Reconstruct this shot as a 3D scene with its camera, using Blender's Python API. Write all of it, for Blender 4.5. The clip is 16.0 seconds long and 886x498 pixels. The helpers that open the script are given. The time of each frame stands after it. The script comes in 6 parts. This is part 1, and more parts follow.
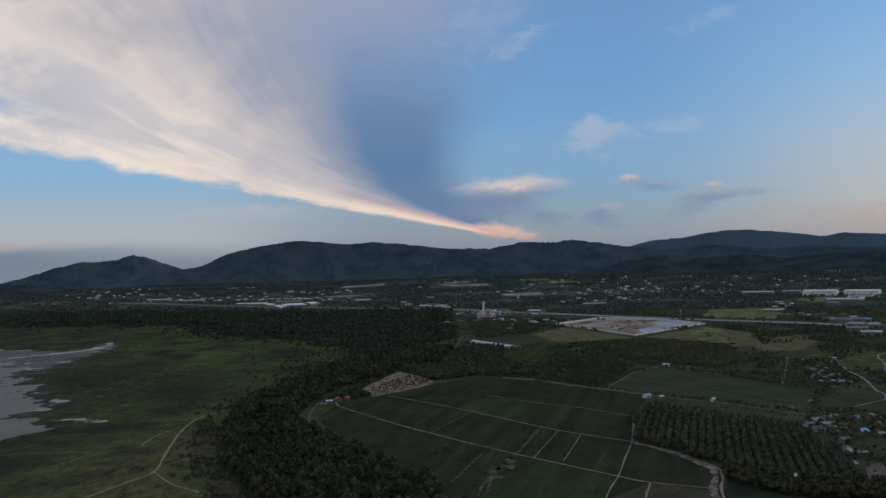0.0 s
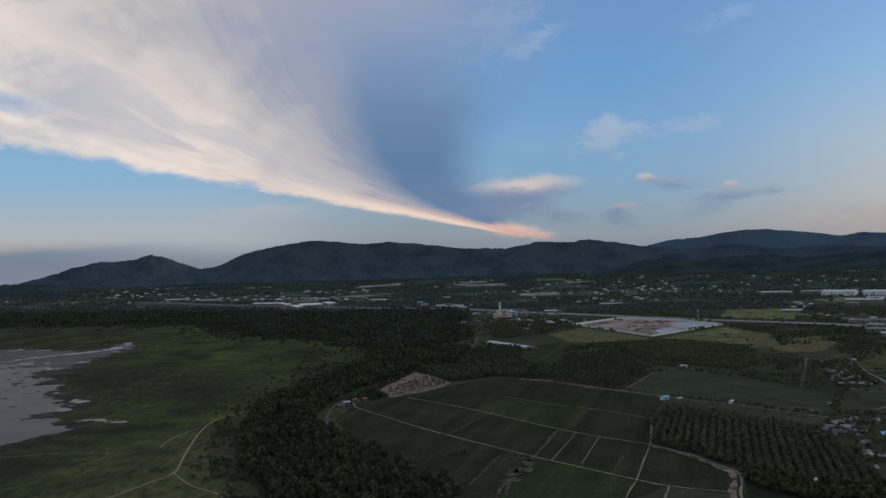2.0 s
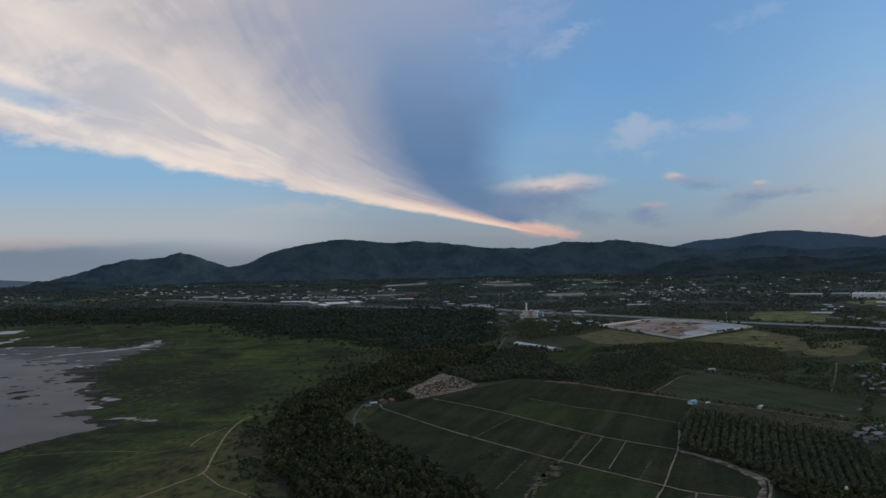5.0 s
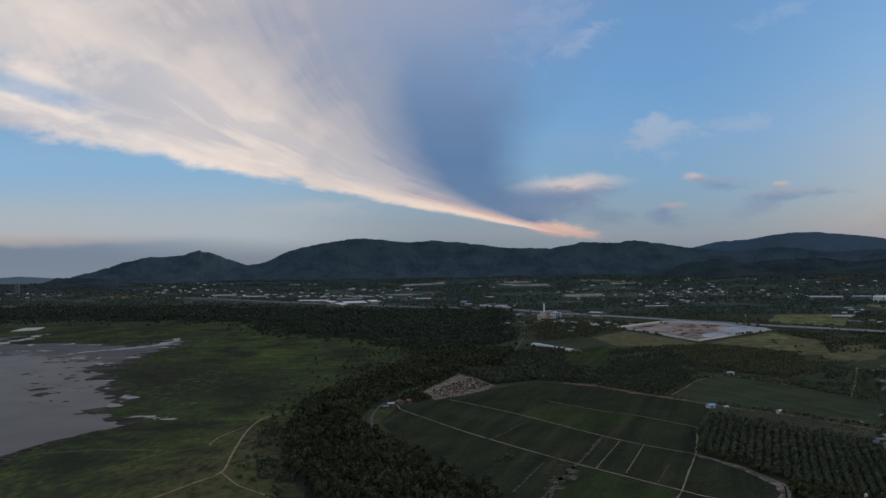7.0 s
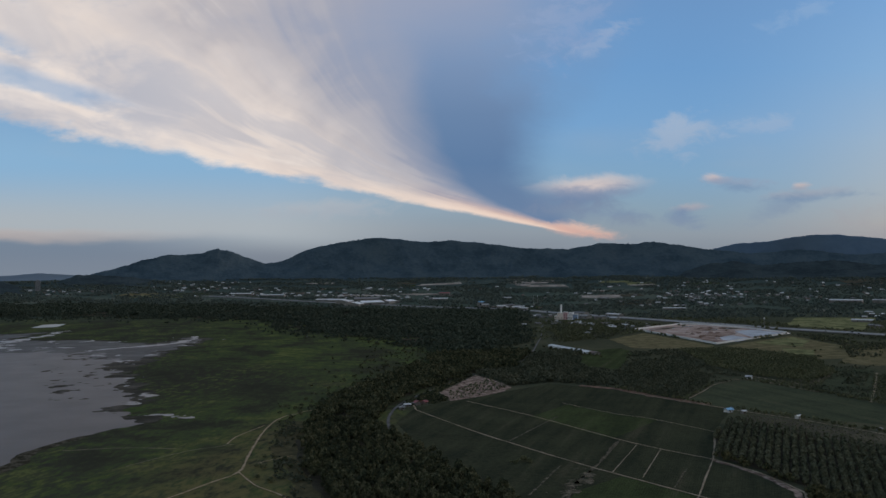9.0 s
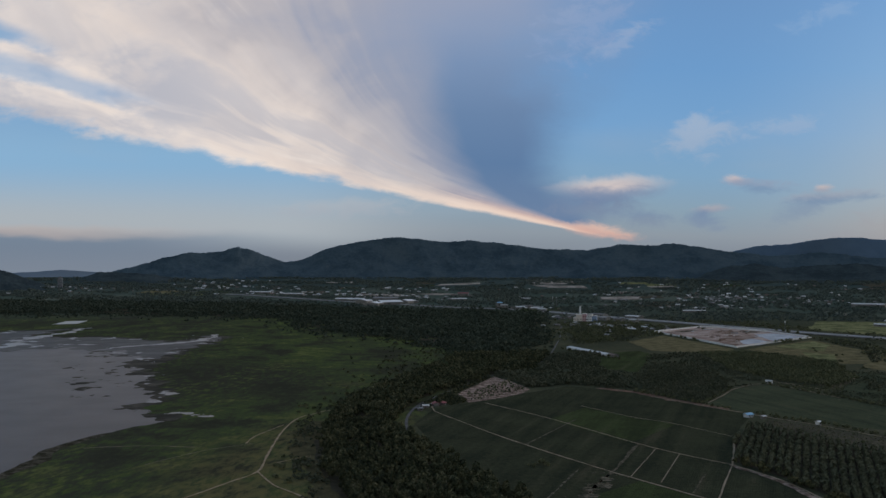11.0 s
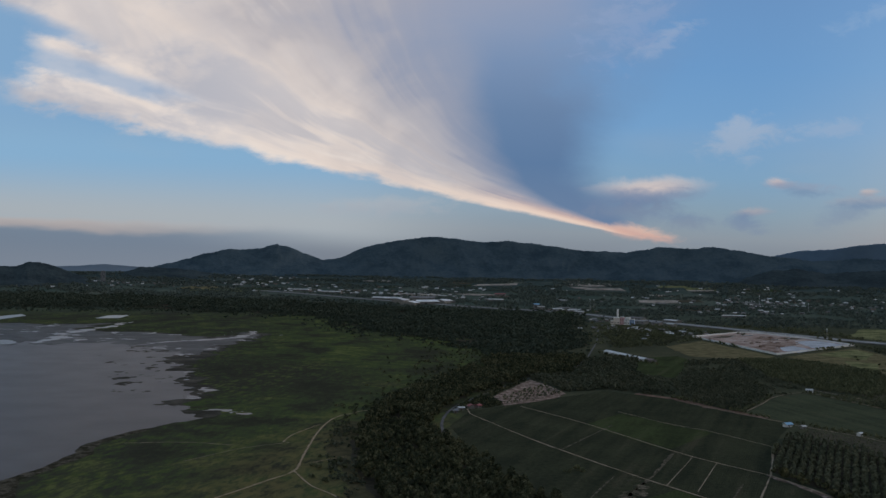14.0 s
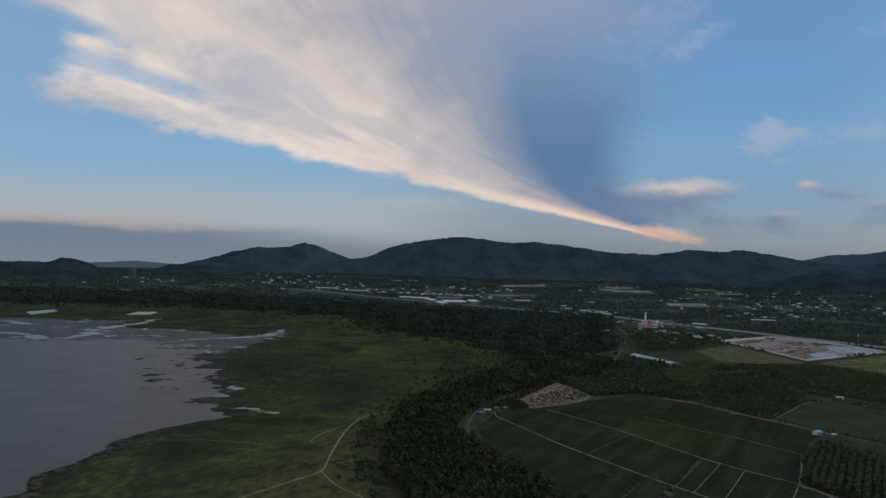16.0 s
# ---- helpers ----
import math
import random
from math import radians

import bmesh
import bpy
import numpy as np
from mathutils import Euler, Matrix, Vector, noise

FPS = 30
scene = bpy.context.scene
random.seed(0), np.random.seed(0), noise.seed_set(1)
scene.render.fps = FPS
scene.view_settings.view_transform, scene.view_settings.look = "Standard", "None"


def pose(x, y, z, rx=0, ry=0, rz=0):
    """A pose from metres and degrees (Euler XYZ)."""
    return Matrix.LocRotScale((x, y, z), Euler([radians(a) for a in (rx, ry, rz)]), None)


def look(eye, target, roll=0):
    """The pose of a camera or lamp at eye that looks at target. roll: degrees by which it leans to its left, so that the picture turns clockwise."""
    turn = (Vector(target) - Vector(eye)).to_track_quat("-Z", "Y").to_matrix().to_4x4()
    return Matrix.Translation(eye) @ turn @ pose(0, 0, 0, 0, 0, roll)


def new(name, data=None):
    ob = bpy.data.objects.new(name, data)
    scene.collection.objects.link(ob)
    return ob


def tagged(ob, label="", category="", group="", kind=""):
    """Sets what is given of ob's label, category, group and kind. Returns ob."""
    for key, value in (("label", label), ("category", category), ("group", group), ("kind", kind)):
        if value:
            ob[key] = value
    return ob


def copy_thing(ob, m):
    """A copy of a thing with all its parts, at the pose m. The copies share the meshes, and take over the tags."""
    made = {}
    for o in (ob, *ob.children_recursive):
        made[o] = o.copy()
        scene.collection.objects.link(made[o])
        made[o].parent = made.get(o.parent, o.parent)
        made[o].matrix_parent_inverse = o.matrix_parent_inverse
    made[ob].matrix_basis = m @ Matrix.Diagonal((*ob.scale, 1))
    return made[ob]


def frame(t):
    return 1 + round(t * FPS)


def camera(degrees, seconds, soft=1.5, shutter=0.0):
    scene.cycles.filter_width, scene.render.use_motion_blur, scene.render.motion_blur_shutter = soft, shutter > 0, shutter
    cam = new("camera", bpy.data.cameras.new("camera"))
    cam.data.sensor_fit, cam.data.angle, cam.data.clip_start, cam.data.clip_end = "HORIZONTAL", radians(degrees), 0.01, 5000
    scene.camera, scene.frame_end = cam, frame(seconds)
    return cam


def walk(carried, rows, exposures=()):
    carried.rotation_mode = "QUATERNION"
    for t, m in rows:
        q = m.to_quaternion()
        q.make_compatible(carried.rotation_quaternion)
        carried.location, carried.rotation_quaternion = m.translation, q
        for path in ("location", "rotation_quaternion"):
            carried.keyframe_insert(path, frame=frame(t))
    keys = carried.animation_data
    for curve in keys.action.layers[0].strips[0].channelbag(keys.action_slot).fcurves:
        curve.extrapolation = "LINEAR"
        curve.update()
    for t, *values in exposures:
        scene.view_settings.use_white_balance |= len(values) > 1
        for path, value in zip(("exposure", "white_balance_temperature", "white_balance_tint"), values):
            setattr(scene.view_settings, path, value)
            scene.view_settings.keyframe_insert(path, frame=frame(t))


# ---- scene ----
cam = camera(50.86, 16.0, soft=1.5)
ROWS = [
    (0.0, 0.0, 0.00, 120.00, 0.0, 1.206, 1.741),
    (1.0, -0.63, -0.27, 121.03, 0.483, 1.199, 1.756),
    (2.0, -1.16, -0.59, 122.05, 0.971, 1.192, 1.739),
    (3.0, -1.58, -0.96, 123.07, 1.489, 1.182, 1.668),
    (4.0, -1.89, -1.39, 124.08, 2.030, 1.171, 1.547),
    (5.0, -2.13, -1.86, 125.07, 2.580, 1.158, 1.387),
    (6.0, -2.33, -2.34, 126.05, 3.125, 1.144, 1.199),
    (7.0, -2.49, -2.80, 126.99, 3.659, 1.132, 0.993),
    (8.0, -2.64, -3.23, 127.92, 4.185, 1.122, 0.777),
    (9.0, -2.78, -3.63, 128.82, 4.715, 1.113, 0.552),
    (10.0, -2.93, -4.02, 129.72, 5.269, 1.104, 0.317),
    (11.0, -3.08, -4.43, 130.62, 5.874, 1.094, 0.064),
    (12.0, -3.24, -4.87, 131.56, 6.551, 1.079, -0.211),
    (13.0, -3.40, -5.38, 132.53, 7.314, 1.060, -0.514),
    (14.0, -3.58, -5.97, 133.55, 8.151, 1.034, -0.842),
    (15.0, -3.80, -6.61, 134.62, 9.018, 1.006, -1.179),
    (16.0, -4.08, -7.23, 135.70, 9.816, 0.982, -1.490),
]
walk(cam, [(t, pose(x, y, z, 90 + pitch, roll, yaw)) for t, x, y, z, yaw, pitch, roll in ROWS],
     exposures=[(0.0, 0.01), (7.0, 0.0), (11.0, -0.02), (16.0, -0.08)])


# ---- sky and light ----
class Wire:
    """A value in a node tree, with arithmetic."""

    def __init__(self, tree, socket):
        self.tree, self.socket = tree, socket

    def op(self, kind, *others, clamp=False):
        node = self.tree.nodes.new("ShaderNodeMath")
        node.operation, node.use_clamp = kind, clamp
        for slot, value in zip(node.inputs, (self, *others)):
            if isinstance(value, Wire):
                self.tree.links.new(value.socket, slot)
            else:
                slot.default_value = value
        return Wire(self.tree, node.outputs[0])

    def __add__(self, o): return self.op("ADD", o)
    def __radd__(self, o): return self.op("ADD", o)
    def __sub__(self, o): return self.op("SUBTRACT", o)
    def __rsub__(self, o): return (self * -1.0).op("ADD", o)
    def __mul__(self, o): return self.op("MULTIPLY", o)
    def __rmul__(self, o): return self.op("MULTIPLY", o)
    def __truediv__(self, o): return self.op("DIVIDE", o)

    def step(self, a, b, lo=0.0, hi=1.0):
        """Smooth step from lo at a to hi at b."""
        node = self.tree.nodes.new("ShaderNodeMapRange")
        node.interpolation_type = "SMOOTHSTEP"
        for slot, value in zip(node.inputs, (self, a, b, lo, hi)):
            if isinstance(value, Wire):
                self.tree.links.new(value.socket, slot)
            else:
                slot.default_value = value
        return Wire(self.tree, node.outputs[0])


def join_xyz(tree, x, y, z=0.0):
    node = tree.nodes.new("ShaderNodeCombineXYZ")
    for slot, value in zip(node.inputs, (x, y, z)):
        if isinstance(value, Wire):
            tree.links.new(value.socket, slot)
        else:
            slot.default_value = value
    return Wire(tree, node.outputs[0])


def noise_of(tree, where, scale, detail=3.0, rough=0.55, warp=0.0):
    node = tree.nodes.new("ShaderNodeTexNoise")
    tree.links.new(where.socket, node.inputs["Vector"])
    node.inputs["Scale"].default_value = scale
    node.inputs["Detail"].default_value = detail
    node.inputs["Roughness"].default_value = rough
    node.inputs["Distortion"].default_value = warp
    return Wire(tree, node.outputs[0])


def mix_colour(tree, amount, a, b):
    node = tree.nodes.new("ShaderNodeMix")
    node.data_type = "RGBA"
    for slot, value in ((node.inputs[0], amount), (node.inputs[6], a), (node.inputs[7], b)):
        if isinstance(value, Wire):
            tree.links.new(value.socket, slot)
        elif isinstance(value, tuple):
            slot.default_value = (*value, 1)
        else:
            slot.default_value = value
    return Wire(tree, node.outputs[2])


def ramp_of(tree, value, stops):
    node = tree.nodes.new("ShaderNodeValToRGB")
    tree.links.new(value.socket, node.inputs[0])
    while len(node.color_ramp.elements) < len(stops):
        node.color_ramp.elements.new(0.5)
    for element, (place, colour) in zip(node.color_ramp.elements, stops):
        element.position, element.color = place, (*colour, 1)
    return Wire(tree, node.outputs[0])


def build_sky():
    world = bpy.data.worlds.new("dusk_sky")
    scene.world = world
    world.use_nodes = True
    tree = world.node_tree
    tree.nodes.clear()
    way = tree.nodes.new("ShaderNodeTexCoord").outputs["Generated"]

    def along(axis):
        node = tree.nodes.new("ShaderNodeVectorMath")
        node.operation = "DOT_PRODUCT"
        tree.links.new(way, node.inputs[0])
        node.inputs[1].default_value = axis
        return Wire(tree, node.outputs["Value"])

    ahead = along((0.0, 0.99978, 0.02115)).op("MAXIMUM", 0.12)
    # the sky ahead as a flat sheet: u to the right, v downwards, the horizon near v = 4.8
    u = along((0.99954, 0.00064, -0.03022)) / ahead * 16.49 + 7.84
    v = along((0.03022, -0.02114, 0.99932)) / ahead * -16.49 + 4.41
    sheet = join_xyz(tree, u, v)
    height = along((0.0, 0.0, 1.0))

    # clear air, cool to the left and warm towards the set sun on the right
    level = (v / 5.0).op("MAXIMUM", 0.0, clamp=True)
    cool = ramp_of(tree, level, [(0.0, (0.150, 0.302, 0.555)), (0.25, (0.156, 0.332, 0.600)), (0.45, (0.182, 0.365, 0.615)), (0.62, (0.217, 0.378, 0.554)),
                                 (0.74, (0.254, 0.358, 0.450)), (0.83, (0.273, 0.320, 0.370)), (0.92, (0.212, 0.245, 0.292)), (1.0, (0.159, 0.18, 0.224))])
    warm = ramp_of(tree, level, [(0.0, (0.222, 0.428, 0.735)), (0.25, (0.310, 0.500, 0.72)), (0.50, (0.46, 0.53, 0.58)),
                                 (0.68, (0.50, 0.495, 0.475)), (0.78, (0.51, 0.43, 0.37)), (0.90, (0.33, 0.30, 0.315)), (1.0, (0.2, 0.2, 0.24))])
    clear = mix_colour(tree, u.step(10.5, 17.5), cool, warm)
    clear = mix_colour(tree, u.step(3.5, -4.0) * v.step(4.0, 2.6) * 0.6, clear, (0.27, 0.44, 0.625))
    clear = mix_colour(tree, u.step(7.0, 3.0) * v.step(2.2, 3.0) * v.step(4.75, 4.25) * 0.75, clear, mix_colour(tree, v.step(3.0, 4.2), (0.255, 0.450, 0.66), (0.445, 0.49, 0.525)))
    drift = noise_of(tree, join_xyz(tree, u * 0.25, v * 0.8), 0.8, 3.0)
    clear = mix_colour(tree, drift.step(0.5, 0.8) * v.step(1.5, 3.2) * 0.35, clear, (0.36, 0.42, 0.50))

    def curve(value, span, points):
        """A smooth line through points (value, result), for values from 0 to span and results from 0 to 100."""
        node = tree.nodes.new("ShaderNodeValToRGB")
        tree.links.new((value / span).socket, node.inputs[0])
        node.color_ramp.interpolation = "CARDINAL"
        while len(node.color_ramp.elements) < len(points):
            node.color_ramp.elements.new(0.5)
        for element, (place, result) in zip(node.color_ramp.elements, points):
            element.position, element.color = place / span, (result / 100.0,) * 3 + (1,)
        return Wire(tree, node.outputs[0]) * 100.0

    # the great anvil cloud: fibres that fan out from its root low over the hills
    px, py = 9.35 - u, 4.27 - v
    far = (px * px + py * py).op("SQRT")
    bend = noise_of(tree, join_xyz(tree, u * 0.35, v * 0.35), 1.0, 2.0) - 0.5
    turn = py.op("ARCTAN2", px) * 57.2958
    swayed = turn + bend * 4.0 * far.step(1.0, 4.0)
    stretch = far.op("LOGARITHM", 2.718)
    lit_to = curve(far, 16.0, [(0.0, 11.0), (2.0, 11.8), (2.7, 12.1), (3.5, 12.5), (4.5, 14.2), (5.7, 18.0), (7.4, 23.5), (10.0, 31.0), (16.0, 46.0)])
    dark_from = curve(far, 16.0, [(0.0, 15.5), (2.0, 16.5), (2.7, 19.8), (3.5, 26.5), (4.5, 38.0), (5.7, 50.0), (7.4, 64.0), (10.0, 80.0), (16.0, 96.0)])
    fibre = ((swayed - 10.0) / (lit_to - 4.0)).op("MINIMUM", 2.6)
    fine = noise_of(tree, join_xyz(tree, fibre * 5.0, stretch * 2.4), 1.0, 4.0, 0.52, 0.6)
    broad = noise_of(tree, join_xyz(tree, fibre * 2.6, stretch * 1.6, 7.0), 1.0, 3.0, 0.5, 0.4)
    puffs = noise_of(tree, join_xyz(tree, u * 1.0, v * 2.6), 1.0, 5.0, 0.62)
    mass = noise_of(tree, join_xyz(tree, u * 0.5, v * 0.7, 11.0), 1.0, 4.0, 0.55, 0.3)
    rim = turn + (puffs - 0.5) * 4.6 * far.step(0.5, 5.0, 0.5, 1.0) + (fine - 0.5) * 1.6
    right_of = u + (mass - 0.5) * v.step(2.8, 0.6, 0.9, 2.6) + (puffs - 0.5) * v.step(2.8, 0.6, 0.35, 0.8) - (v - 3.3).op("MAXIMUM", 0.0) * 1.6
    body = rim.step(9.3, 11.2) * right_of.step(v.step(2.8, 0.2, 7.3, 6.3), v.step(2.8, 0.2, 8.7, 10.2), 1.0, 0.0)
    body = body * far.step(0.2, 1.0)
    # the far end frays into two prongs under the main sheet, with thin grey veil between them
    end = far + (fine - 0.5) * 2.4 + (puffs - 0.5) * 1.2
    wander = turn + (broad - 0.5) * 2.2 + (puffs - 0.5) * 1.4
    hollow = wander.step(12.9, 13.9) * wander.step(16.0, 14.8) * end.step(8.6, 10.2)
    cleft = wander.step(16.2, 17.0) * wander.step(18.6, 17.4) * end.step(10.6, 12.2)
    tip = end.step(12.9, 12.0) * wander.step(18.0, 17.0) + wander.step(17.0, 18.0) * end.step(16.0, 13.2)
    body = body * tip * (1.0 - hollow * 0.6) * (1.0 - cleft * 0.85)
    # from the lit lower sheet through mauve into the blue shade of its far side
    shade = (turn - lit_to) / (dark_from - lit_to)
    streaks = (fine - 0.5) * turn.step(34.0, 17.0, 0.5, 1.0) + (broad - 0.5) * 1.3
    side = shade + streaks * shade.step(-0.2, 0.8, 1.0, 0.22) + (mass - 0.5) * 0.9
    deep = ramp_of(tree, v * 0.25, [(0.0, (0.300, 0.352, 0.490)), (0.14, (0.258, 0.330, 0.485)), (0.30, (0.195, 0.285, 0.455)), (0.52, (0.142, 0.230, 0.390)), (0.74, (0.112, 0.200, 0.360)), (0.90, (0.135, 0.215, 0.36))])
    tone = ramp_of(tree, (side + 1.0) * 0.4, [(0.0, (0.97, 0.865, 0.775)), (0.22, (0.95, 0.835, 0.75)), (0.36, (0.76, 0.67, 0.62)), (0.47, (0.52, 0.485, 0.50)), (0.62, (0.375, 0.382, 0.455))])
    tone = mix_colour(tree, side.step(0.12, 1.5), tone, deep)
    # thin grey veils between the lit fibres
    fold = broad * 0.5 + fine * 0.5
    veil = fold.step(0.54, 0.43) * far.step(2.0, 4.5) * side.step(0.8, 0.2)
    tone = mix_colour(tree, veil * turn.step(16.0, 24.0, 0.65, 0.38), tone, (0.42, 0.425, 0.485))
    tone = mix_colour(tree, fold.step(0.53, 0.64) * side.step(0.5, -0.1) * 0.75, tone, (1.0, 0.885, 0.785))
    tone = mix_colour(tree, (mass - puffs * 0.3).step(0.42, 0.24) * far.step(6.0, 9.5) * side.step(0.3, -0.3) * 0.5, tone, (0.36, 0.40, 0.50))
    # last warm light at the root and on the lower rim
    tone = mix_colour(tree, far.step(4.2, 1.0) * rim.step(18.0, 12.5) * 0.8, tone, (0.74, 0.48, 0.39))
    tone = mix_colour(tree, far.step(9.0, 3.0) * rim.step(14.5, 11.0) * 0.6, tone, (0.87, 0.70, 0.59))
    sky = mix_colour(tree, body * 0.97, clear, tone)

    def blob(cu, cv, wu, wv, lit, shade, amount, seed, slant=0.0, torn=2.0):
        """A small cloud with a lit top and a shaded foot."""
        nonlocal sky
        du, dv = (u - cu) / wu, (v - cv - (u - cu) * slant) / wv
        ragged = noise_of(tree, join_xyz(tree, u * 1.9, v * 3.6, seed), 1.0, 6.0, 0.66, 0.5)
        dense = (1.0 - (du * du + dv * dv).op("SQRT") + (ragged - 0.5) * torn).step(0.05, 0.9) * amount
        colour = mix_colour(tree, (dv + (ragged - 0.5) * 1.5).step(-0.55, 0.45), lit, shade)
        sky = mix_colour(tree, dense, sky, colour)

    blob(8.8, 3.58, 1.3, 0.44, (0.14, 0.215, 0.37), (0.19, 0.25, 0.37), 0.9, 1.0, -0.14, 1.2)
    blob(9.06, 3.34, 1.35, 0.29, (0.74, 0.625, 0.575), (0.26, 0.305, 0.42), 0.96, 2.0, -0.06, 0.85)
    blob(9.55, 3.85, 0.9, 0.22, (0.175, 0.245, 0.385), (0.21, 0.265, 0.37), 0.6, 15.0, 0.05)
    blob(8.85, 4.09, 1.0, 0.17, (0.78, 0.53, 0.43), (0.70, 0.43, 0.36), 0.85, 3.0, 0.13, 1.6)
    blob(10.55, 2.40, 0.85, 0.5, (0.44, 0.50, 0.60), (0.38, 0.455, 0.58), 0.6, 24.0, -0.25, 2.3)
    blob(11.9, 2.24, 0.9, 0.22, (0.36, 0.46, 0.61), (0.34, 0.44, 0.60), 0.5, 5.0, -0.15, 3.0)
    blob(11.15, 3.17, 0.34, 0.12, (0.62, 0.52, 0.51), (0.36, 0.36, 0.44), 0.85, 16.0, -0.05)
    blob(11.6, 3.26, 0.8, 0.16, (0.30, 0.345, 0.455), (0.190, 0.285, 0.43), 0.7, 6.0, 0.08)
    blob(12.62, 3.28, 0.24, 0.10, (0.60, 0.50, 0.48), (0.36, 0.36, 0.42), 0.8, 17.0)
    blob(12.75, 3.44, 1.1, 0.17, (0.34, 0.36, 0.43), (0.19, 0.275, 0.41), 0.75, 7.0, -0.1)
    blob(12.3, 3.66, 0.7, 0.28, (0.20, 0.28, 0.41), (0.21, 0.28, 0.40), 0.5, 12.0, -0.3)
    blob(10.8, 3.70, 0.45, 0.13, (0.46, 0.40, 0.42), (0.21, 0.275, 0.40), 0.7, 8.0, -0.08)
    blob(10.65, 3.86, 0.5, 0.26, (0.165, 0.24, 0.39), (0.19, 0.255, 0.385), 0.6, 18.0)
    blob(4.3, 3.80, 1.9, 0.24, (0.44, 0.47, 0.51), (0.40, 0.43, 0.48), 0.6, 9.0, -0.04)
    blob(9.25, 0.72, 0.7, 0.26, (0.36, 0.44, 0.60), (0.31, 0.405, 0.59), 0.55, 10.0, -0.5, 3.0)
    blob(8.6, 0.45, 1.0, 0.8, (0.30, 0.385, 0.57), (0.27, 0.365, 0.57), 0.5, 13.0, -0.4, 3.4)
    blob(12.6, 0.3, 0.9, 0.24, (0.31, 0.44, 0.64), (0.29, 0.43, 0.64), 0.4, 11.0, -0.4, 3.0)
    blob(15.4, 3.95, 3.0, 0.5, (0.37, 0.34, 0.37), (0.33, 0.31, 0.35), 0.4, 14.0)

    # a long bank low over the plain on the left, its top edge still lit
    bank = (height * 57.2958 + (noise_of(tree, join_xyz(tree, u * 0.28, v * 1.4, 3.0), 1.0, 4.0) - 0.5) * 1.6)
    left = u.step(4.6, -0.5)
    sky = mix_colour(tree, bank.step(2.35, 1.45) * left * 0.9, sky, (0.165, 0.220, 0.298))
    sky = mix_colour(tree, bank.step(2.55, 2.1) * bank.step(1.55, 1.95) * u.step(3.2, -2.0) * 0.5, sky, (0.50, 0.405, 0.37))
    # dusty air along the horizon
    sky = mix_colour(tree, height.step(0.035, -0.008) * 0.6, sky, (0.225, 0.255, 0.305))

    nishita = tree.nodes.new("ShaderNodeTexSky")
    nishita.sky_type, nishita.sun_disc = "NISHITA", False
    nishita.sun_elevation, nishita.sun_rotation = radians(3), radians(48)
    base = tree.nodes.new("ShaderNodeBackground")
    tree.links.new(nishita.outputs[0], base.inputs[0])
    base.inputs[1].default_value = 0.06
    cover = tree.nodes.new("ShaderNodeBackground")
    tree.links.new(sky.socket, cover.inputs[0])
    cover.inputs[1].default_value = 1.0
    # overhead and behind, the plain dusk sky goes on: blue above, paler towards the horizon
    rest = tree.nodes.new("ShaderNodeBackground")
    tree.links.new(ramp_of(tree, height, [(0.0, (0.40, 0.37, 0.36)), (0.18, (0.36, 0.37, 0.39)), (0.5, (0.25, 0.29, 0.36)), (1.0, (0.17, 0.23, 0.33))]).socket, rest.inputs[0])
    rest.inputs[1].default_value = 0.85
    total = tree.nodes.new("ShaderNodeAddShader")
    tree.links.new(base.outputs[0], total.inputs[0])
    tree.links.new(rest.outputs[0], total.inputs[1])
    blend = tree.nodes.new("ShaderNodeMixShader")
    tree.links.new(along((0.0, 1.0, 0.0)).step(0.15, 0.55).socket, blend.inputs[0])
    tree.links.new(total.outputs[0], blend.inputs[1])
    tree.links.new(cover.outputs[0], blend.inputs[2])
    end = tree.nodes.new("ShaderNodeOutputWorld")
    tree.links.new(blend.outputs[0], end.inputs[0])


build_sky()

sun = new("sun", bpy.data.lights.new("sun", "SUN"))
sun.data.energy, sun.data.angle, sun.data.color = 1.0, radians(30), (1.0, 0.78, 0.6)
sun.matrix_world = look((0, 0, 0), (-math.sin(radians(48)), -math.cos(radians(48)), -math.tan(radians(16))))


# ---- materials ----
def surface(name, colours, sizes=(6.0, 0.7), rough=0.9, bump=0.3, bump_size=1.0, metal=0.0, spread=(0.35, 0.65), per_thing=0.0, gloss=0.3):
    """A weathered surface: two to four colours mixed by noise at two sizes in metres, with fine relief."""
    material = bpy.data.materials.new(name)
    material.use_nodes = True
    tree = material.node_tree
    shader = tree.nodes["Principled BSDF"]
    place = Wire(tree, tree.nodes.new("ShaderNodeNewGeometry").outputs["Position"])
    big = noise_of(tree, place, 1.0 / sizes[0], 4.0, 0.6)
    small = noise_of(tree, place, 1.0 / sizes[1], 3.0, 0.6)
    mixed = (big * 0.68 + small * 0.32).step(*spread)
    if per_thing:
        chance = Wire(tree, tree.nodes.new("ShaderNodeObjectInfo").outputs["Random"])
        mixed = mixed * (1.0 - per_thing) + chance * per_thing
    last = len(colours) - 1
    colour = ramp_of(tree, mixed, [(i / last, c) for i, c in enumerate(colours)])
    tree.links.new(colour.socket, shader.inputs["Base Color"])
    shader.inputs["Roughness"].default_value = rough
    shader.inputs["Metallic"].default_value = metal
    shader.inputs["Specular IOR Level"].default_value = gloss
    if bump:
        relief = tree.nodes.new("ShaderNodeBump")
        relief.inputs["Strength"].default_value = bump
        relief.inputs["Distance"].default_value = bump_size
        tree.links.new(small.socket, relief.inputs["Height"])
        tree.links.new(relief.outputs[0], shader.inputs["Normal"])
    return material


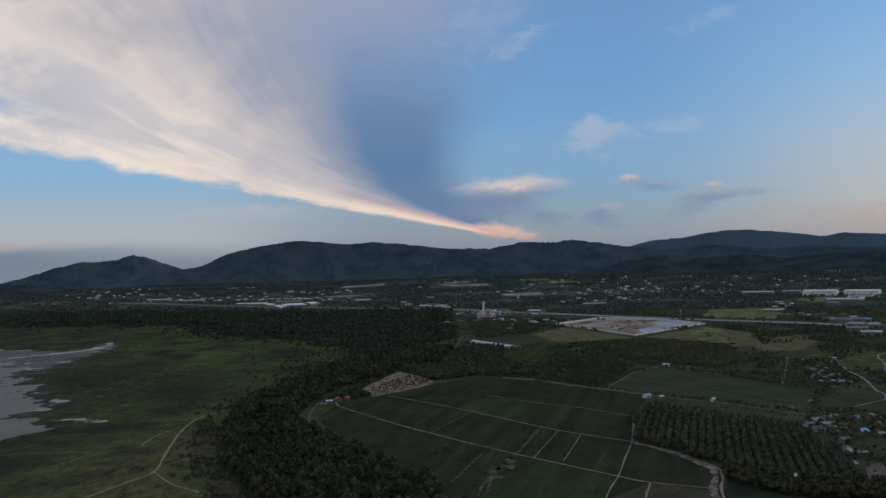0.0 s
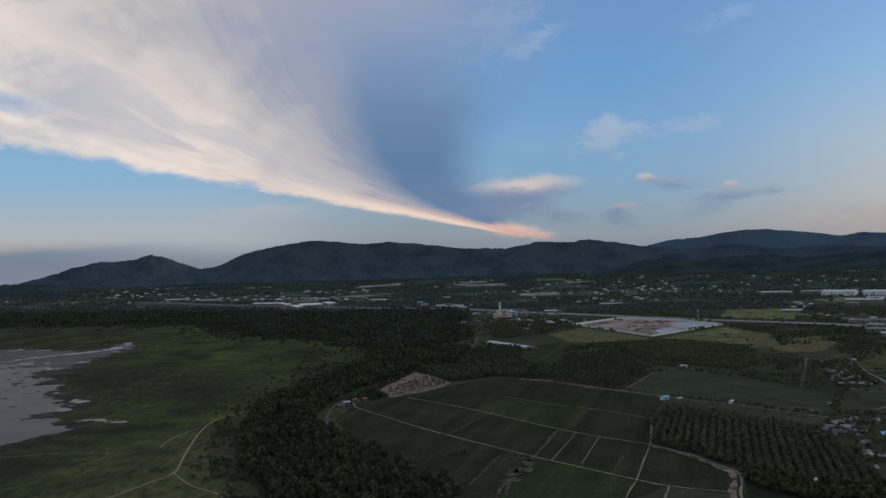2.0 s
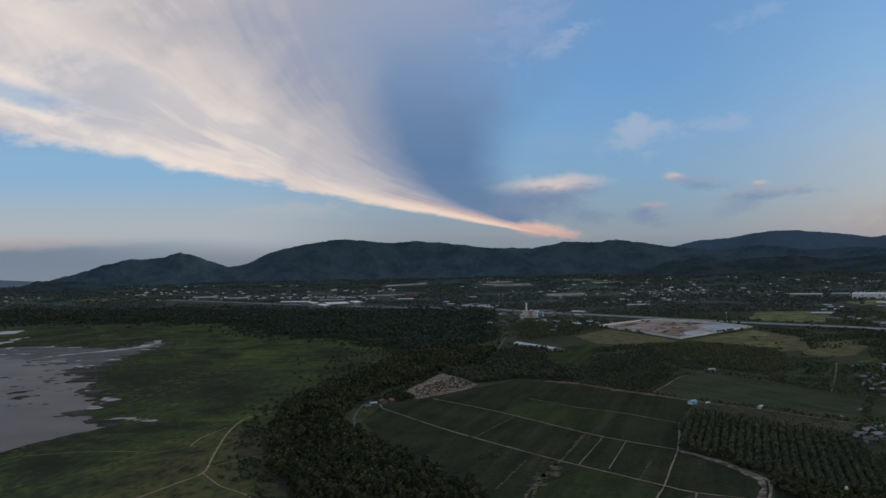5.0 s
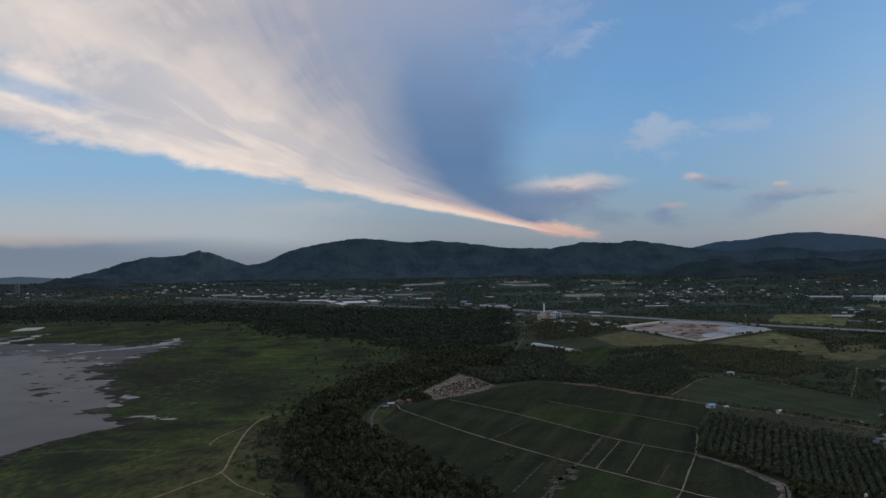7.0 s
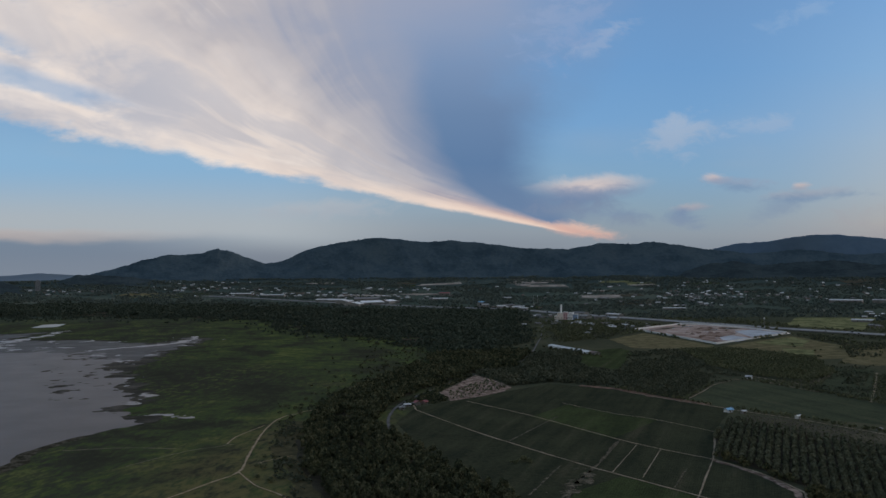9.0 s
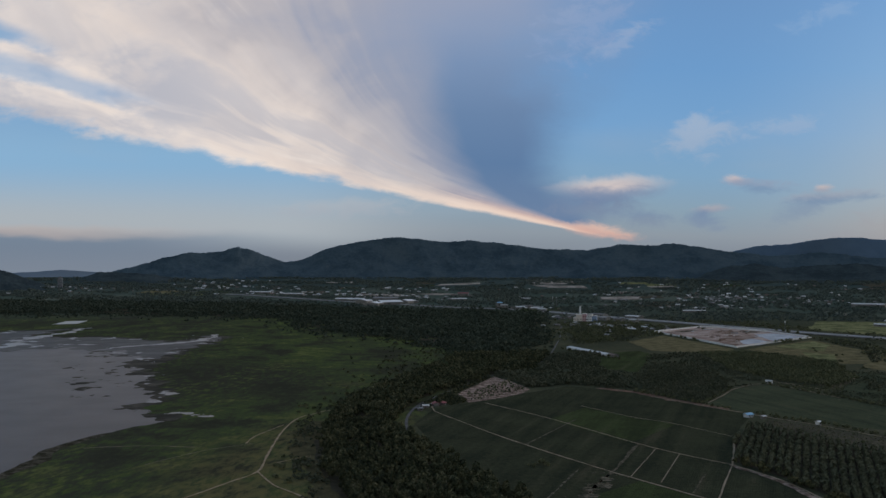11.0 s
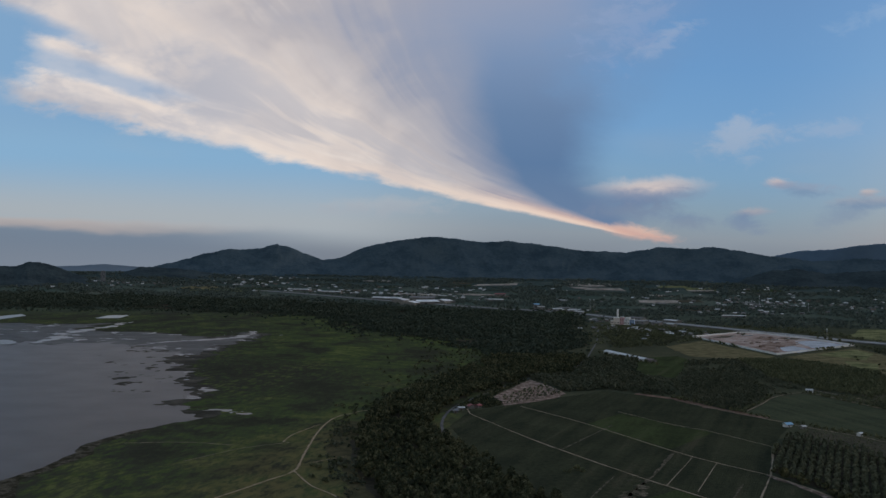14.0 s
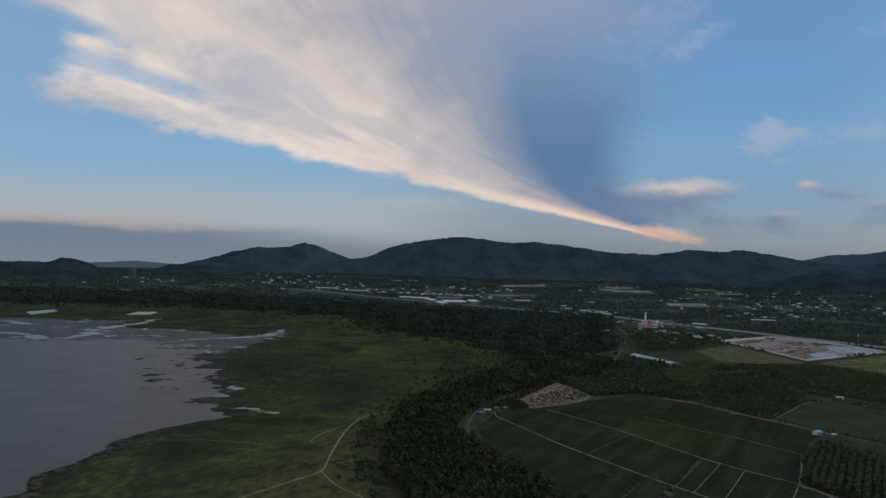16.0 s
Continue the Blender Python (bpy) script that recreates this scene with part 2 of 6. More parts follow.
def foliage(name, colours, patch=9.0, rough=0.75):
    """Leaves: the tint changes from tree to tree and from leaf clump to leaf clump."""
    material = bpy.data.materials.new(name)
    material.use_nodes = True
    tree = material.node_tree
    shader = tree.nodes["Principled BSDF"]
    geometry = tree.nodes.new("ShaderNodeNewGeometry")
    place = Wire(tree, geometry.outputs["Position"])
    island = Wire(tree, geometry.outputs["Random Per Island"])
    tint = noise_of(tree, place, 1.0 / patch, 2.0, 0.7)
    wide = noise_of(tree, place, 0.02, 2.0)
    mixed = (tint * 0.75 + island * 0.22 + wide * 0.3 - 0.12).step(0.3, 0.75)
    last = len(colours) - 1
    colour = ramp_of(tree, mixed, [(i / last, c) for i, c in enumerate(colours)])
    tree.links.new(colour.socket, shader.inputs["Base Color"])
    shader.inputs["Roughness"].default_value = rough
    shader.inputs["Specular IOR Level"].default_value = 0.0
    return material


def crop_rows(name, dark, light, heading, spacing=1.6, worn=(0.09, 0.075, 0.05)):
    """A planted field: furrows along one heading, uneven growth and thin places."""
    material = bpy.data.materials.new(name)
    material.use_nodes = True
    tree = material.node_tree
    shader = tree.nodes["Principled BSDF"]
    place = Wire(tree, tree.nodes.new("ShaderNodeNewGeometry").outputs["Position"])
    parts = tree.nodes.new("ShaderNodeSeparateXYZ")
    tree.links.new(place.socket, parts.inputs[0])
    x, y = Wire(tree, parts.outputs[0]), Wire(tree, parts.outputs[1])
    across = x * math.cos(radians(heading)) + y * math.sin(radians(heading))
    along_row = y * math.cos(radians(heading)) - x * math.sin(radians(heading))
    row = (across * (2 * math.pi / spacing)).op("SINE")
    lane = noise_of(tree, join_xyz(tree, across * 0.09, along_row * 0.006), 1.0, 3.0)
    growth = noise_of(tree, place, 0.02, 4.0, 0.6)
    grain = noise_of(tree, place, 0.28, 5.0, 0.75)
    tufts = noise_of(tree, place, 0.75, 4.0, 0.7)
    mixed = (growth * 0.25 + lane * 0.27 + grain * 0.48 + row * 0.004).step(0.40, 0.60)
    colour = mix_colour(tree, mixed, dark, light)
    colour = mix_colour(tree, (lane * 0.6 + grain * 0.4).step(0.55, 0.66) * 0.6, colour, worn)
    colour = mix_colour(tree, (tufts * 0.6 + grain * 0.4).step(0.52, 0.64) * 0.55, colour, tuple(0.45 * c for c in dark))
    tree.links.new(colour.socket, shader.inputs["Base Color"])
    shader.inputs["Roughness"].default_value = 0.95
    shader.inputs["Specular IOR Level"].default_value = 0.0
    relief = tree.nodes.new("ShaderNodeBump")
    relief.inputs["Strength"].default_value, relief.inputs["Distance"].default_value = 0.9, 0.9
    tree.links.new((row * 0.04 + grain + tufts * 0.4).socket, relief.inputs["Height"])
    tree.links.new(relief.outputs[0], shader.inputs["Normal"])
    return material


def still_water(name, silt, rough=0.06, ripple=0.02, shine=0.5):
    material = bpy.data.materials.new(name)
    material.use_nodes = True
    tree = material.node_tree
    shader = tree.nodes["Principled BSDF"]
    place = Wire(tree, tree.nodes.new("ShaderNodeNewGeometry").outputs["Position"])
    cloudy = noise_of(tree, place, 0.012, 4.0, 0.6, 0.6)
    tree.links.new(mix_colour(tree, cloudy.step(0.35, 0.65), silt, tuple(0.9 * c for c in silt)).socket, shader.inputs["Base Color"])
    tree.links.new(noise_of(tree, place, 0.02, 3.0).step(0.3, 0.7, rough, rough * 1.12).socket, shader.inputs["Roughness"])
    shader.inputs["IOR"].default_value = 1.33
    shader.inputs["Specular IOR Level"].default_value = shine
    relief = tree.nodes.new("ShaderNodeBump")
    relief.inputs["Strength"].default_value, relief.inputs["Distance"].default_value = ripple, 0.3
    tree.links.new(noise_of(tree, place, 0.6, 3.0).socket, relief.inputs["Height"])
    tree.links.new(relief.outputs[0], shader.inputs["Normal"])
    return material


def grassland(name):
    """The drained lake bed: bright grass, brown sedge and bare dark mud in long streaks."""
    material = bpy.data.materials.new(name)
    material.use_nodes = True
    tree = material.node_tree
    shader = tree.nodes["Principled BSDF"]
    place = Wire(tree, tree.nodes.new("ShaderNodeNewGeometry").outputs["Position"])
    parts = tree.nodes.new("ShaderNodeSeparateXYZ")
    tree.links.new(place.socket, parts.inputs[0])
    x, y = Wire(tree, parts.outputs[0]), Wire(tree, parts.outputs[1])
    streak = noise_of(tree, join_xyz(tree, x * 0.011 + y * 0.003, y * 0.005 - x * 0.003), 1.0, 6.0, 0.66, 0.6)
    patch = noise_of(tree, place, 0.022, 6.0, 0.68, 0.4)
    tuft = noise_of(tree, join_xyz(tree, x * 0.15, y * 0.055), 1.0, 6.0, 0.72, 0.3)
    blade = noise_of(tree, join_xyz(tree, x * 0.8, y * 0.26), 1.0, 4.0, 0.75)
    mixed = (streak * 0.42 + patch * 0.34 + tuft * 0.24 + blade * 0.14 - 0.07).step(0.41, 0.61)
    colour = ramp_of(tree, mixed, [(0.0, (0.044, 0.044, 0.030)), (0.2, (0.056, 0.059, 0.034)), (0.4, (0.063, 0.074, 0.036)),
                                   (0.6, (0.070, 0.090, 0.036)), (0.8, (0.090, 0.106, 0.037)), (1.0, (0.126, 0.136, 0.050))])
    # a wet green fringe by the inlet
    gu, gv = (x + 366.0) / 34.0, (y - 815.0) / 46.0
    lush = (1.0 - (gu * gu + gv * gv).op("SQRT") + (patch - 0.5) * 2.0).step(0.1, 0.6)
    colour = mix_colour(tree, lush * 0.8, colour, (0.066, 0.098, 0.030))
    # brown sedge over the wetter middle of the basin
    du, dv = (x + 365.0 + (y - 1050.0) * 0.42) / 185.0, (y - 1080.0) / 250.0
    sedge = (1.0 - (du * du + dv * dv).op("SQRT") + (patch - 0.5) * 1.6 + (streak - 0.5) * 2.2).step(0.1, 0.7)
    colour = mix_colour(tree, sedge * tuft.step(0.64, 0.44) * 0.8, colour, (0.048, 0.043, 0.034))
    # sedge and drying mud nearer the water
    wet = (x * -1.0 - 290.0 - (y - 700.0) * 0.30 + (streak - 0.5) * 420.0 + (patch - 0.5) * 160.0).step(-60.0, 60.0)
    colour = mix_colour(tree, wet * tuft.step(0.60, 0.42) * 0.65, colour, (0.052, 0.049, 0.039))
    # dry, trodden grass on the higher ground near the wood
    dry = (x * 0.9 + 202.0 + (patch - 0.5) * 130.0).step(-32.0, 32.0) * y.step(900.0, 650.0)
    colour = mix_colour(tree, dry * tuft.step(0.36, 0.60) * 0.85, colour, (0.150, 0.124, 0.056))
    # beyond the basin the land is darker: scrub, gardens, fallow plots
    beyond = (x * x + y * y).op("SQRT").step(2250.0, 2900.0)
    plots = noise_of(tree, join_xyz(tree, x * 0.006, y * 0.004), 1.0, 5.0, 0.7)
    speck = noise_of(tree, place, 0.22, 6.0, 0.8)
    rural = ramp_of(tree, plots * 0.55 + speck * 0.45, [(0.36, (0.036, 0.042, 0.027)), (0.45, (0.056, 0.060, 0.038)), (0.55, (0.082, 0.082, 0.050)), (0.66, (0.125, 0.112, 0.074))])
    # far plain paled to grey-green: distance haze put into the ground colour
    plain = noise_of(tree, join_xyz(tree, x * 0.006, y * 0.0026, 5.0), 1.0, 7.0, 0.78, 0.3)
    hazed_plain = ramp_of(tree, plain, [(0.32, (0.056, 0.078, 0.064)), (0.48, (0.076, 0.098, 0.077)), (0.60, (0.108, 0.122, 0.094)), (0.68, (0.20, 0.186, 0.150))])
    rural = mix_colour(tree, (x * x + y * y).op("SQRT").step(2100.0, 2900.0), rural, hazed_plain)
    # towards the hills a bluish haze tint is mixed into the base colour
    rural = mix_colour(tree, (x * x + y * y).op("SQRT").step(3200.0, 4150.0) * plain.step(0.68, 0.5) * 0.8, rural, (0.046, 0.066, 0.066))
    east = (x + (y - 560.0) * 0.32 * y.step(720.0, 700.0)).step(-112.0, -96.0)
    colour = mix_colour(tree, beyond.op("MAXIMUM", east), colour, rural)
    tree.links.new(colour.socket, shader.inputs["Base Color"])
    shader.inputs["Roughness"].default_value = 0.95
    shader.inputs["Specular IOR Level"].default_value = 0.0
    relief = tree.nodes.new("ShaderNodeBump")
    relief.inputs["Strength"].default_value, relief.inputs["Distance"].default_value = 0.9, 1.0
    tufted = (tuft + blade * 0.5).socket
    tree.links.new(tufted, relief.inputs["Height"])
    tree.links.new(relief.outputs[0], shader.inputs["Normal"])
    return material


GRASS = grassland("grassland")
WATER = still_water("lake_water", (0.084, 0.072, 0.068), 0.40, 0.2, 0.15)
POOL = still_water("pool_water", (0.12, 0.11, 0.105), 0.30, 0.2, 0.42)
POND = still_water("pond_water", (0.25, 0.245, 0.23), 0.3, 0.01, 0.22)
MUD = surface("wet_mud", [(0.034, 0.031, 0.021), (0.054, 0.047, 0.034), (0.092, 0.079, 0.062)], (44.0, 6.0), rough=0.85, bump=0.3, spread=(0.38, 0.64), gloss=0.03)
SILT = surface("wet_silt", [(0.040, 0.036, 0.030), (0.062, 0.056, 0.050), (0.094, 0.086, 0.081)], (60.0, 9.0), rough=0.6, bump=0.2, spread=(0.36, 0.64), gloss=0.10)
BANK = surface("bank_mud", [(0.034, 0.032, 0.021), (0.060, 0.053, 0.036), (0.115, 0.098, 0.074)], (9.0, 1.6), rough=0.8, spread=(0.4, 0.6), gloss=0.0)
DIRT = surface("dirt_track", [(0.20, 0.16, 0.11), (0.36, 0.285, 0.205)], (9.0, 1.2), bump=0.2, bump_size=0.2, gloss=0.0)
PATH = surface("foot_path", [(0.24, 0.175, 0.105), (0.42, 0.32, 0.21)], (6.0, 1.0), bump=0.2, bump_size=0.1, gloss=0.0)
FAINT = surface("worn_grass", [(0.050, 0.049, 0.033), (0.092, 0.080, 0.056), (0.175, 0.145, 0.105)], (5.0, 0.9), spread=(0.4, 0.6), gloss=0.0)
SAND = surface("sandy_clearing", [(0.110, 0.076, 0.060), (0.23, 0.165, 0.13), (0.37, 0.275, 0.22)], (7.0, 1.4), spread=(0.4, 0.6), gloss=0.0)
ASPHALT = surface("asphalt", [(0.105, 0.099, 0.094), (0.165, 0.156, 0.148)], (20.0, 1.5), rough=0.9, bump=0.1, bump_size=0.05, gloss=0.0)
CONCRETE_ROAD = surface("pale_highway", [(0.21, 0.21, 0.205), (0.31, 0.308, 0.30)], (30.0, 3.0), rough=0.8, bump=0.1, bump_size=0.05, gloss=0.03)
FIELD = crop_rows("dark_crop", (0.031, 0.035, 0.023), (0.061, 0.064, 0.037), -14)
FIELD_GREEN = crop_rows("green_crop", (0.037, 0.045, 0.023), (0.068, 0.084, 0.035), -14)
FIELD_PALE = crop_rows("stubble", (0.062, 0.057, 0.041), (0.110, 0.097, 0.069), -40, 2.5)
DRY = surface("dry_pasture", [(0.088, 0.077, 0.043), (0.150, 0.128, 0.068), (0.215, 0.180, 0.100)], (18.0, 3.0), bump=0.5, spread=(0.3, 0.7), gloss=0.0)
OLIVE = surface("olive_pasture", [(0.090, 0.094, 0.048), (0.165, 0.168, 0.078), (0.25, 0.235, 0.115)], (30.0, 5.0), bump=0.5, spread=(0.38, 0.62), gloss=0.0)
BROWN = surface("scrub_ground", [(0.062, 0.057, 0.038), (0.100, 0.088, 0.060), (0.148, 0.124, 0.088)], (18.0, 3.5), bump=0.2, spread=(0.3, 0.7), gloss=0.0)
DRY_SCRUB = surface("dry_scrub_ground", [(0.058, 0.052, 0.029), (0.092, 0.077, 0.041), (0.135, 0.110, 0.058)], (9.0, 1.6), bump=0.4, spread=(0.32, 0.68), gloss=0.0)
FLOOR = surface("forest_floor", [(0.046, 0.040, 0.028), (0.078, 0.066, 0.046)], (10.0, 2.0), bump=0.5, gloss=0.0)
SLAB = surface("concrete_slab", [(0.34, 0.35, 0.37), (0.54, 0.55, 0.57)], (24.0, 4.0), rough=0.7, bump=0.05, gloss=0.0)
RUBBLE = surface("pale_fill", [(0.22, 0.155, 0.125), (0.37, 0.275, 0.23), (0.50, 0.42, 0.37)], (34.0, 5.0), bump=0.3, gloss=0.0)
RED_EARTH = surface("red_earth", [(0.15, 0.10, 0.078), (0.26, 0.18, 0.14), (0.36, 0.28, 0.235)], (26.0, 4.0), bump=0.3, gloss=0.0)
FAR_BARE = surface("bare_plots", [(0.18, 0.152, 0.125), (0.32, 0.275, 0.23), (0.48, 0.42, 0.36)], (60.0, 12.0), bump=0.2, spread=(0.38, 0.62), gloss=0.0)
# Bluish aerial haze is mixed into these forest colours, least in HILL_DARK.
HILL = surface("hill_forest_hazed", [(0.044, 0.068, 0.084), (0.066, 0.094, 0.110), (0.084, 0.112, 0.126)], (110.0, 16.0), rough=1.0, bump=0.8, bump_size=6.0, gloss=0.0)
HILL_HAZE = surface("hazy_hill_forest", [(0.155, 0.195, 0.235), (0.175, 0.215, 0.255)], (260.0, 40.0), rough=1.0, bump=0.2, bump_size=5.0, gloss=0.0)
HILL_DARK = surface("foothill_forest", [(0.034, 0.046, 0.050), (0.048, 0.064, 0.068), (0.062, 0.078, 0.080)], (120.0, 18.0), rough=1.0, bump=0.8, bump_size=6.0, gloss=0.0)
HILL_FAR = surface("distant_hill_forest_hazed", [(0.092, 0.142, 0.205), (0.112, 0.165, 0.228)], (260.0, 40.0), rough=1.0, bump=0.3, bump_size=5.0, gloss=0.0)
LEAF = foliage("forest_leaves", [(0.035, 0.041, 0.028), (0.057, 0.065, 0.038), (0.094, 0.099, 0.054), (0.185, 0.170, 0.100)], 5.0)
LEAF_WARM = foliage("yellowing_leaves", [(0.046, 0.052, 0.031), (0.082, 0.086, 0.046), (0.160, 0.138, 0.070)], 4.0)
LEAF_FAR = foliage("far_forest_leaves", [(0.048, 0.061, 0.047), (0.066, 0.081, 0.060), (0.094, 0.107, 0.077)], 14.0)
LEAF_ORCHARD = foliage("orchard_leaves", [(0.074, 0.083, 0.056), (0.106, 0.113, 0.072), (0.152, 0.146, 0.092)], 4.0)
LEAF_SHRUB = foliage("shrub_leaves", [(0.066, 0.077, 0.048), (0.122, 0.132, 0.074), (0.194, 0.188, 0.106)], 4.0)
BARK = surface("bark", [(0.07, 0.058, 0.045), (0.15, 0.13, 0.105)], (1.5, 0.2), bump=0.5, bump_size=0.05)
WALL = surface("rendered_wall", [(0.15, 0.14, 0.13), (0.30, 0.29, 0.27)], (3.0, 0.5), per_thing=0.5, bump=0.05)
WALL_CREAM = surface("cream_wall", [(0.62, 0.55, 0.50), (0.76, 0.69, 0.63)], (9.0, 1.0), bump=0.05)
WALL_PINK = surface("pink_wall", [(0.50, 0.32, 0.33), (0.58, 0.40, 0.40)], (9.0, 1.0), bump=0.05)
WALL_BLUE = surface("blue_cladding", [(0.22, 0.31, 0.46), (0.28, 0.37, 0.52)], (9.0, 1.0), bump=0.05, rough=0.5)
WALL_GREY = surface("grey_concrete_wall", [(0.20, 0.21, 0.23), (0.29, 0.30, 0.32)], (6.0, 1.0), bump=0.05)
WALL_WHITE = surface("white_wall", [(0.70, 0.70, 0.70), (0.82, 0.82, 0.82)], (9.0, 1.0), bump=0.05, rough=0.6)
ROOF_WHITE = surface("white_metal_roof", [(0.38, 0.372, 0.36), (0.74, 0.73, 0.71)], (12.0, 1.5), rough=0.7, bump=0.08, bump_size=0.1, per_thing=0.6, gloss=0.05)
ROOF_BRIGHT = surface("bright_metal_roof", [(0.62, 0.62, 0.61), (0.84, 0.84, 0.83)], (20.0, 2.5), rough=0.6, bump=0.05, bump_size=0.1, gloss=0.1)
ROOF_GREY = surface("grey_metal_roof", [(0.115, 0.11, 0.108), (0.27, 0.26, 0.25)], (8.0, 1.0), rough=0.7, bump=0.08, bump_size=0.1, per_thing=0.6, gloss=0.05)
ROOF_BLUE = surface("blue_metal_roof", [(0.15, 0.33, 0.50), (0.22, 0.42, 0.58)], (6.0, 1.0), rough=0.45, bump=0.08, bump_size=0.1)
ROOF_RED = surface("red_metal_roof", [(0.20, 0.060, 0.062), (0.32, 0.11, 0.105)], (3.0, 0.6), rough=0.6, bump=0.08, bump_size=0.1, gloss=0.1)
ROOF_RUST = surface("rusted_roof", [(0.10, 0.06, 0.045), (0.20, 0.15, 0.13)], (5.0, 0.8), rough=0.8, bump=0.1, bump_size=0.1, per_thing=0.4)
GLASS = surface("dark_window", [(0.02, 0.024, 0.03), (0.035, 0.04, 0.045)], (2.0, 0.5), rough=0.12, bump=0.0, gloss=0.6)
DOOR = surface("door_wood", [(0.09, 0.06, 0.04), (0.14, 0.095, 0.065)], (1.0, 0.2), rough=0.6, bump=0.1, bump_size=0.02)
STEEL = surface("galvanised_steel", [(0.30, 0.31, 0.32), (0.42, 0.43, 0.44)], (2.0, 0.3), rough=0.45, metal=0.6, bump=0.05)
RUBBER = surface("tyre_rubber", [(0.02, 0.02, 0.02), (0.03, 0.03, 0.03)], (0.5, 0.1), rough=0.85)
PAINT = surface("car_paint", [(0.05, 0.05, 0.06), (0.35, 0.35, 0.36), (0.75, 0.75, 0.75)], (50.0, 9.0), rough=0.3, bump=0.0, per_thing=0.95, gloss=0.5)
YARD = surface("dusty_yard", [(0.12, 0.095, 0.08), (0.21, 0.17, 0.145)], (8.0, 1.5), bump=0.2, gloss=0.0)
# leaves of the far trees, lightened and blued by haze put into the colour
LEAF_PLAIN = foliage("hazed_tree_leaves", [(0.076, 0.098, 0.090), (0.108, 0.130, 0.112), (0.150, 0.168, 0.140)], 20.0)
VERGE = surface("road_verge", [(0.072, 0.076, 0.064), (0.112, 0.114, 0.098), (0.165, 0.160, 0.142)], (40.0, 6.0), bump=0.2, spread=(0.4, 0.6), gloss=0.0)
RED_BANK = surface("red_soil_bank", [(0.12, 0.082, 0.060), (0.25, 0.155, 0.115)], (8.0, 1.5), bump=0.3, gloss=0.0)
LEAF_PLANT = foliage("plantation_leaves", [(0.056, 0.066, 0.046), (0.094, 0.104, 0.070), (0.152, 0.146, 0.098)], 5.0)
ROOF_PALE = surface("pale_sheet_roof", [(0.23, 0.222, 0.212), (0.45, 0.436, 0.42)], (6.0, 1.0), rough=0.7, bump=0.08, bump_size=0.1, per_thing=0.7, gloss=0.05)
MEADOW = surface("green_meadow", [(0.054, 0.058, 0.032), (0.084, 0.098, 0.043), (0.125, 0.132, 0.058)], (18.0, 2.4), bump=0.3, spread=(0.38, 0.62), gloss=0.0)
FIELD_MID = crop_rows("thin_crop", (0.048, 0.057, 0.036), (0.090, 0.098, 0.057), 20)


# ---- ground, water, hills ----
def ground_height(x, y):
    """Flat basin; past 2 km the valley floor rises gently to the foot of the hills."""
    r = np.hypot(x, y)
    d = np.clip(r - 2000.0, 0.0, 2400.0)
    return np.where(r < 2000.0, 0.0, 120.0 - r * (0.06 - 3e-5 * d + 3.4e-9 * d * d))


def lie(x, y, lift=0.0):
    return (float(x), float(y), float(ground_height(x, y)) + lift)


def mesh_object(name, verts, faces, material, parent=None, label="", smooth=False):
    data = bpy.data.meshes.new(name)
    data.from_pydata(verts, [], faces)
    data.materials.append(material)
    if smooth:
        data.polygons.foreach_set("use_smooth", [True] * len(data.polygons))
    data.update()
    ob = new(name, data)
    ob.parent = parent
    if label:
        ob["label"] = label
    return ob


def part(name, bm, material, parent, label=""):
    """One bmesh as one mesh object under a thing."""
    data = bpy.data.meshes.new(name)
    bm.to_mesh(data)
    bm.free()
    data.materials.append(material)
    ob = new(name, data)
    ob.parent = parent
    if label:
        ob["label"] = label
    return ob


def sheet_of_ground():
    rings = np.concatenate([[0.0], np.linspace(60, 2000, 40), np.linspace(2040, 4960, 74)])
    spokes = 240
    angle = np.linspace(0, 2 * math.pi, spokes, endpoint=False)
    verts = [(0.0, 0.0, 0.0)]
    for r in rings[1:]:
        z = float(ground_height(r, 0.0))
        verts += [(r * math.sin(a), r * math.cos(a), z) for a in angle]
    faces = [(0, 1 + (j + 1) % spokes, 1 + j) for j in range(spokes)]
    for i in range(len(rings) - 2):
        a, b = 1 + i * spokes, 1 + (i + 1) * spokes
        faces += [(a + j, a + (j + 1) % spokes, b + (j + 1) % spokes, b + j) for j in range(spokes)]
    ob = mesh_object("ground", verts, faces, GRASS, smooth=True)
    return tagged(ob, "grassy drained lake bed and dark farmland running to the hills", "ground", kind="structure")


def ragged(points, step, amount, seed, size=40.0):
    """A closed outline through the points, cut into short steps and made uneven."""
    out = []
    for (ax, ay), (bx, by) in zip(points, points[1:] + points[:1]):
        length = math.hypot(bx - ax, by - ay)
        count = max(1, int(length / step))
        for i in range(count):
            f = i / count
            x, y = ax + (bx - ax) * f, ay + (by - ay) * f
            if amount:
                push = Vector((x / size, y / size, seed * 7.3))
                fine = Vector((x / size * 4, y / size * 4, seed * 3.1))
                x += amount * (noise.noise(push) + 0.45 * noise.noise(fine))
                tiny = Vector((x / size * 13, y / size * 13, seed * 1.7))
                x += amount * 0.22 * noise.noise(tiny)
                y += 1.6 * amount * (noise.noise(push + Vector((50, 9, 0))) + 0.45 * noise.noise(fine + Vector((50, 9, 0))))
            out.append((x, y))
    return out


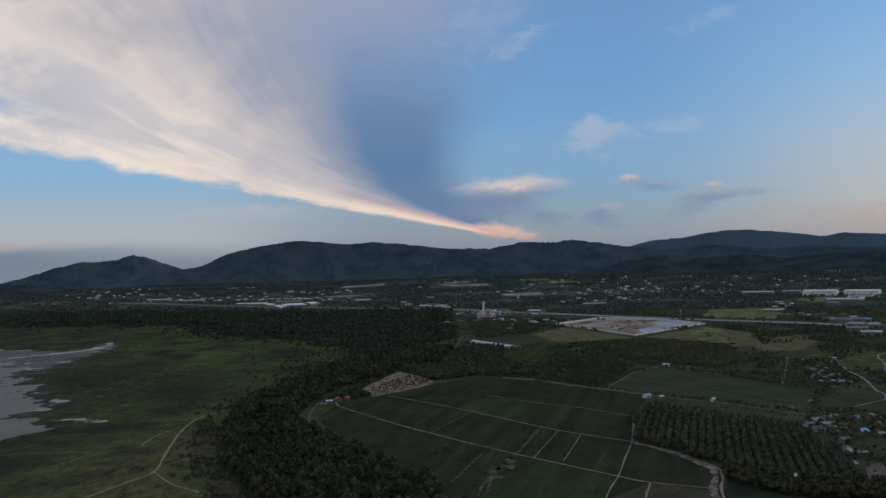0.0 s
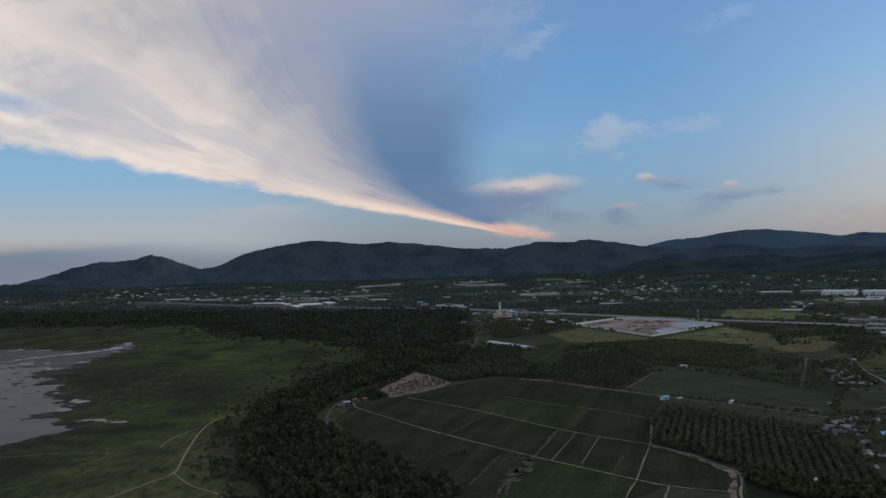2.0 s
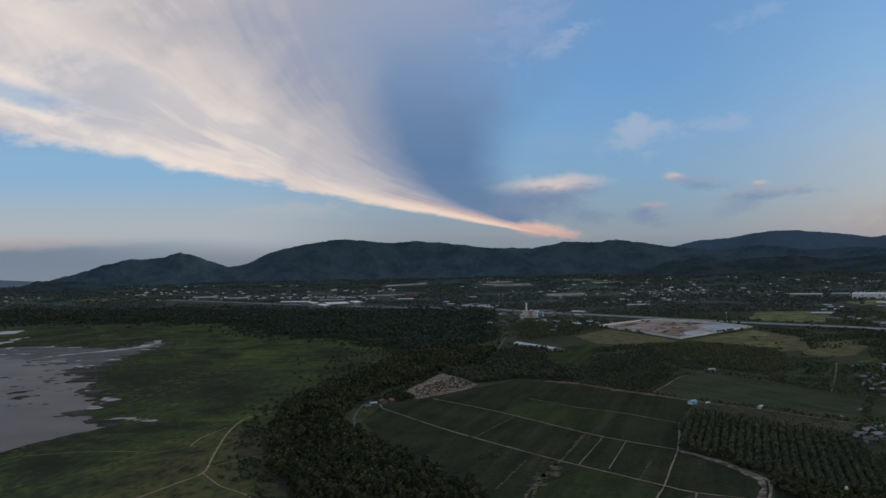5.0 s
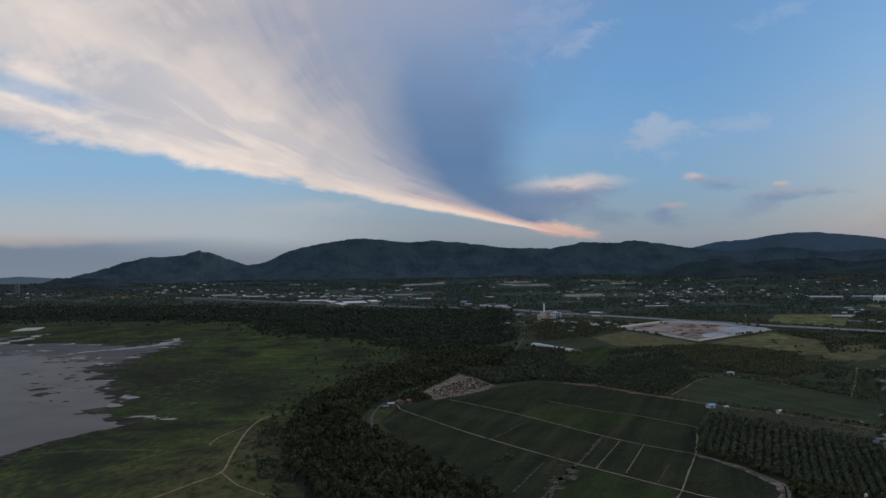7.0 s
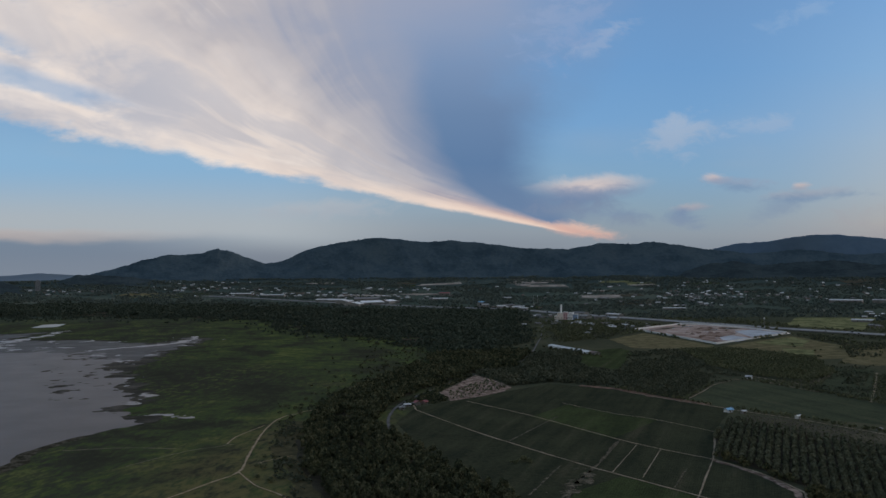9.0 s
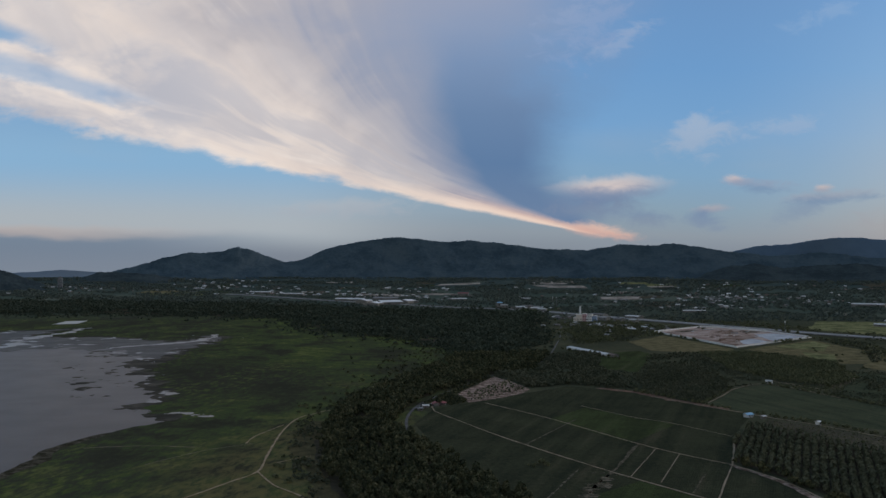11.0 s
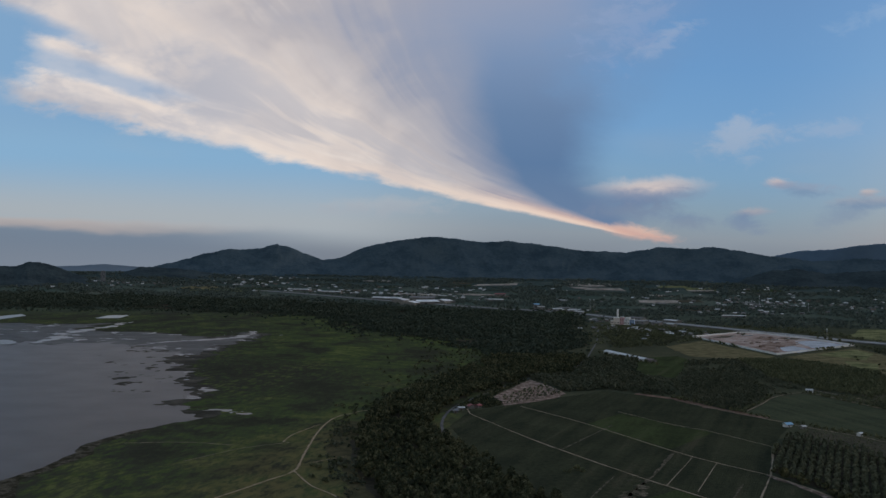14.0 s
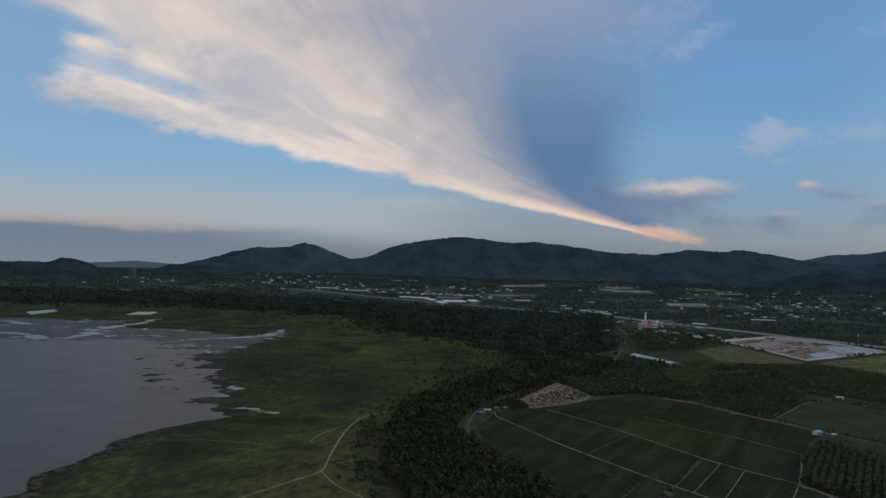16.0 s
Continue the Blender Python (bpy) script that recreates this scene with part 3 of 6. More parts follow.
def plot(name, points, material, lift, label, category, step=12.0, amount=2.0, seed=1, kind="structure", parent=None):
    """A piece of land with its own cover, lying on the ground sheet."""
    outline = ragged(points, step, amount, seed)
    bm = bmesh.new()
    rim = [bm.verts.new(lie(x, y, lift)) for x, y in outline]
    edges = [bm.edges.new((a, b)) for a, b in zip(rim, rim[1:] + rim[:1])]
    bmesh.ops.triangle_fill(bm, use_beauty=True, use_dissolve=False, edges=edges)
    for face in bm.faces:
        if face.normal.z < 0:
            face.normal_flip()
    data = bpy.data.meshes.new(name)
    bm.to_mesh(data)
    bm.free()
    data.materials.append(material)
    ob = new(name, data)
    ob.parent = parent
    return tagged(ob, label, category, kind=kind)


def smooth_line(points, step):
    """A Catmull-Rom line through the points."""
    p = [Vector((*q, 0)) for q in points]
    p = [2 * p[0] - p[1]] + p + [2 * p[-1] - p[-2]]
    out = []
    for a, b, c, d in zip(p, p[1:], p[2:], p[3:]):
        count = max(2, int((c - b).length / step))
        for i in range(count):
            f = i / count
            out.append(0.5 * (2 * b + (c - a) * f + (2 * a - 5 * b + 4 * c - d) * f * f + (3 * b - 3 * c + d - a) * f ** 3))
    return out + [p[-2]]


def way(name, points, width, material, lift, label, category, step=8.0, uneven=0.25, seed=1.0, kind="structure"):
    """A road, track or path as a strip along a line."""
    line = smooth_line(points, step)
    verts, faces = [], []
    for i, q in enumerate(line):
        along = (line[min(i + 1, len(line) - 1)] - line[max(i - 1, 0)]).normalized()
        across = Vector((along.y, -along.x, 0))
        wobble = noise.noise(Vector((q.x / 13, q.y / 13, seed)))
        half = 0.5 * width * (1 + uneven * wobble + uneven * 0.6 * noise.noise(Vector((q.x / 4, q.y / 4, seed + 5))))
        q = q + across * (wobble * width * uneven * 0.5)
        for s in (-half, half):
            w = q + across * s
            verts.append(lie(w.x, w.y, lift))
    faces = [(2 * i, 2 * i + 1, 2 * i + 3, 2 * i + 2) for i in range(len(line) - 1)]
    ob = mesh_object(name, verts, faces, material)
    return tagged(ob, label, category, kind=kind)


def hill(name, profile, r_foot, r_top, r_back, material, label, seed, rough=1.0):
    """A forested ridge: its crest follows the profile (bearing, rise in degrees), with spurs and gullies running down to the plain."""
    bearings = np.arange(profile[0][0], profile[-1][0] + 1e-6, 0.07)
    rise = np.interp(bearings, [a for a, _ in profile], [e for _, e in profile])
    smooth = np.convolve(np.pad(rise, 2, mode="edge"), np.ones(5) / 5, mode="valid")
    smooth = smooth + np.array([0.05 * noise.noise(Vector((a * 1.3, seed, 0))) + 0.03 * noise.noise(Vector((a * 3.3, seed, 4))) for a in bearings]) * rough
    steps = np.concatenate([np.linspace(0, 1, 34), np.linspace(1, 2, 8)[1:]])
    verts, faces = [], []
    for i, (a, e) in enumerate(zip(bearings, smooth)):
        end = min(1.0, (i + 1) / 14, (len(bearings) - i) / 14)
        for s in steps:
            shift = 110 * noise.noise(Vector((a * 0.35, s * 0.6, seed)))
            r = (r_foot + (r_top - r_foot) * s + shift * (1 - s)) if s <= 1 else r_top + (r_back - r_top) * (s - 1)
            x, y = r * math.sin(radians(a)), r * math.cos(radians(a))
            foot = float(ground_height(x, y)) - 3.0
            top = 120.0 + r_top * math.tan(radians(e))
            spur = noise.ridged_multi_fractal(Vector((a * 0.55 + 0.25 * s, s * 1.1, seed)), 0.9, 2.1, 4, 0.9, 2.0)
            form = s ** 1.35 if s <= 1 else max(0.0, 1 - (s - 1) * 0.9)
            z = foot + (top - foot) * form * (1 if s > 1 else 1 - (1 - s) * 0.55 * min(1.0, abs(spur - 1.0)) * math.sin(math.pi * min(1, s)))
            trees = (noise.noise(Vector((a * 9, s * 30, seed))) + 0.7 * noise.noise(Vector((a * 28, s * 70, seed + 2)))) * 3.2 * rough * min(1.0, 3 * form)
            verts.append((x, y, foot + (z - foot) * end + trees * end))
    n = len(steps)
    for i in range(len(bearings) - 1):
        faces += [(i * n + j, (i + 1) * n + j, (i + 1) * n + j + 1, i * n + j + 1) for j in range(n - 1)]
    ob = mesh_object(name, verts, faces, material, smooth=True)
    return tagged(ob, label, "mountain", kind="structure")


sheet_of_ground()
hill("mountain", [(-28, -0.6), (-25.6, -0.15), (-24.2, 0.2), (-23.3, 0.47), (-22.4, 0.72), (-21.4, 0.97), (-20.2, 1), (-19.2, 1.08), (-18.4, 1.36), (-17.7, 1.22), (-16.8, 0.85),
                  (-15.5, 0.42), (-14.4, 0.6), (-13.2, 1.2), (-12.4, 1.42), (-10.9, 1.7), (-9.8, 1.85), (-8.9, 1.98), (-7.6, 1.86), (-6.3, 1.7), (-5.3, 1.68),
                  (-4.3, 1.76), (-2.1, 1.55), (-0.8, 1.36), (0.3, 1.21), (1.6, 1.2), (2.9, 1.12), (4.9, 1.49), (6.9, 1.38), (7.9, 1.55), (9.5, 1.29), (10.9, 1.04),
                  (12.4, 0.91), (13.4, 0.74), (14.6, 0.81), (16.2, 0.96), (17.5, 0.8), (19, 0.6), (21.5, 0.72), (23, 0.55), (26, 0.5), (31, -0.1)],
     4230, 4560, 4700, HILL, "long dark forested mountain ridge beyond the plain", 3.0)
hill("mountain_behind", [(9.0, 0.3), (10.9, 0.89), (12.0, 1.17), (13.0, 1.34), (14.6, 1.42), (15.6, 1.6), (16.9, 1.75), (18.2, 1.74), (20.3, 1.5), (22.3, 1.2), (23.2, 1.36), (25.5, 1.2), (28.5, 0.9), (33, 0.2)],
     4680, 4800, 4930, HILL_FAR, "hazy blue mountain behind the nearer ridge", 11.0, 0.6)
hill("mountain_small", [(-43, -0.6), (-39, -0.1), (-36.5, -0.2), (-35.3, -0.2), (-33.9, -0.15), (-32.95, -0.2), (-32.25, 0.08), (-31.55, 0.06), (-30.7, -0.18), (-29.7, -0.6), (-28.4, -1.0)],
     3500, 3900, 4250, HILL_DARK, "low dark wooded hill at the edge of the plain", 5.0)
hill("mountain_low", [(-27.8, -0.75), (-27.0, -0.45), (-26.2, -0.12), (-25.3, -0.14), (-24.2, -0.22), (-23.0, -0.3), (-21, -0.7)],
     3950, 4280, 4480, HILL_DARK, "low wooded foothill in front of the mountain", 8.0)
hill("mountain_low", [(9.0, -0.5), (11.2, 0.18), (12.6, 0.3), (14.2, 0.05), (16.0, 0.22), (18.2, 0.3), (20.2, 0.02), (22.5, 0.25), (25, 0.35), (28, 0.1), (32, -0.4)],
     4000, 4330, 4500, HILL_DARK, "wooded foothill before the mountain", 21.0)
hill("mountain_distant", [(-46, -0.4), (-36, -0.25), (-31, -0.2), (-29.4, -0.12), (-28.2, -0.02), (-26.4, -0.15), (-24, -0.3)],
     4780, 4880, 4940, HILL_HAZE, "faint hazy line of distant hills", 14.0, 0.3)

# the shallow lake and its wet margins
def edge_gap(points, xs, ys, closed=True):
    """Distance to an outline, positive inside it when closed."""
    near = np.full(xs.shape, 1e9)
    ends = points[1:] + points[:1] if closed else points[1:]
    hit = np.zeros(xs.shape, bool)
    for (ax, ay), (bx, by) in zip(points, ends):
        dx, dy = bx - ax, by - ay
        f = np.clip(((xs - ax) * dx + (ys - ay) * dy) / (dx * dx + dy * dy), 0, 1)
        near = np.minimum(near, np.hypot(xs - ax - f * dx, ys - ay - f * dy))
        if closed and ay != by:
            hit ^= ((ay > ys) != (by > ys)) & (xs < dx * (ys - ay) / (by - ay) + ax)
    return np.where(hit, near, -near) if closed else near


def rough_field(xs, ys, size, seed, octaves=5):
    """Uneven values about 0, from -1 to 1, with features of the given size in metres."""
    flat = [noise.fractal(Vector((x / size, y / size, seed)), 0.45, 2.1, octaves) for x, y in zip(xs.ravel(), ys.ravel())]
    return np.array(flat).reshape(xs.shape)


def shore_sheet(name, xs, ys, values, material, lift, label, category):
    """A flat sheet wherever the values on the grid are above 0, its edge cut along the zero line."""
    verts, faces, known = [], [], {}

    def corner(key, x, y):
        if key not in known:
            known[key] = len(verts)
            verts.append(lie(x, y, lift))
        return known[key]

    wet = values > 0
    for i in range(len(xs) - 1):
        for j in range(len(ys) - 1):
            around = ((i, j), (i + 1, j), (i + 1, j + 1), (i, j + 1))
            inside_count = sum(wet[c] for c in around)
            if inside_count == 0:
                continue
            ring = []
            for c, d in zip(around, around[1:] + around[:1]):
                if wet[c]:
                    ring.append(corner(c, xs[c[0]], ys[c[1]]))
                if wet[c] != wet[d]:
                    f = values[c] / (values[c] - values[d])
                    ring.append(corner((min(c, d), max(c, d)), xs[c[0]] + (xs[d[0]] - xs[c[0]]) * f, ys[c[1]] + (ys[d[1]] - ys[c[1]]) * f))
            if len(ring) > 2:
                faces.append(ring)
    return tagged(mesh_object(name, verts, faces, material), label, category, kind="structure")


COAST = [(-900, 200), (-345, 200), (-330, 464), (-325, 476), (-347, 513), (-342, 545), (-344, 596), (-356, 628), (-347, 691), (-322, 751), (-372, 800), (-392, 840), (-388, 894), (-424, 964), (-452, 1001),
         (-471, 1053), (-508, 1090), (-524, 1149), (-592, 1278), (-663, 1385), (-753, 1415), (-813, 1377), (-860, 1385), (-900, 1330), (-1020, 1400), (-1300, 1440), (-1900, 1150), (-1900, 300)]
MARSH = [(-1900, 1500), (-1262, 1770), (-1150, 1806), (-1083, 1786), (-985, 1880), (-960, 1700), (-900, 1640), (-800, 1672), (-640, 1575), (-632, 1735), (-575, 1690), (-562, 1540), (-560, 1420), (-530, 1290), (-500, 1162),
         (-462, 1063), (-425, 1000), (-404, 960), (-372, 890), (-366, 820), (-335, 790), (-330, 760), (-345, 735), (-600, 700), (-1900, 900)]
lake_x = np.concatenate([np.arange(-1900, -1000, 25.0), np.arange(-1000, -700, 7.0), np.arange(-700, -296, 4.0)])
lake_y = np.concatenate([np.arange(200, 720, 8.0), np.arange(720, 1040, 4.5), np.arange(1040, 1470, 6.5)])
gx, gy = np.meshgrid(lake_x, lake_y, indexing="ij")
calm = np.clip((gy - 700) / 120, 0, 1)
lake_depth = edge_gap(COAST, gx, gy)
lake_values = lake_depth + (3.0 + 23.0 * calm) * rough_field(gx, gy, 34.0, 3.7) + calm * 30.0 * np.clip((gy - 1000) / 300, 0, 1) * rough_field(gx, gy, 90.0, 8.1, 3) + 4.0 * calm
shore_sheet("lake", lake_x, lake_y, lake_values, WATER, 0.2, "shallow grey lake reflecting the evening sky", "lake")
marsh_x = np.concatenate([np.arange(-1900, -1100, 25.0), np.arange(-1100, -296, 5.0)])
marsh_y = np.concatenate([np.arange(680, 1060, 6.0), np.arange(1060, 1960, 8.0)])
mx, my = np.meshgrid(marsh_x, marsh_y, indexing="ij")
uneven = rough_field(mx, my, 46.0, 1.3)
marsh_values = edge_gap(MARSH, mx, my) + 20.0 * uneven + 5.0
north = (my - 1300.0) + 90.0 * rough_field(mx, my, 70.0, 15.2) + 0.25 * (-560.0 - mx)
shore_sheet("mud_flat", marsh_x, marsh_y, marsh_values, MUD, 0.1, "dark wet mud flat round the shallow lake", "mud")
shore_sheet("silt_flat", marsh_x, marsh_y, np.minimum(marsh_values - 14.0, north), SILT, 0.15, "pale wet silt flat beyond the shallow lake", "mud")
# mud bars that just rise out of the shallow water
bars = 20.0 * (rough_field(gx, gy, 26.0, 12.5) - 0.52) - np.maximum(0.0, lake_depth - 60.0) * 0.25 - np.maximum(0.0, 12.0 - lake_depth) * 0.4 - (1.0 - np.clip((gy - 780) / 120, 0, 1)) * 22.0 - np.clip((-720 - gx) / 60, 0, 1) * 20.0
shore_sheet("mud_bar", lake_x, lake_y, bars, MUD, 0.24, "dark mud bars just above the shallow water", "mud")
# runnels and standing water on the mud
runnel = np.full(mx.shape, -99.0)
for pts, w in (([(-626, 1742), (-607, 1690), (-606, 1650), (-600, 1600), (-618, 1545), (-660, 1500), (-690, 1440)], 15), ([(-966, 1892), (-950, 1800), (-941, 1739), (-925, 1585), (-880, 1480), (-871, 1395)], 20),
               ([(-880, 1351), (-971, 1435), (-1080, 1450), (-1300, 1500)], 22), ([(-586, 1310), (-542, 1221), (-500, 1150)], 7), ([(-740, 1500), (-860, 1500), (-940, 1560)], 9), ([(-575, 1600), (-560, 1560), (-600, 1530)], 9),
               ([(-1090, 1640), (-1180, 1690), (-1330, 1660)], 16)):
    runnel = np.maximum(runnel, w - edge_gap(pts, mx, my, False))
runnel = runnel + 17.0 * rough_field(mx, my, 36.0, 5.9) - 10.0
open_water = edge_gap(COAST, mx, my)
pools = 30.0 * (rough_field(mx, my, 44.0, 9.4, 6) - 0.66) + np.minimum(0.0, marsh_values * 0.3 - 4.0) - np.maximum(0.0, open_water + 6.0)
runnel = runnel - np.maximum(0.0, open_water - 12.0) * 0.5
shore_sheet("creek", marsh_x, marsh_y, np.maximum(runnel, pools), POOL, 0.27, "shallow creeks and standing water on the mud", "creek")
pud_x, pud_y = np.arange(-345, -270, 1.6), np.arange(765, 830, 2.2)
px, py = np.meshgrid(pud_x, pud_y, indexing="ij")
puddle = np.maximum(4.2 - edge_gap([(-330, 803), (-318, 803), (-313, 802)], px, py, False), 2.8 - edge_gap([(-304, 793), (-294, 787), (-284, 782)], px, py, False)) + 6.0 * rough_field(px, py, 11.0, 2.2)
shore_sheet("puddle", pud_x, pud_y, puddle, POOL, 0.24, "ragged puddle of standing water in the grass", "puddle")
plot("mud_bank", [(-316, 440), (-314, 480), (-336, 520), (-332, 552), (-333, 602), (-346, 636), (-338, 696), (-345, 740), (-420, 700), (-420, 440)],
     BANK, 0.13, "brown muddy bank along the lake shore", "mud", 5, 3.0, 6)
for pts in ([(-1312, 1943), (-1306, 2044), (-1268, 2003), (-1253, 1875)], [(-1090, 1990), (-1111, 2090), (-1070, 2115), (-1045, 2020)]):
    plot("pond", pts, POND, 0.5, "pale rectangular pond mirroring the sky", "pond", 30, 0.0)

# fields and clearings
plot("field", [(-107, 766), (-99, 851), (-69, 893), (-15, 967), (30, 1025), (94, 978), (149, 888), (183, 845), (145, 730), (123, 627), (155, 537), (140, 473), (120, 330), (40, 330), (1, 490), (-33, 563), (-73, 655)],
     FIELD, 0.1, "large dark green crop field divided by dirt tracks", "field", 8, 1.2, 4)
for k, (pts, m) in enumerate([
        ([(58, 575), (94, 526), (80, 480), (60, 400), (10, 420), (16, 490), (28, 535)], FIELD_GREEN),
        ([(5, 800), (64, 698), (110, 785), (78, 815), (40, 872)], FIELD_GREEN),
        ([(96, 525), (122, 622), (152, 548), (153, 530), (139, 492)], FIELD),
        ([(82, 478), (108, 508), (138, 488), (134, 400), (80, 400)], FIELD_PALE)]):
    plot("field", pts, m, 0.16 + 0.01 * k, "plot of young green crop inside the large field", "field", 8, 0.3, 30 + k)
plot("field", [(151, 892), (207, 1022), (249, 1056), (294, 956), (337, 848), (300, 755), (242, 790), (187, 852)], FIELD_MID, 0.1, "dark green crop field beside a hedged lane", "field", 8, 1.5, 41)
plot("field", [(191, 815), (222, 784), (277, 708), (251, 663), (227, 699), (204, 739), (180, 790)], FIELD_PALE, 0.1, "bare brown strip of ploughed land", "field", 6, 1.2, 42)
plot("field", [(157, 529), (185, 488), (222, 466), (240, 420), (240, 300), (120, 300), (127, 380), (139, 470)], FIELD, 0.1, "dark green crop field below the orchard", "field", 8, 1.2, 43)
plot("pasture", [(151, 1642), (230, 1793), (303, 1512), (267, 1421), (170, 1470)], DRY, 0.1, "dry brown pasture beside the building site", "pasture", 15, 5.0, 44)
plot("pasture", [(320, 1505), (477, 1707), (498, 1519), (432, 1298), (392, 1294), (351, 1411)], DRY, 0.1, "dry yellowish pasture with a few dark bushes", "pasture", 15, 5.0, 45)
plot("pasture", [(380, 1560), (470, 1680), (478, 1600), (430, 1480)], OLIVE, 0.18, "patch of yellow-green grass", "pasture", 12, 6.0, 46)
plot("pasture", [(65, 1189), (95, 1422), (152, 1466), (165, 1396), (120, 1172)], FIELD_GREEN, 0.12, "dark green meadow", "pasture", 12, 4.0, 47)
plot("pasture", [(543, 1984), (643, 2245), (814, 2212), (648, 1839)], OLIVE, 0.5, "yellow-green meadow beyond the highway", "pasture", 15, 6.0, 48)
plot("pasture", [(432, 1298), (460, 1400), (498, 1519), (560, 1500), (532, 1330), (470, 1225), (434, 1204), (414, 1249)], DRY, 0.14, "dry pasture with scattered scrub", "pasture", 12, 6.0, 49)
plot("field", [(383, 1186), (425, 1172), (372, 1030), (327, 910), (294, 961), (340, 1074)], FIELD_MID, 0.17, "dark green plot between dirt tracks", "field", 8, 2.0, 74)
plot("field", [(326, 1154), (373, 1271), (388, 1202), (340, 1074), (308, 1017), (299, 1072)], BROWN, 0.15, "brown ploughed plot beside the plantation", "field", 8, 2.0, 75)
plot("field", [(241, 717), (264, 732), (280, 704), (268, 678), (232, 684)], BROWN, 0.26, "bare brown end of the ploughed strip", "field", 6, 2.0, 76)
plot("pasture", [(394, 1461), (432, 1420), (394, 1296), (377, 1346)], OLIVE, 0.2, "brighter yellow-green patch in the dry pasture", "pasture", 10, 5.0, 77)
GREEN_MEADOW = [(424, 985), (438, 1060), (495, 1130), (560, 1140), (535, 1055), (462, 972)]
for k, pts in enumerate([GREEN_MEADOW, [(330, 770), (350, 850), (410, 940), (480, 960), (430, 830), (380, 790)], [(430, 1120), (470, 1180), (560, 1280), (600, 1220), (530, 1130)], [(330, 600), (340, 700), (400, 760), (430, 690), (380, 610)]]):
    plot("meadow", pts, FIELD_MID if k == 1 else MEADOW, 0.24 + 0.012 * k, "green meadow beside the village lane", "pasture", 8, 5.0, 55 + k)
plot("field", [(350, 868), (384, 874), (420, 880), (410, 850), (362, 838)], BROWN, 0.3, "bare brown strip beside the village lane", "field", 6, 2.0, 78)
plot("clearing", [(-87, 947), (-73, 1020), (-57, 1105), (-36, 1064), (-13, 995), (-21, 959), (-51, 913), (-70, 893)], SAND, 0.2, "bare sandy clearing planted with rows of saplings", "clearing", 6, 1.6, 50)
plot("yard", [(239, 536), (255, 545), (260, 490), (226, 489), (226, 505)], YARD, 0.2, "bare dusty yard beside the village houses", "yard", 4, 1.5, 51)
for k, pts in enumerate([[(-421, 3734), (-246, 3834), (-253, 3939), (-408, 3827)], [(-37, 3781), (169, 3753), (184, 3613), (31, 3652)], [(200, 3181), (336, 3198), (322, 3064), (202, 3068)],
                         [(1290, 3300), (1400, 3290), (1390, 3212), (1282, 3236)], [(-60, 4120), (40, 4140), (20, 4060), (-50, 4070)], [(-480, 3280), (-380, 3330), (-250, 3300), (-360, 3250)],
                         [(250, 3420), (330, 3450), (340, 3370), (260, 3370)], [(420, 3700), (520, 3730), (530, 3640), (430, 3650)], [(1500, 3700), (1620, 3680), (1600, 3600), (1500, 3620)],
                         [(-900, 3900), (-780, 3920), (-790, 3850), (-900, 3860)]]):
    plot("bare_plot", pts, FAR_BARE, 1.5, "pale bare plot of land on the plain", "plot", 20, 9.0, 60 + k)
for k in range(26):
    a, r = radians(random.uniform(-24, 27)), random.uniform(2500, 4050)
    x, y = r * math.sin(a), r * math.cos(a)
    w, d = random.uniform(30, 110), random.uniform(40, 110)
    if x < 0 and r < 2900:
        continue
    plot("far_field", [(x - w, y - d), (x + w, y - d * 0.6), (x + w * 0.9, y + d), (x - w * 0.9, y + d * 0.8)], random.choice((OLIVE, FIELD_GREEN, FAR_BARE, DRY, FIELD_PALE)), 1.3,
         "far plot of farmland on the plain", "field", 20, 7.0, 90 + k)

wear_x, wear_y = np.arange(10, 56, 0.9), np.arange(515, 606, 1.5)
wx, wy = np.meshgrid(wear_x, wear_y, indexing="ij")
wear = 2.5 - edge_gap([(22, 532), (34, 560), (42, 588)], wx, wy, False) + 11.0 * rough_field(wx, wy, 9.0, 4.4)
shore_sheet("worn_patch", wear_x, wear_y, wear, FAINT, 0.29, "pale worn patches in the crop", "field")
plot("dry_edge", [(-124, 470), (-152, 575), (-187, 690), (-196, 780), (-172, 760), (-150, 640), (-122, 560), (-88, 470)], DRY_SCRUB, 0.12, "brown trodden scrub at the edge of the wood", "scrub", 3, 9.0, 53)

# roads, tracks and paths
way("verge", [(121, 627), (140, 586), (150, 547), (150, 528), (134, 473), (121, 380)], 3.6, SAND, 0.325, "bare trodden verge beside the dirt track", "verge", 3, 0.7, 6.0)
way("bank", [(60, 1010), (98, 978), (125, 930), (150, 895), (168, 872)], 11.0, RED_BANK, 0.2, "reddish earth bank below the plantation", "bank", 4, 0.6, 8.0)
way("verge", [(-2300, 3312), (-1606, 3380), (-1025, 3163), (-634, 2945), (-422, 2831), (-241, 2719), (-43, 2637), (107, 2453), (285, 2228), (410, 2049), (522, 1881), (635, 1727), (733, 1553), (907, 1262)],
    62.0, VERGE, 0.9, "pale grassy verge along both sides of the highway", "verge", 20, 0.12, 3.0)
way("road", [(-104, 700), (-107, 731), (-115, 779), (-118, 831), (-115, 880), (-103, 942), (-86, 1013), (-61, 1112), (-21, 1170), (9, 1354), (25, 1562), (36, 1751), (43, 1997), (60, 2230)],
    2.5, ASPHALT, 0.3, "narrow grey asphalt road curving past the wood", "road", 6, 0.05)
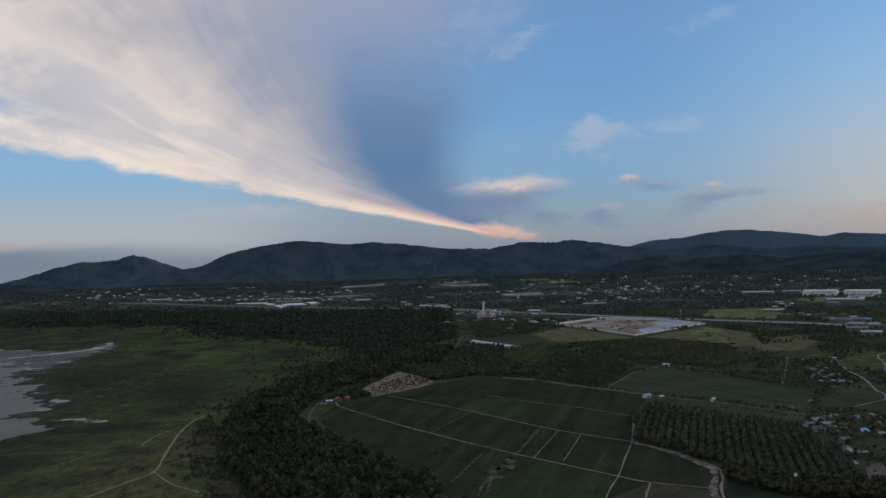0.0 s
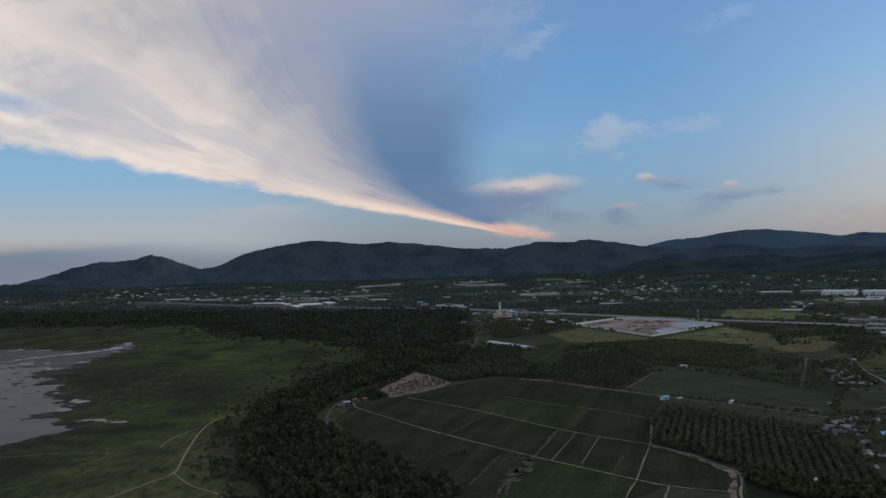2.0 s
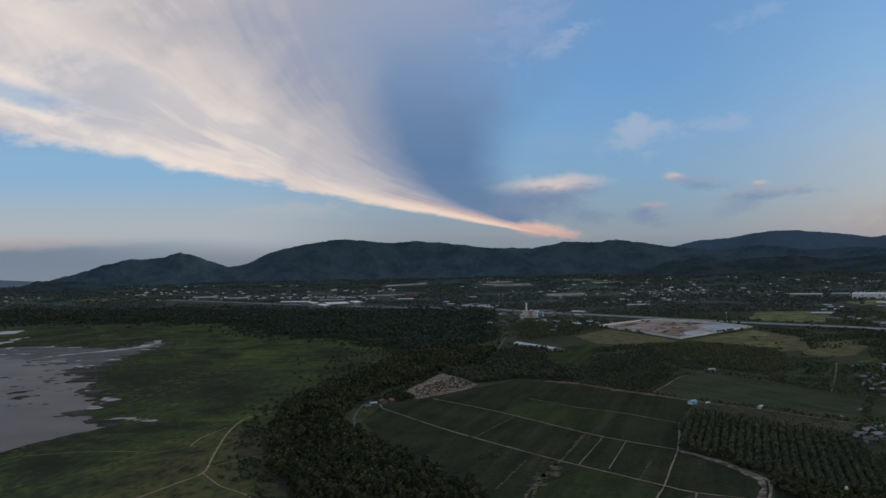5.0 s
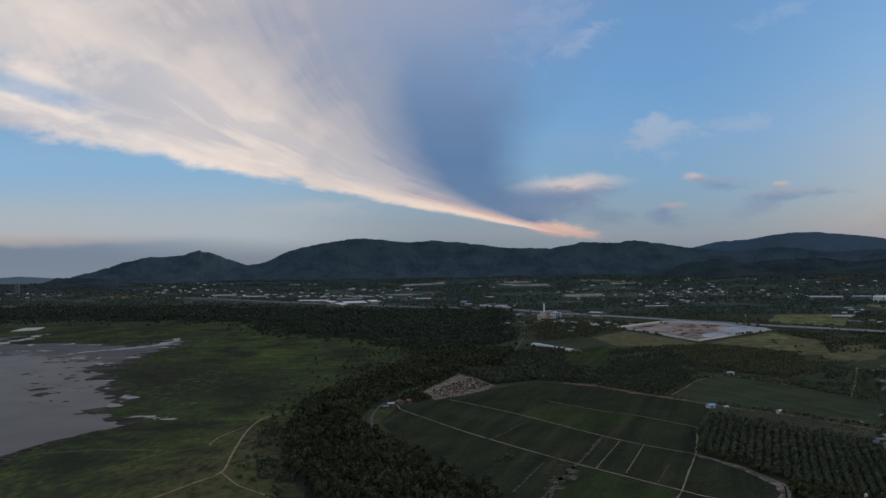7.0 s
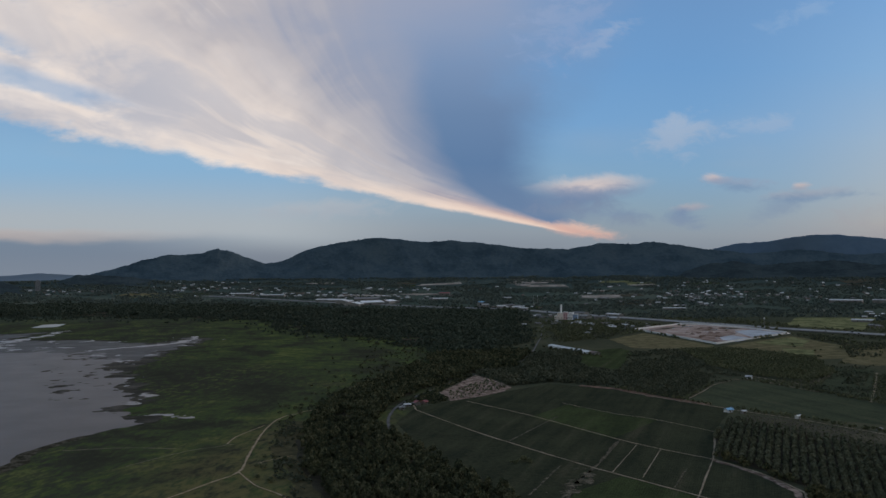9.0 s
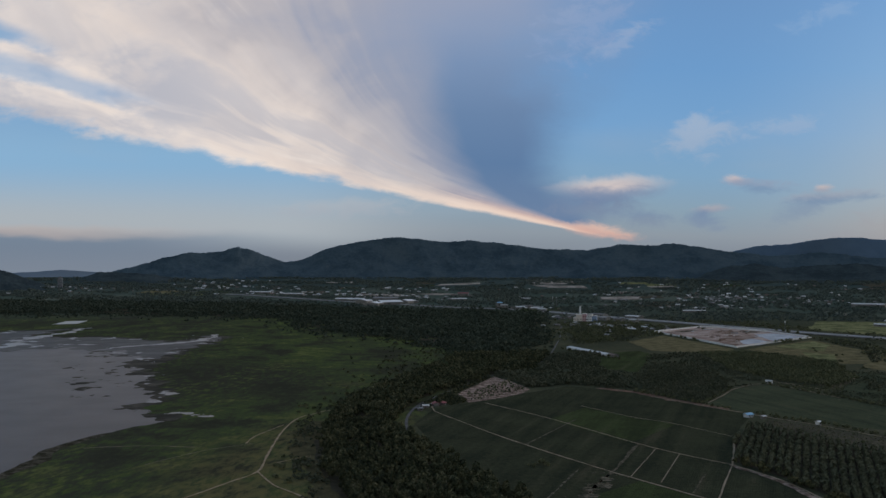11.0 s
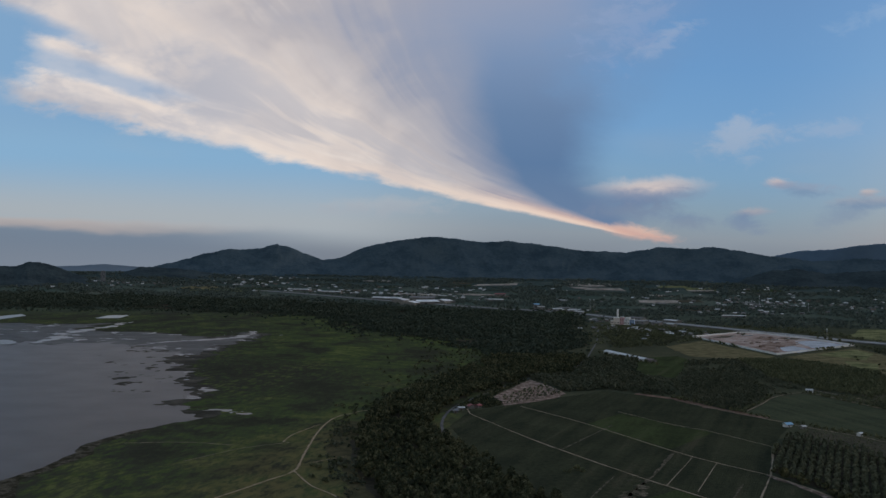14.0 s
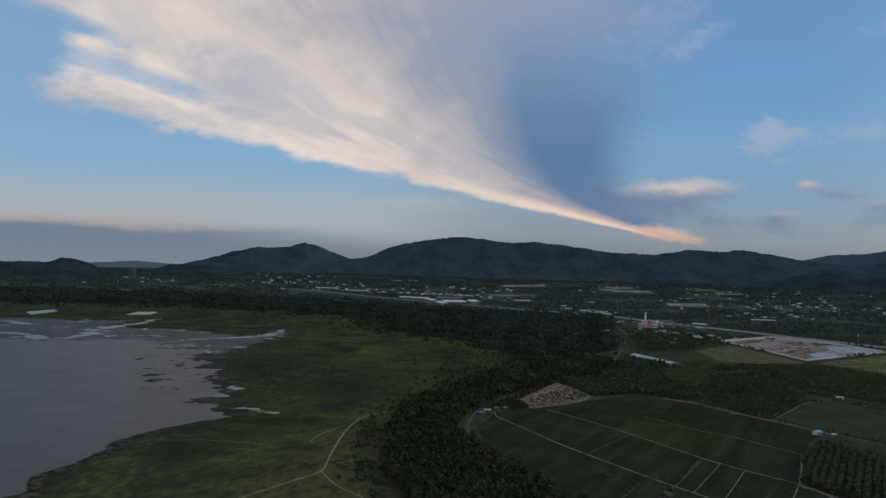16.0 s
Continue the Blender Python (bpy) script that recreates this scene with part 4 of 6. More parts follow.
way("highway", [(-2300, 3300), (-1606, 3368), (-1025, 3151), (-634, 2933), (-422, 2819), (-241, 2707), (-43, 2625), (107, 2440), (285, 2215), (410, 2036), (522, 1868), (635, 1714), (727, 1540), (900, 1250)],
    17.0, CONCRETE_ROAD, 1.3, "pale grey highway crossing the plain", "road", 20, 0.03)
way("highway", [(-43, 2650), (107, 2466), (285, 2241), (410, 2062), (522, 1894), (635, 1740), (740, 1566), (915, 1275)],
    15.0, CONCRETE_ROAD, 1.3, "second pale carriageway of the highway", "road", 20, 0.03)
for pts, w in [([(-97, 833), (-41, 729), (2, 659), (38, 604), (57, 578), (94, 528), (109, 510), (141, 490)], 2.2), ([(-55, 890), (4, 806), (66, 700), (94, 660), (123, 627)], 2.0),
               ([(36, 878), (78, 817), (106, 789), (145, 730)], 1.4), ([(123, 627), (143, 586), (153, 547), (154, 528), (138, 473), (125, 380)], 2.6),
               ([(145, 730), (135, 680), (123, 627)], 2.0), ([(123, 627), (109, 577), (95, 527), (80, 480), (60, 400)], 1.6), ([(109, 509), (100, 478), (85, 420)], 2.0), ([(94, 660), (70, 571)], 0.9), ([(79, 674), (53, 584)], 1.0)]:
    way("dirt_track", pts, w * 0.66, DIRT, 0.34 + 0.001 * pts[0][1] / 10, "pale dirt track between the fields", "track", 3, 0.55, w * 3)
for pts, w in [([(181, 842), (224, 791), (252, 749), (279, 713), (304, 728), (343, 759), (380, 790)], 2.6), ([(149, 892), (180, 960), (207, 1022), (249, 1060), (294, 958)], 1.8),
               ([(111, 945), (149, 890), (183, 845)], 2.6), ([(-103, 862), (-97, 833)], 2.0)]:
    way("dirt_track", pts, w * 0.66, DIRT, 0.34 + 0.001 * pts[0][1] / 10, "pale dirt track between the fields", "track", 3, 0.55, w * 3)
for pts, w in [([(255, 1099), (282, 1050), (303, 1001)], 2.4), ([(412, 1127), (364, 1001), (320, 892)], 2.4), ([(363, 1006), (376, 998)], 2.6), ([(324, 1154), (369, 1265)], 2.0), ([(345, 1087), (368, 1141)], 1.8)]:
    way("dirt_track", pts, w * 0.8, DIRT, 0.36, "pale dirt track between the upper plots", "track", 3, 0.6, w * 5)
for pts, w in [([(70, 697), (48, 615), (36, 576), (20, 522), (14, 489)], 2.6), ([(28, 801), (3, 730), (-14, 682)], 1.6), ([(101, 598), (85, 547)], 1.2), ([(22, 604), (1, 525)], 1.8), ([(40, 590), (27, 545), (20, 500)], 2.6)]:
    way("worn_lane", pts, w * 0.75, FAINT, 0.22 + 0.02 * w, "faint worn lane through the crop", "track", 2.5, 0.8, w)
for pts, w in [([(424, 989), (418, 954), (456, 970), (520, 980)], 3.4), ([(432, 1015), (424, 989), (406, 908), (384, 838), (376, 802), (362, 771)], 3.2), ([(560, 1160), (518, 1119), (484, 1030), (456, 970)], 3.4)]:
    way("lane", pts, w * 0.5, CONCRETE_ROAD, 0.34, "pale village lane", "road", 6, 0.1)
for pts, w in [([(-178, 842), (-195, 827), (-201, 812), (-208, 796), (-210, 767), (-206, 721), (-198, 670), (-188, 614), (-182, 577), (-191, 544), (-201, 511), (-224, 440)], 1.9),
               ([(-182, 577), (-168, 553), (-159, 539), (-145, 525), (-135, 512), (-112, 470)], 1.5), ([(-178, 602), (-171, 614), (-160, 629)], 1.3), ([(-219, 668), (-221, 697), (-218, 721), (-213, 750)], 1.4)]:
    way("foot_path", pts, w * 0.8, PATH, 0.3, "trodden sandy footpath through the grass", "path", 2.5, 0.6)
for pts, w in [([(-262, 590), (-240, 640), (-214, 668)], 0.8), ([(-330, 640), (-290, 652), (-250, 650)], 1.0)]:
    way("worn_trail", pts, w * 0.8, DIRT, 0.28, "faint trail worn into the dry grass", "path", 4, 0.5)


# ---- trees ----
def inside(points, xs, ys):
    hit = np.zeros(len(xs), bool)
    for (ax, ay), (bx, by) in zip(points, points[1:] + points[:1]):
        if ay == by:
            continue
        cross = ((ay > ys) != (by > ys)) & (xs < (bx - ax) * (ys - ay) / (by - ay) + ax)
        hit ^= cross
    return hit


def scatter(points, spacing, seed, jitter=0.45):
    """Places in an outline, about the spacing apart."""
    rng = np.random.default_rng(seed)
    xs, ys = [p[0] for p in points], [p[1] for p in points]
    gx, gy = np.meshgrid(np.arange(min(xs), max(xs), spacing), np.arange(min(ys), max(ys), spacing))
    gx, gy = gx.ravel() + rng.uniform(-jitter, jitter, gx.size) * spacing, gy.ravel() + rng.uniform(-jitter, jitter, gy.size) * spacing
    keep = inside(points, gx, gy)
    return np.stack([gx[keep], gy[keep]], 1)


def leaf_mesh(name, centres, radii, tall, leaves, material, seed, leaf=0.42, core=True):
    """Crowns of many small leaf clumps round a dark core, all in one mesh. tall: half height of a crown."""
    rng = np.random.default_rng(seed)
    n = len(centres)
    way_out = rng.normal(size=(n, leaves, 3))
    way_out[..., 2] = np.abs(way_out[..., 2]) * 1.15 - 0.35
    way_out /= np.linalg.norm(way_out, axis=2, keepdims=True)
    # each crown bulges in a few directions of its own
    lobes = rng.normal(size=(n, 4, 3))
    lobes /= np.linalg.norm(lobes, axis=2, keepdims=True)
    bulge = np.max(np.einsum("nlk,nmk->nlm", way_out, lobes), axis=2)
    reach = (0.62 + 0.42 * np.clip(bulge, 0, 1) ** 2) * rng.uniform(0.72, 1.05, (n, leaves))
    size = np.stack([radii, radii, tall], 1)[:, None, :]
    mid = centres[:, None, :] + way_out * reach[..., None] * size
    a = rng.normal(size=(n, leaves, 3)) + way_out * 0.2
    b = rng.normal(size=(n, leaves, 3))
    a -= way_out * np.sum(a * way_out, 2, keepdims=True) * 0.6
    a /= np.linalg.norm(a, axis=2, keepdims=True)
    b -= a * np.sum(a * b, 2, keepdims=True)
    b -= way_out * np.sum(b * way_out, 2, keepdims=True) * 0.6
    b /= np.linalg.norm(b, axis=2, keepdims=True)
    s = (radii[:, None] * leaf * rng.uniform(0.6, 1.35, (n, leaves)))[..., None]
    corners = np.stack([mid - a * s - b * s * 0.6, mid + a * s - b * s * 0.5, mid + b * s * 1.05], 2).reshape(-1, 3)
    tris = np.arange(len(corners)).reshape(-1, 3)
    if core:
        octa = np.array([(1, 0, 0), (-1, 0, 0), (0, 1, 0), (0, -1, 0), (0, 0, 1), (0, 0, -1)], float) * 0.62
        faces8 = np.array([(0, 2, 4), (2, 1, 4), (1, 3, 4), (3, 0, 4), (2, 0, 5), (1, 2, 5), (3, 1, 5), (0, 3, 5)])
        cores = (centres[:, None, :] + octa[None] * size * rng.uniform(0.85, 1.1, (n, 6, 1))).reshape(-1, 3)
        more = (faces8[None] + (np.arange(n) * 6)[:, None, None]).reshape(-1, 3) + len(corners)
        corners, tris = np.concatenate([corners, cores]), np.concatenate([tris, more])
    data = bpy.data.meshes.new(name)
    data.vertices.add(len(corners))
    data.vertices.foreach_set("co", corners.astype(np.float32).ravel())
    data.loops.add(tris.size)
    data.loops.foreach_set("vertex_index", tris.astype(np.int32).ravel())
    data.polygons.add(len(tris))
    data.polygons.foreach_set("loop_start", np.arange(0, tris.size, 3, dtype=np.int32))
    data.polygons.foreach_set("loop_total", np.full(len(tris), 3, dtype=np.int32))
    data.materials.append(material)
    data.update(calc_edges=True)
    data.validate()
    return data


def crowd(name, places, radius, height, leaves, material, seed, label, category="trees", leaf=0.42, squat=0.62):
    """A wood of many trees as one object."""
    rng = np.random.default_rng(seed + 1000)
    grow = rng.uniform(radius[0], radius[1], len(places))
    top = rng.uniform(height[0], height[1], len(places)) * (0.7 + 0.3 * grow / radius[1])
    half = np.minimum(top * 0.5, grow * rng.uniform(squat, squat + 0.75, len(places)))
    z = ground_height(places[:, 0], places[:, 1]) + np.maximum(top - half, half * 0.8)
    data = leaf_mesh(name, np.column_stack([places, z]), grow, half, leaves, material, seed, leaf)
    return tagged(new(name, data), label, category, kind="stuff")


def trunk_mesh(height, girth, seed):
    """A tapered, slightly bent trunk with a few rising limbs."""
    rng = random.Random(seed)
    bm = bmesh.new()

    def limb(start, end, r0, r1, sides=6):
        axis = (end - start).normalized()
        side = axis.orthogonal().normalized()
        rings = []
        for f, r in ((0.0, r0), (0.55, (r0 + r1) * 0.48), (1.0, r1)):
            mid = start.lerp(end, f) + side * (0.05 * (end - start).length * math.sin(f * 3))
            other = axis.cross(side)
            rings.append([bm.verts.new(mid + (side * math.cos(k * 2 * math.pi / sides) + other * math.sin(k * 2 * math.pi / sides)) * r) for k in range(sides)])
        for lo, hi in zip(rings, rings[1:]):
            for k in range(sides):
                bm.faces.new((lo[k], lo[(k + 1) % sides], hi[(k + 1) % sides], hi[k]))

    fork = Vector((rng.uniform(-0.2, 0.2), rng.uniform(-0.2, 0.2), height * 0.5))
    limb(Vector((0, 0, -0.2)), fork, girth, girth * 0.6)
    for k in range(4):
        a = k * 1.57 + rng.uniform(-0.4, 0.4)
        limb(fork - Vector((0, 0, height * 0.04 * k)), fork + Vector((math.cos(a) * height * 0.2, math.sin(a) * height * 0.2, height * rng.uniform(0.2, 0.36))), girth * 0.5, girth * 0.16, 5)
    return bm


def tree_kind(name, height, radius, half, leaves, material, seed, label, group, leaf=0.3):
    """One tree with its trunk and crown."""
    base = tagged(new(name), label, "tree", group)
    part("trunk", trunk_mesh(height, 0.035 * height * 0.5, seed), BARK, base)
    data = leaf_mesh("crown", np.array([[0.0, 0.0, height - half]]), np.array([radius]), np.array([half]), leaves, material, seed, leaf)
    crown = new("crown", data)
    crown.parent = base
    return base


def set_trees(kinds, places, seed, size=(0.8, 1.2)):
    """Each kind stands once, then its copies."""
    rng = random.Random(seed)
    used = set()
    for x, y in places:
        k = rng.randrange(len(kinds))
        m = Matrix.LocRotScale(lie(x, y), Euler((0, 0, rng.uniform(0, 6.28))), [rng.uniform(*size)] * 3)
        if k in used:
            thing = copy_thing(kinds[k], m)
            thing.matrix_basis = m
        else:
            used.add(k)
            kinds[k].matrix_basis = m


NEAR_WOOD = [(-66, 330), (-108, 505), (-134, 575), (-168, 683), (-183, 794), (-179, 918), (-160, 1052), (-132, 1212), (-122, 1344), (13, 1390), (-11, 1176), (-62, 1124), (-94, 985), (-122, 900),
             (-125, 790), (-114, 719), (-70, 634), (-39, 567), (-21, 520), (-5, 490), (45, 330)]
FAR_WOOD = [(-122, 1344), (-230, 1662), (-334, 1731), (-504, 1991), (-626, 2231), (-831, 2290), (-1173, 2350), (-1800, 2060), (-2250, 2450), (-1519, 2760), (-1050, 2800), (-800, 2800), (-553, 2690), (-360, 2600),
            (-138, 2590), (10, 2430), (30, 2150), (15, 1587), (3, 1390)]
plot("forest_floor", [(-70, 330), (-112, 505), (-138, 575), (-172, 683), (-180, 794), (-168, 918), (-150, 1052), (-122, 1212), (-112, 1344), (3, 1380), (-20, 1176), (-70, 1124), (-102, 985), (-128, 900), (-131, 790), (-120, 719), (-78, 634), (-47, 567), (-29, 520), (-13, 490), (35, 330)], FLOOR, 0.14, "dark leaf-littered floor of the wood", "ground", 10, 5.0, 70)
floor_x, floor_y = np.arange(-2280, 60, 13.0), np.arange(1340, 2830, 15.0)
fx, fy = np.meshgrid(floor_x, floor_y, indexing="ij")
shore_sheet("forest_floor", floor_x, floor_y, edge_gap(FAR_WOOD, fx, fy) - 38.0 + 55.0 * rough_field(fx, fy, 80.0, 6.6), FLOOR, 0.8, "dark floor of the far wood", "ground")

spots = scatter(ragged(NEAR_WOOD, 9.0, 9.0, 4, 30.0), 3.9, 5)
thin = np.array([noise.noise(Vector((x / 28, y / 40, 2.0))) for x, y in spots])
spots = spots[thin > -0.42]
order = np.argsort(spots[:, 1])
stand = spots[order]
seen_near = stand[(stand[:, 1] > 476)]
singles, rest = seen_near[:280], np.concatenate([stand[stand[:, 1] <= 476][::3], seen_near[280:]])
woods = [tree_kind("tree", h, r, q, 320, LEAF, 40 + k, "broad-leaved tree with a ragged olive-green crown in the wood", "trees of the wood", 0.19)
         for k, (h, r, q) in enumerate([(9.5, 2.2, 3.8), (11.5, 2.6, 4.6), (8.0, 1.8, 3.3), (13.0, 1.9, 5.6), (6.5, 2.5, 2.6)])]
set_trees(woods, singles, 6, (0.6, 1.3))
near_rest = rest[:, 1] < 820
crowd("wood", rest[near_rest], (1.1, 3.2), (4.5, 13.0), 110, LEAF, 7, "dense wood of broad-leaved trees beside the lake bed", "wood", 0.25, 1.1)
crowd("wood", rest[~near_rest], (1.1, 3.3), (4.5, 12.5), 50, LEAF, 67, "dense wood of broad-leaved trees along the road", "wood", 0.36, 1.0)
far_spots = scatter(ragged(FAR_WOOD, 20.0, 22.0, 6, 70.0), 6.6, 8)
from_edge = edge_gap(FAR_WOOD, far_spots[:, 0], far_spots[:, 1]) + np.array([75 * noise.noise(Vector((x / 75, y / 110, 3.3))) for x, y in far_spots])
chance = np.random.default_rng(19).random(len(far_spots))
crowd("far_wood", far_spots[(from_edge > 55) & (np.array([noise.noise(Vector((x / 120, y / 90, 7.7))) + 0.5 * noise.noise(Vector((x / 35, y / 35, 1.7))) for x, y in far_spots]) > -0.42)], (2.4, 5.4), (6.0, 12.0), 13, LEAF_FAR, 9, "dark far wood reaching to the town", "wood", 0.62)
crowd("wood_edge", far_spots[(from_edge <= 55) & (chance < np.clip(0.15 + from_edge / 75, 0.05, 0.85))], (1.6, 4.0), (2.5, 7.0), 16, LEAF_FAR, 33, "lower scrub and young trees along the far wood's edge", "wood", 0.55)

# single trees and clumps stray out from the far wood on both sides
stray = scatter([(-2300, 1900), (-1200, 2150), (-700, 2100), (-420, 1700), (-200, 1500), (120, 1500), (120, 2700), (-400, 2860), (-1600, 2980), (-2500, 2600)], 7.5, 97, 0.5)
stray_gap = -edge_gap(FAR_WOOD, stray[:, 0], stray[:, 1])
stray_clump = np.array([noise.noise(Vector((x / 45, y / 60, 8.0))) + 0.5 * noise.noise(Vector((x / 14, y / 20, 3.0))) for x, y in stray])
reach_out = np.where(np.hypot(stray[:, 0], stray[:, 1]) > 2450, 90.0, 42.0)
kept = (stray_gap > -6) & (np.random.default_rng(98).random(len(stray)) < 0.9 * np.exp(-np.maximum(stray_gap, 0) / reach_out) * np.clip(0.45 + 1.5 * stray_clump, 0.02, 1.2))
kept &= (edge_gap(MARSH, stray[:, 0], stray[:, 1]) < -25) & (np.hypot(stray[:, 0] + 1285, stray[:, 1] - 1970) > 110) & (np.hypot(stray[:, 0] + 1080, stray[:, 1] - 2055) > 110) & (stray[:, 0] < 20)
crowd("stray_trees", stray[kept], (1.4, 4.0), (2.0, 7.5), 14, LEAF_FAR, 99, "single trees straying out from the far wood", "trees", 0.58)
# bushes and young trees thin out from the wood over the grass
fringe = scatter([(-130, 480), (-215, 690), (-235, 800), (-235, 950), (-260, 1100), (-270, 1250), (-300, 1400), (-360, 1560), (-430, 1700), (-330, 1735), (-230, 1665), (-120, 1340), (-165, 1000), (-180, 800), (-140, 570), (-100, 480)], 4.4, 91, 0.5)
fringe_gap = np.minimum(-edge_gap(NEAR_WOOD, fringe[:, 0], fringe[:, 1]), -edge_gap(FAR_WOOD, fringe[:, 0], fringe[:, 1]))
spread_out = np.clip((fringe[:, 1] - 700) / 500, 0.12, 1.0) * 34
clumps = np.array([noise.noise(Vector((x / 16, y / 22, 5.0))) for x, y in fringe])
keep = np.random.default_rng(92).random(len(fringe)) < 0.6 * np.exp(-np.maximum(fringe_gap, 0) / spread_out) * np.clip(0.5 + 1.6 * clumps, 0.03, 1.3)
south = fringe[:, 1] < 780
keep_south = south & (fringe_gap > -6) & (fringe_gap < 24) & (clumps > 0.12)
crowd("fringe_scrub", fringe[keep_south], (0.5, 1.6), (0.8, 3.0), 18, LEAF_PLANT, 96, "brown half-bare scrub at the edge of the wood", "bushes", 0.45)
crowd("fringe_bushes", fringe[keep & ~south & (fringe_gap > -4)], (0.7, 2.2), (1.0, 5.0), 22, LEAF, 93, "bushes and young trees thinning out from the wood", "bushes", 0.45)
# trees between the road and the clearing
verge_trees = scatter([(-122, 850), (-112, 905), (-100, 955), (-84, 1020), (-62, 1100), (-60, 1090), (-74, 1020), (-88, 948), (-72, 893), (-84, 872), (-92, 880)], 3.0, 94, 0.5)
off_road = edge_gap([(-118, 831), (-115, 880), (-103, 942), (-86, 1013), (-61, 1112)], verge_trees[:, 0], verge_trees[:, 1], False)
off_house = np.hypot(verge_trees[:, 0] + 98, verge_trees[:, 1] - 868)
crowd("roadside_bushes", verge_trees[(off_road > 2.6) & (off_house > 7)], (0.7, 2.0), (1.2, 5.0), 26, LEAF, 95, "dark bushes between the road and the clearing", "bushes", 0.42)

# the orchard in its straight rows
ORCHARD = [(143, 715), (170, 785), (201, 735), (223, 695), (250, 655), (240, 605), (230, 545), (217, 485), (182, 497), (163, 540), (147, 592), (127, 641)]
lean = Vector((0.27, 0.963)).normalized()
rows_at = []
for i in range(-24, 30):
    for j in range(-52, 52):
        x = 185 + i * 5.4 * lean.y + j * 4.0 * lean.x + random.uniform(-0.5, 0.5)
        y = 640 - i * 5.4 * lean.x + j * 4.0 * lean.y + random.uniform(-0.5, 0.5)
        rows_at.append((x, y))
rows_at = np.array(rows_at)
rows_at = rows_at[inside(ORCHARD, rows_at[:, 0], rows_at[:, 1])]
rows_at = rows_at[np.argsort(rows_at[:, 1])]
plot("orchard_floor", ORCHARD, FLOOR, 0.12, "shaded ground under the orchard rows", "ground", 8, 2.0, 72)
orchard_kinds = [tree_kind("orchard_tree", h, r, q, 110, LEAF_ORCHARD, 60 + k, "dark green orchard tree planted in a straight row", "trees of the orchard", 0.28)
                 for k, (h, r, q) in enumerate([(5.6, 2.3, 2.5), (6.4, 2.1, 2.9), (5.0, 2.4, 2.2)])]
set_trees(orchard_kinds, rows_at[:280], 10, (0.85, 1.1))
crowd("orchard", rows_at[280:], (1.9, 2.5), (4.6, 6.6), 40, LEAF_ORCHARD, 11, "orchard of dark trees in straight rows", "orchard", 0.36, 0.9)
belt = scatter([(158, 538), (182, 506), (217, 488), (242, 476), (232, 438), (200, 456), (168, 474), (155, 500), (152, 530)], 3.8, 12)
belt2 = scatter([(125, 640), (146, 592), (160, 545), (153, 552), (143, 590), (123, 632)], 4.2, 22)
crowd("tree_belt", np.concatenate([belt, belt2]), (1.7, 3.0), (4.5, 8.0), 56, LEAF_WARM, 13, "untidy belt of trees along the orchard's edge", "trees", 0.36)

def line_spots(points, gap, spread, seed):
    rng = random.Random(seed)
    return np.array([(q.x + rng.uniform(-spread, spread), q.y + rng.uniform(-spread, spread)) for q in smooth_line(points, gap)])


PLANTED = [[(107, 1108), (159, 1252), (218, 1200), (206, 1050), (152, 908), (103, 975)], [(233, 1423), (298, 1442), (346, 1391), (392, 1294), (359, 1099), (308, 1039), (258, 1096), (235, 1195)]]
# plantations, hedges and scattered trees over the farmland
crowd("plantation", scatter(ragged(PLANTED[0], 9.0, 7.0, 3), 3.3, 14, 0.4), (0.7, 1.35), (3.0, 7.0), 15, LEAF_PLANT, 15, "brownish plantation of slender young trees", "plantation", 0.6, 1.7)
crowd("plantation", scatter(ragged(PLANTED[1], 9.0, 7.0, 5), 3.3, 16, 0.4), (0.8, 1.5), (3.5, 7.0), 14, LEAF_SHRUB, 17, "dark plantation of slender trees in close rows", "plantation", 0.6, 1.7)
sprouts = scatter(ragged([(252, 1066), (310, 1036), (365, 1096), (455, 1120), (380, 1010), (338, 868), (298, 962)], 9.0, 5.0, 6), 3.6, 26, 0.4)
sprouts = sprouts[~inside([(383, 1186), (425, 1172), (372, 1030), (327, 910), (294, 961), (340, 1074)], sprouts[:, 0], sprouts[:, 1])]
crowd("young_plantation", sprouts, (0.5, 1.1), (1.0, 3.0), 12, LEAF_SHRUB, 27, "young plantation of low dark trees", "plantation", 0.6)
crowd("roadside_trees", scatter(ragged([(-60, 1128), (-10, 1003), (36, 1036), (8, 1180), (22, 1384), (-8, 1176)], 9.0, 7.0, 8), 4.0, 28, 0.5), (0.9, 2.8), (2.5, 7.5), 22, LEAF_PLANT, 29, "uneven trees beside the bend of the road", "trees", 0.5, 0.9)
crowd("copse", scatter(ragged([(4, 1180), (24, 1380), (90, 1420), (75, 1200), (104, 1000), (34, 1038), (-8, 1100)], 9.0, 9.0, 9), 4.4, 18, 0.5), (0.8, 2.6), (2.5, 7.0), 20, LEAF_PLANT, 19, "loose copse of brownish trees", "trees", 0.5, 0.9)
# low scrub fills the land between the plantations, along the road and round the fields
rough_land = [[(-62, 1128), (-20, 1000), (34, 1036), (104, 978), (152, 905), (206, 1030), (255, 1066), (236, 1200), (232, 1425), (160, 1400), (95, 1425), (20, 1390)],
              [(-96, 905), (-84, 960), (-76, 1000), (-86, 950), (-74, 900), (-90, 880)], [(-118, 480), (-156, 565), (-186, 680), (-204, 790), (-196, 900), (-176, 1050), (-150, 1220), (-136, 1340), (-126, 1220), (-150, 1050), (-170, 918), (-180, 794), (-172, 683), (-138, 575), (-106, 490)],
              [(345, 860), (380, 1000), (470, 1090), (560, 1100), (640, 1050), (520, 900), (420, 800)], [(236, 560), (300, 640), (330, 720), (420, 800), (460, 700), (380, 560), (300, 480), (236, 470)]]
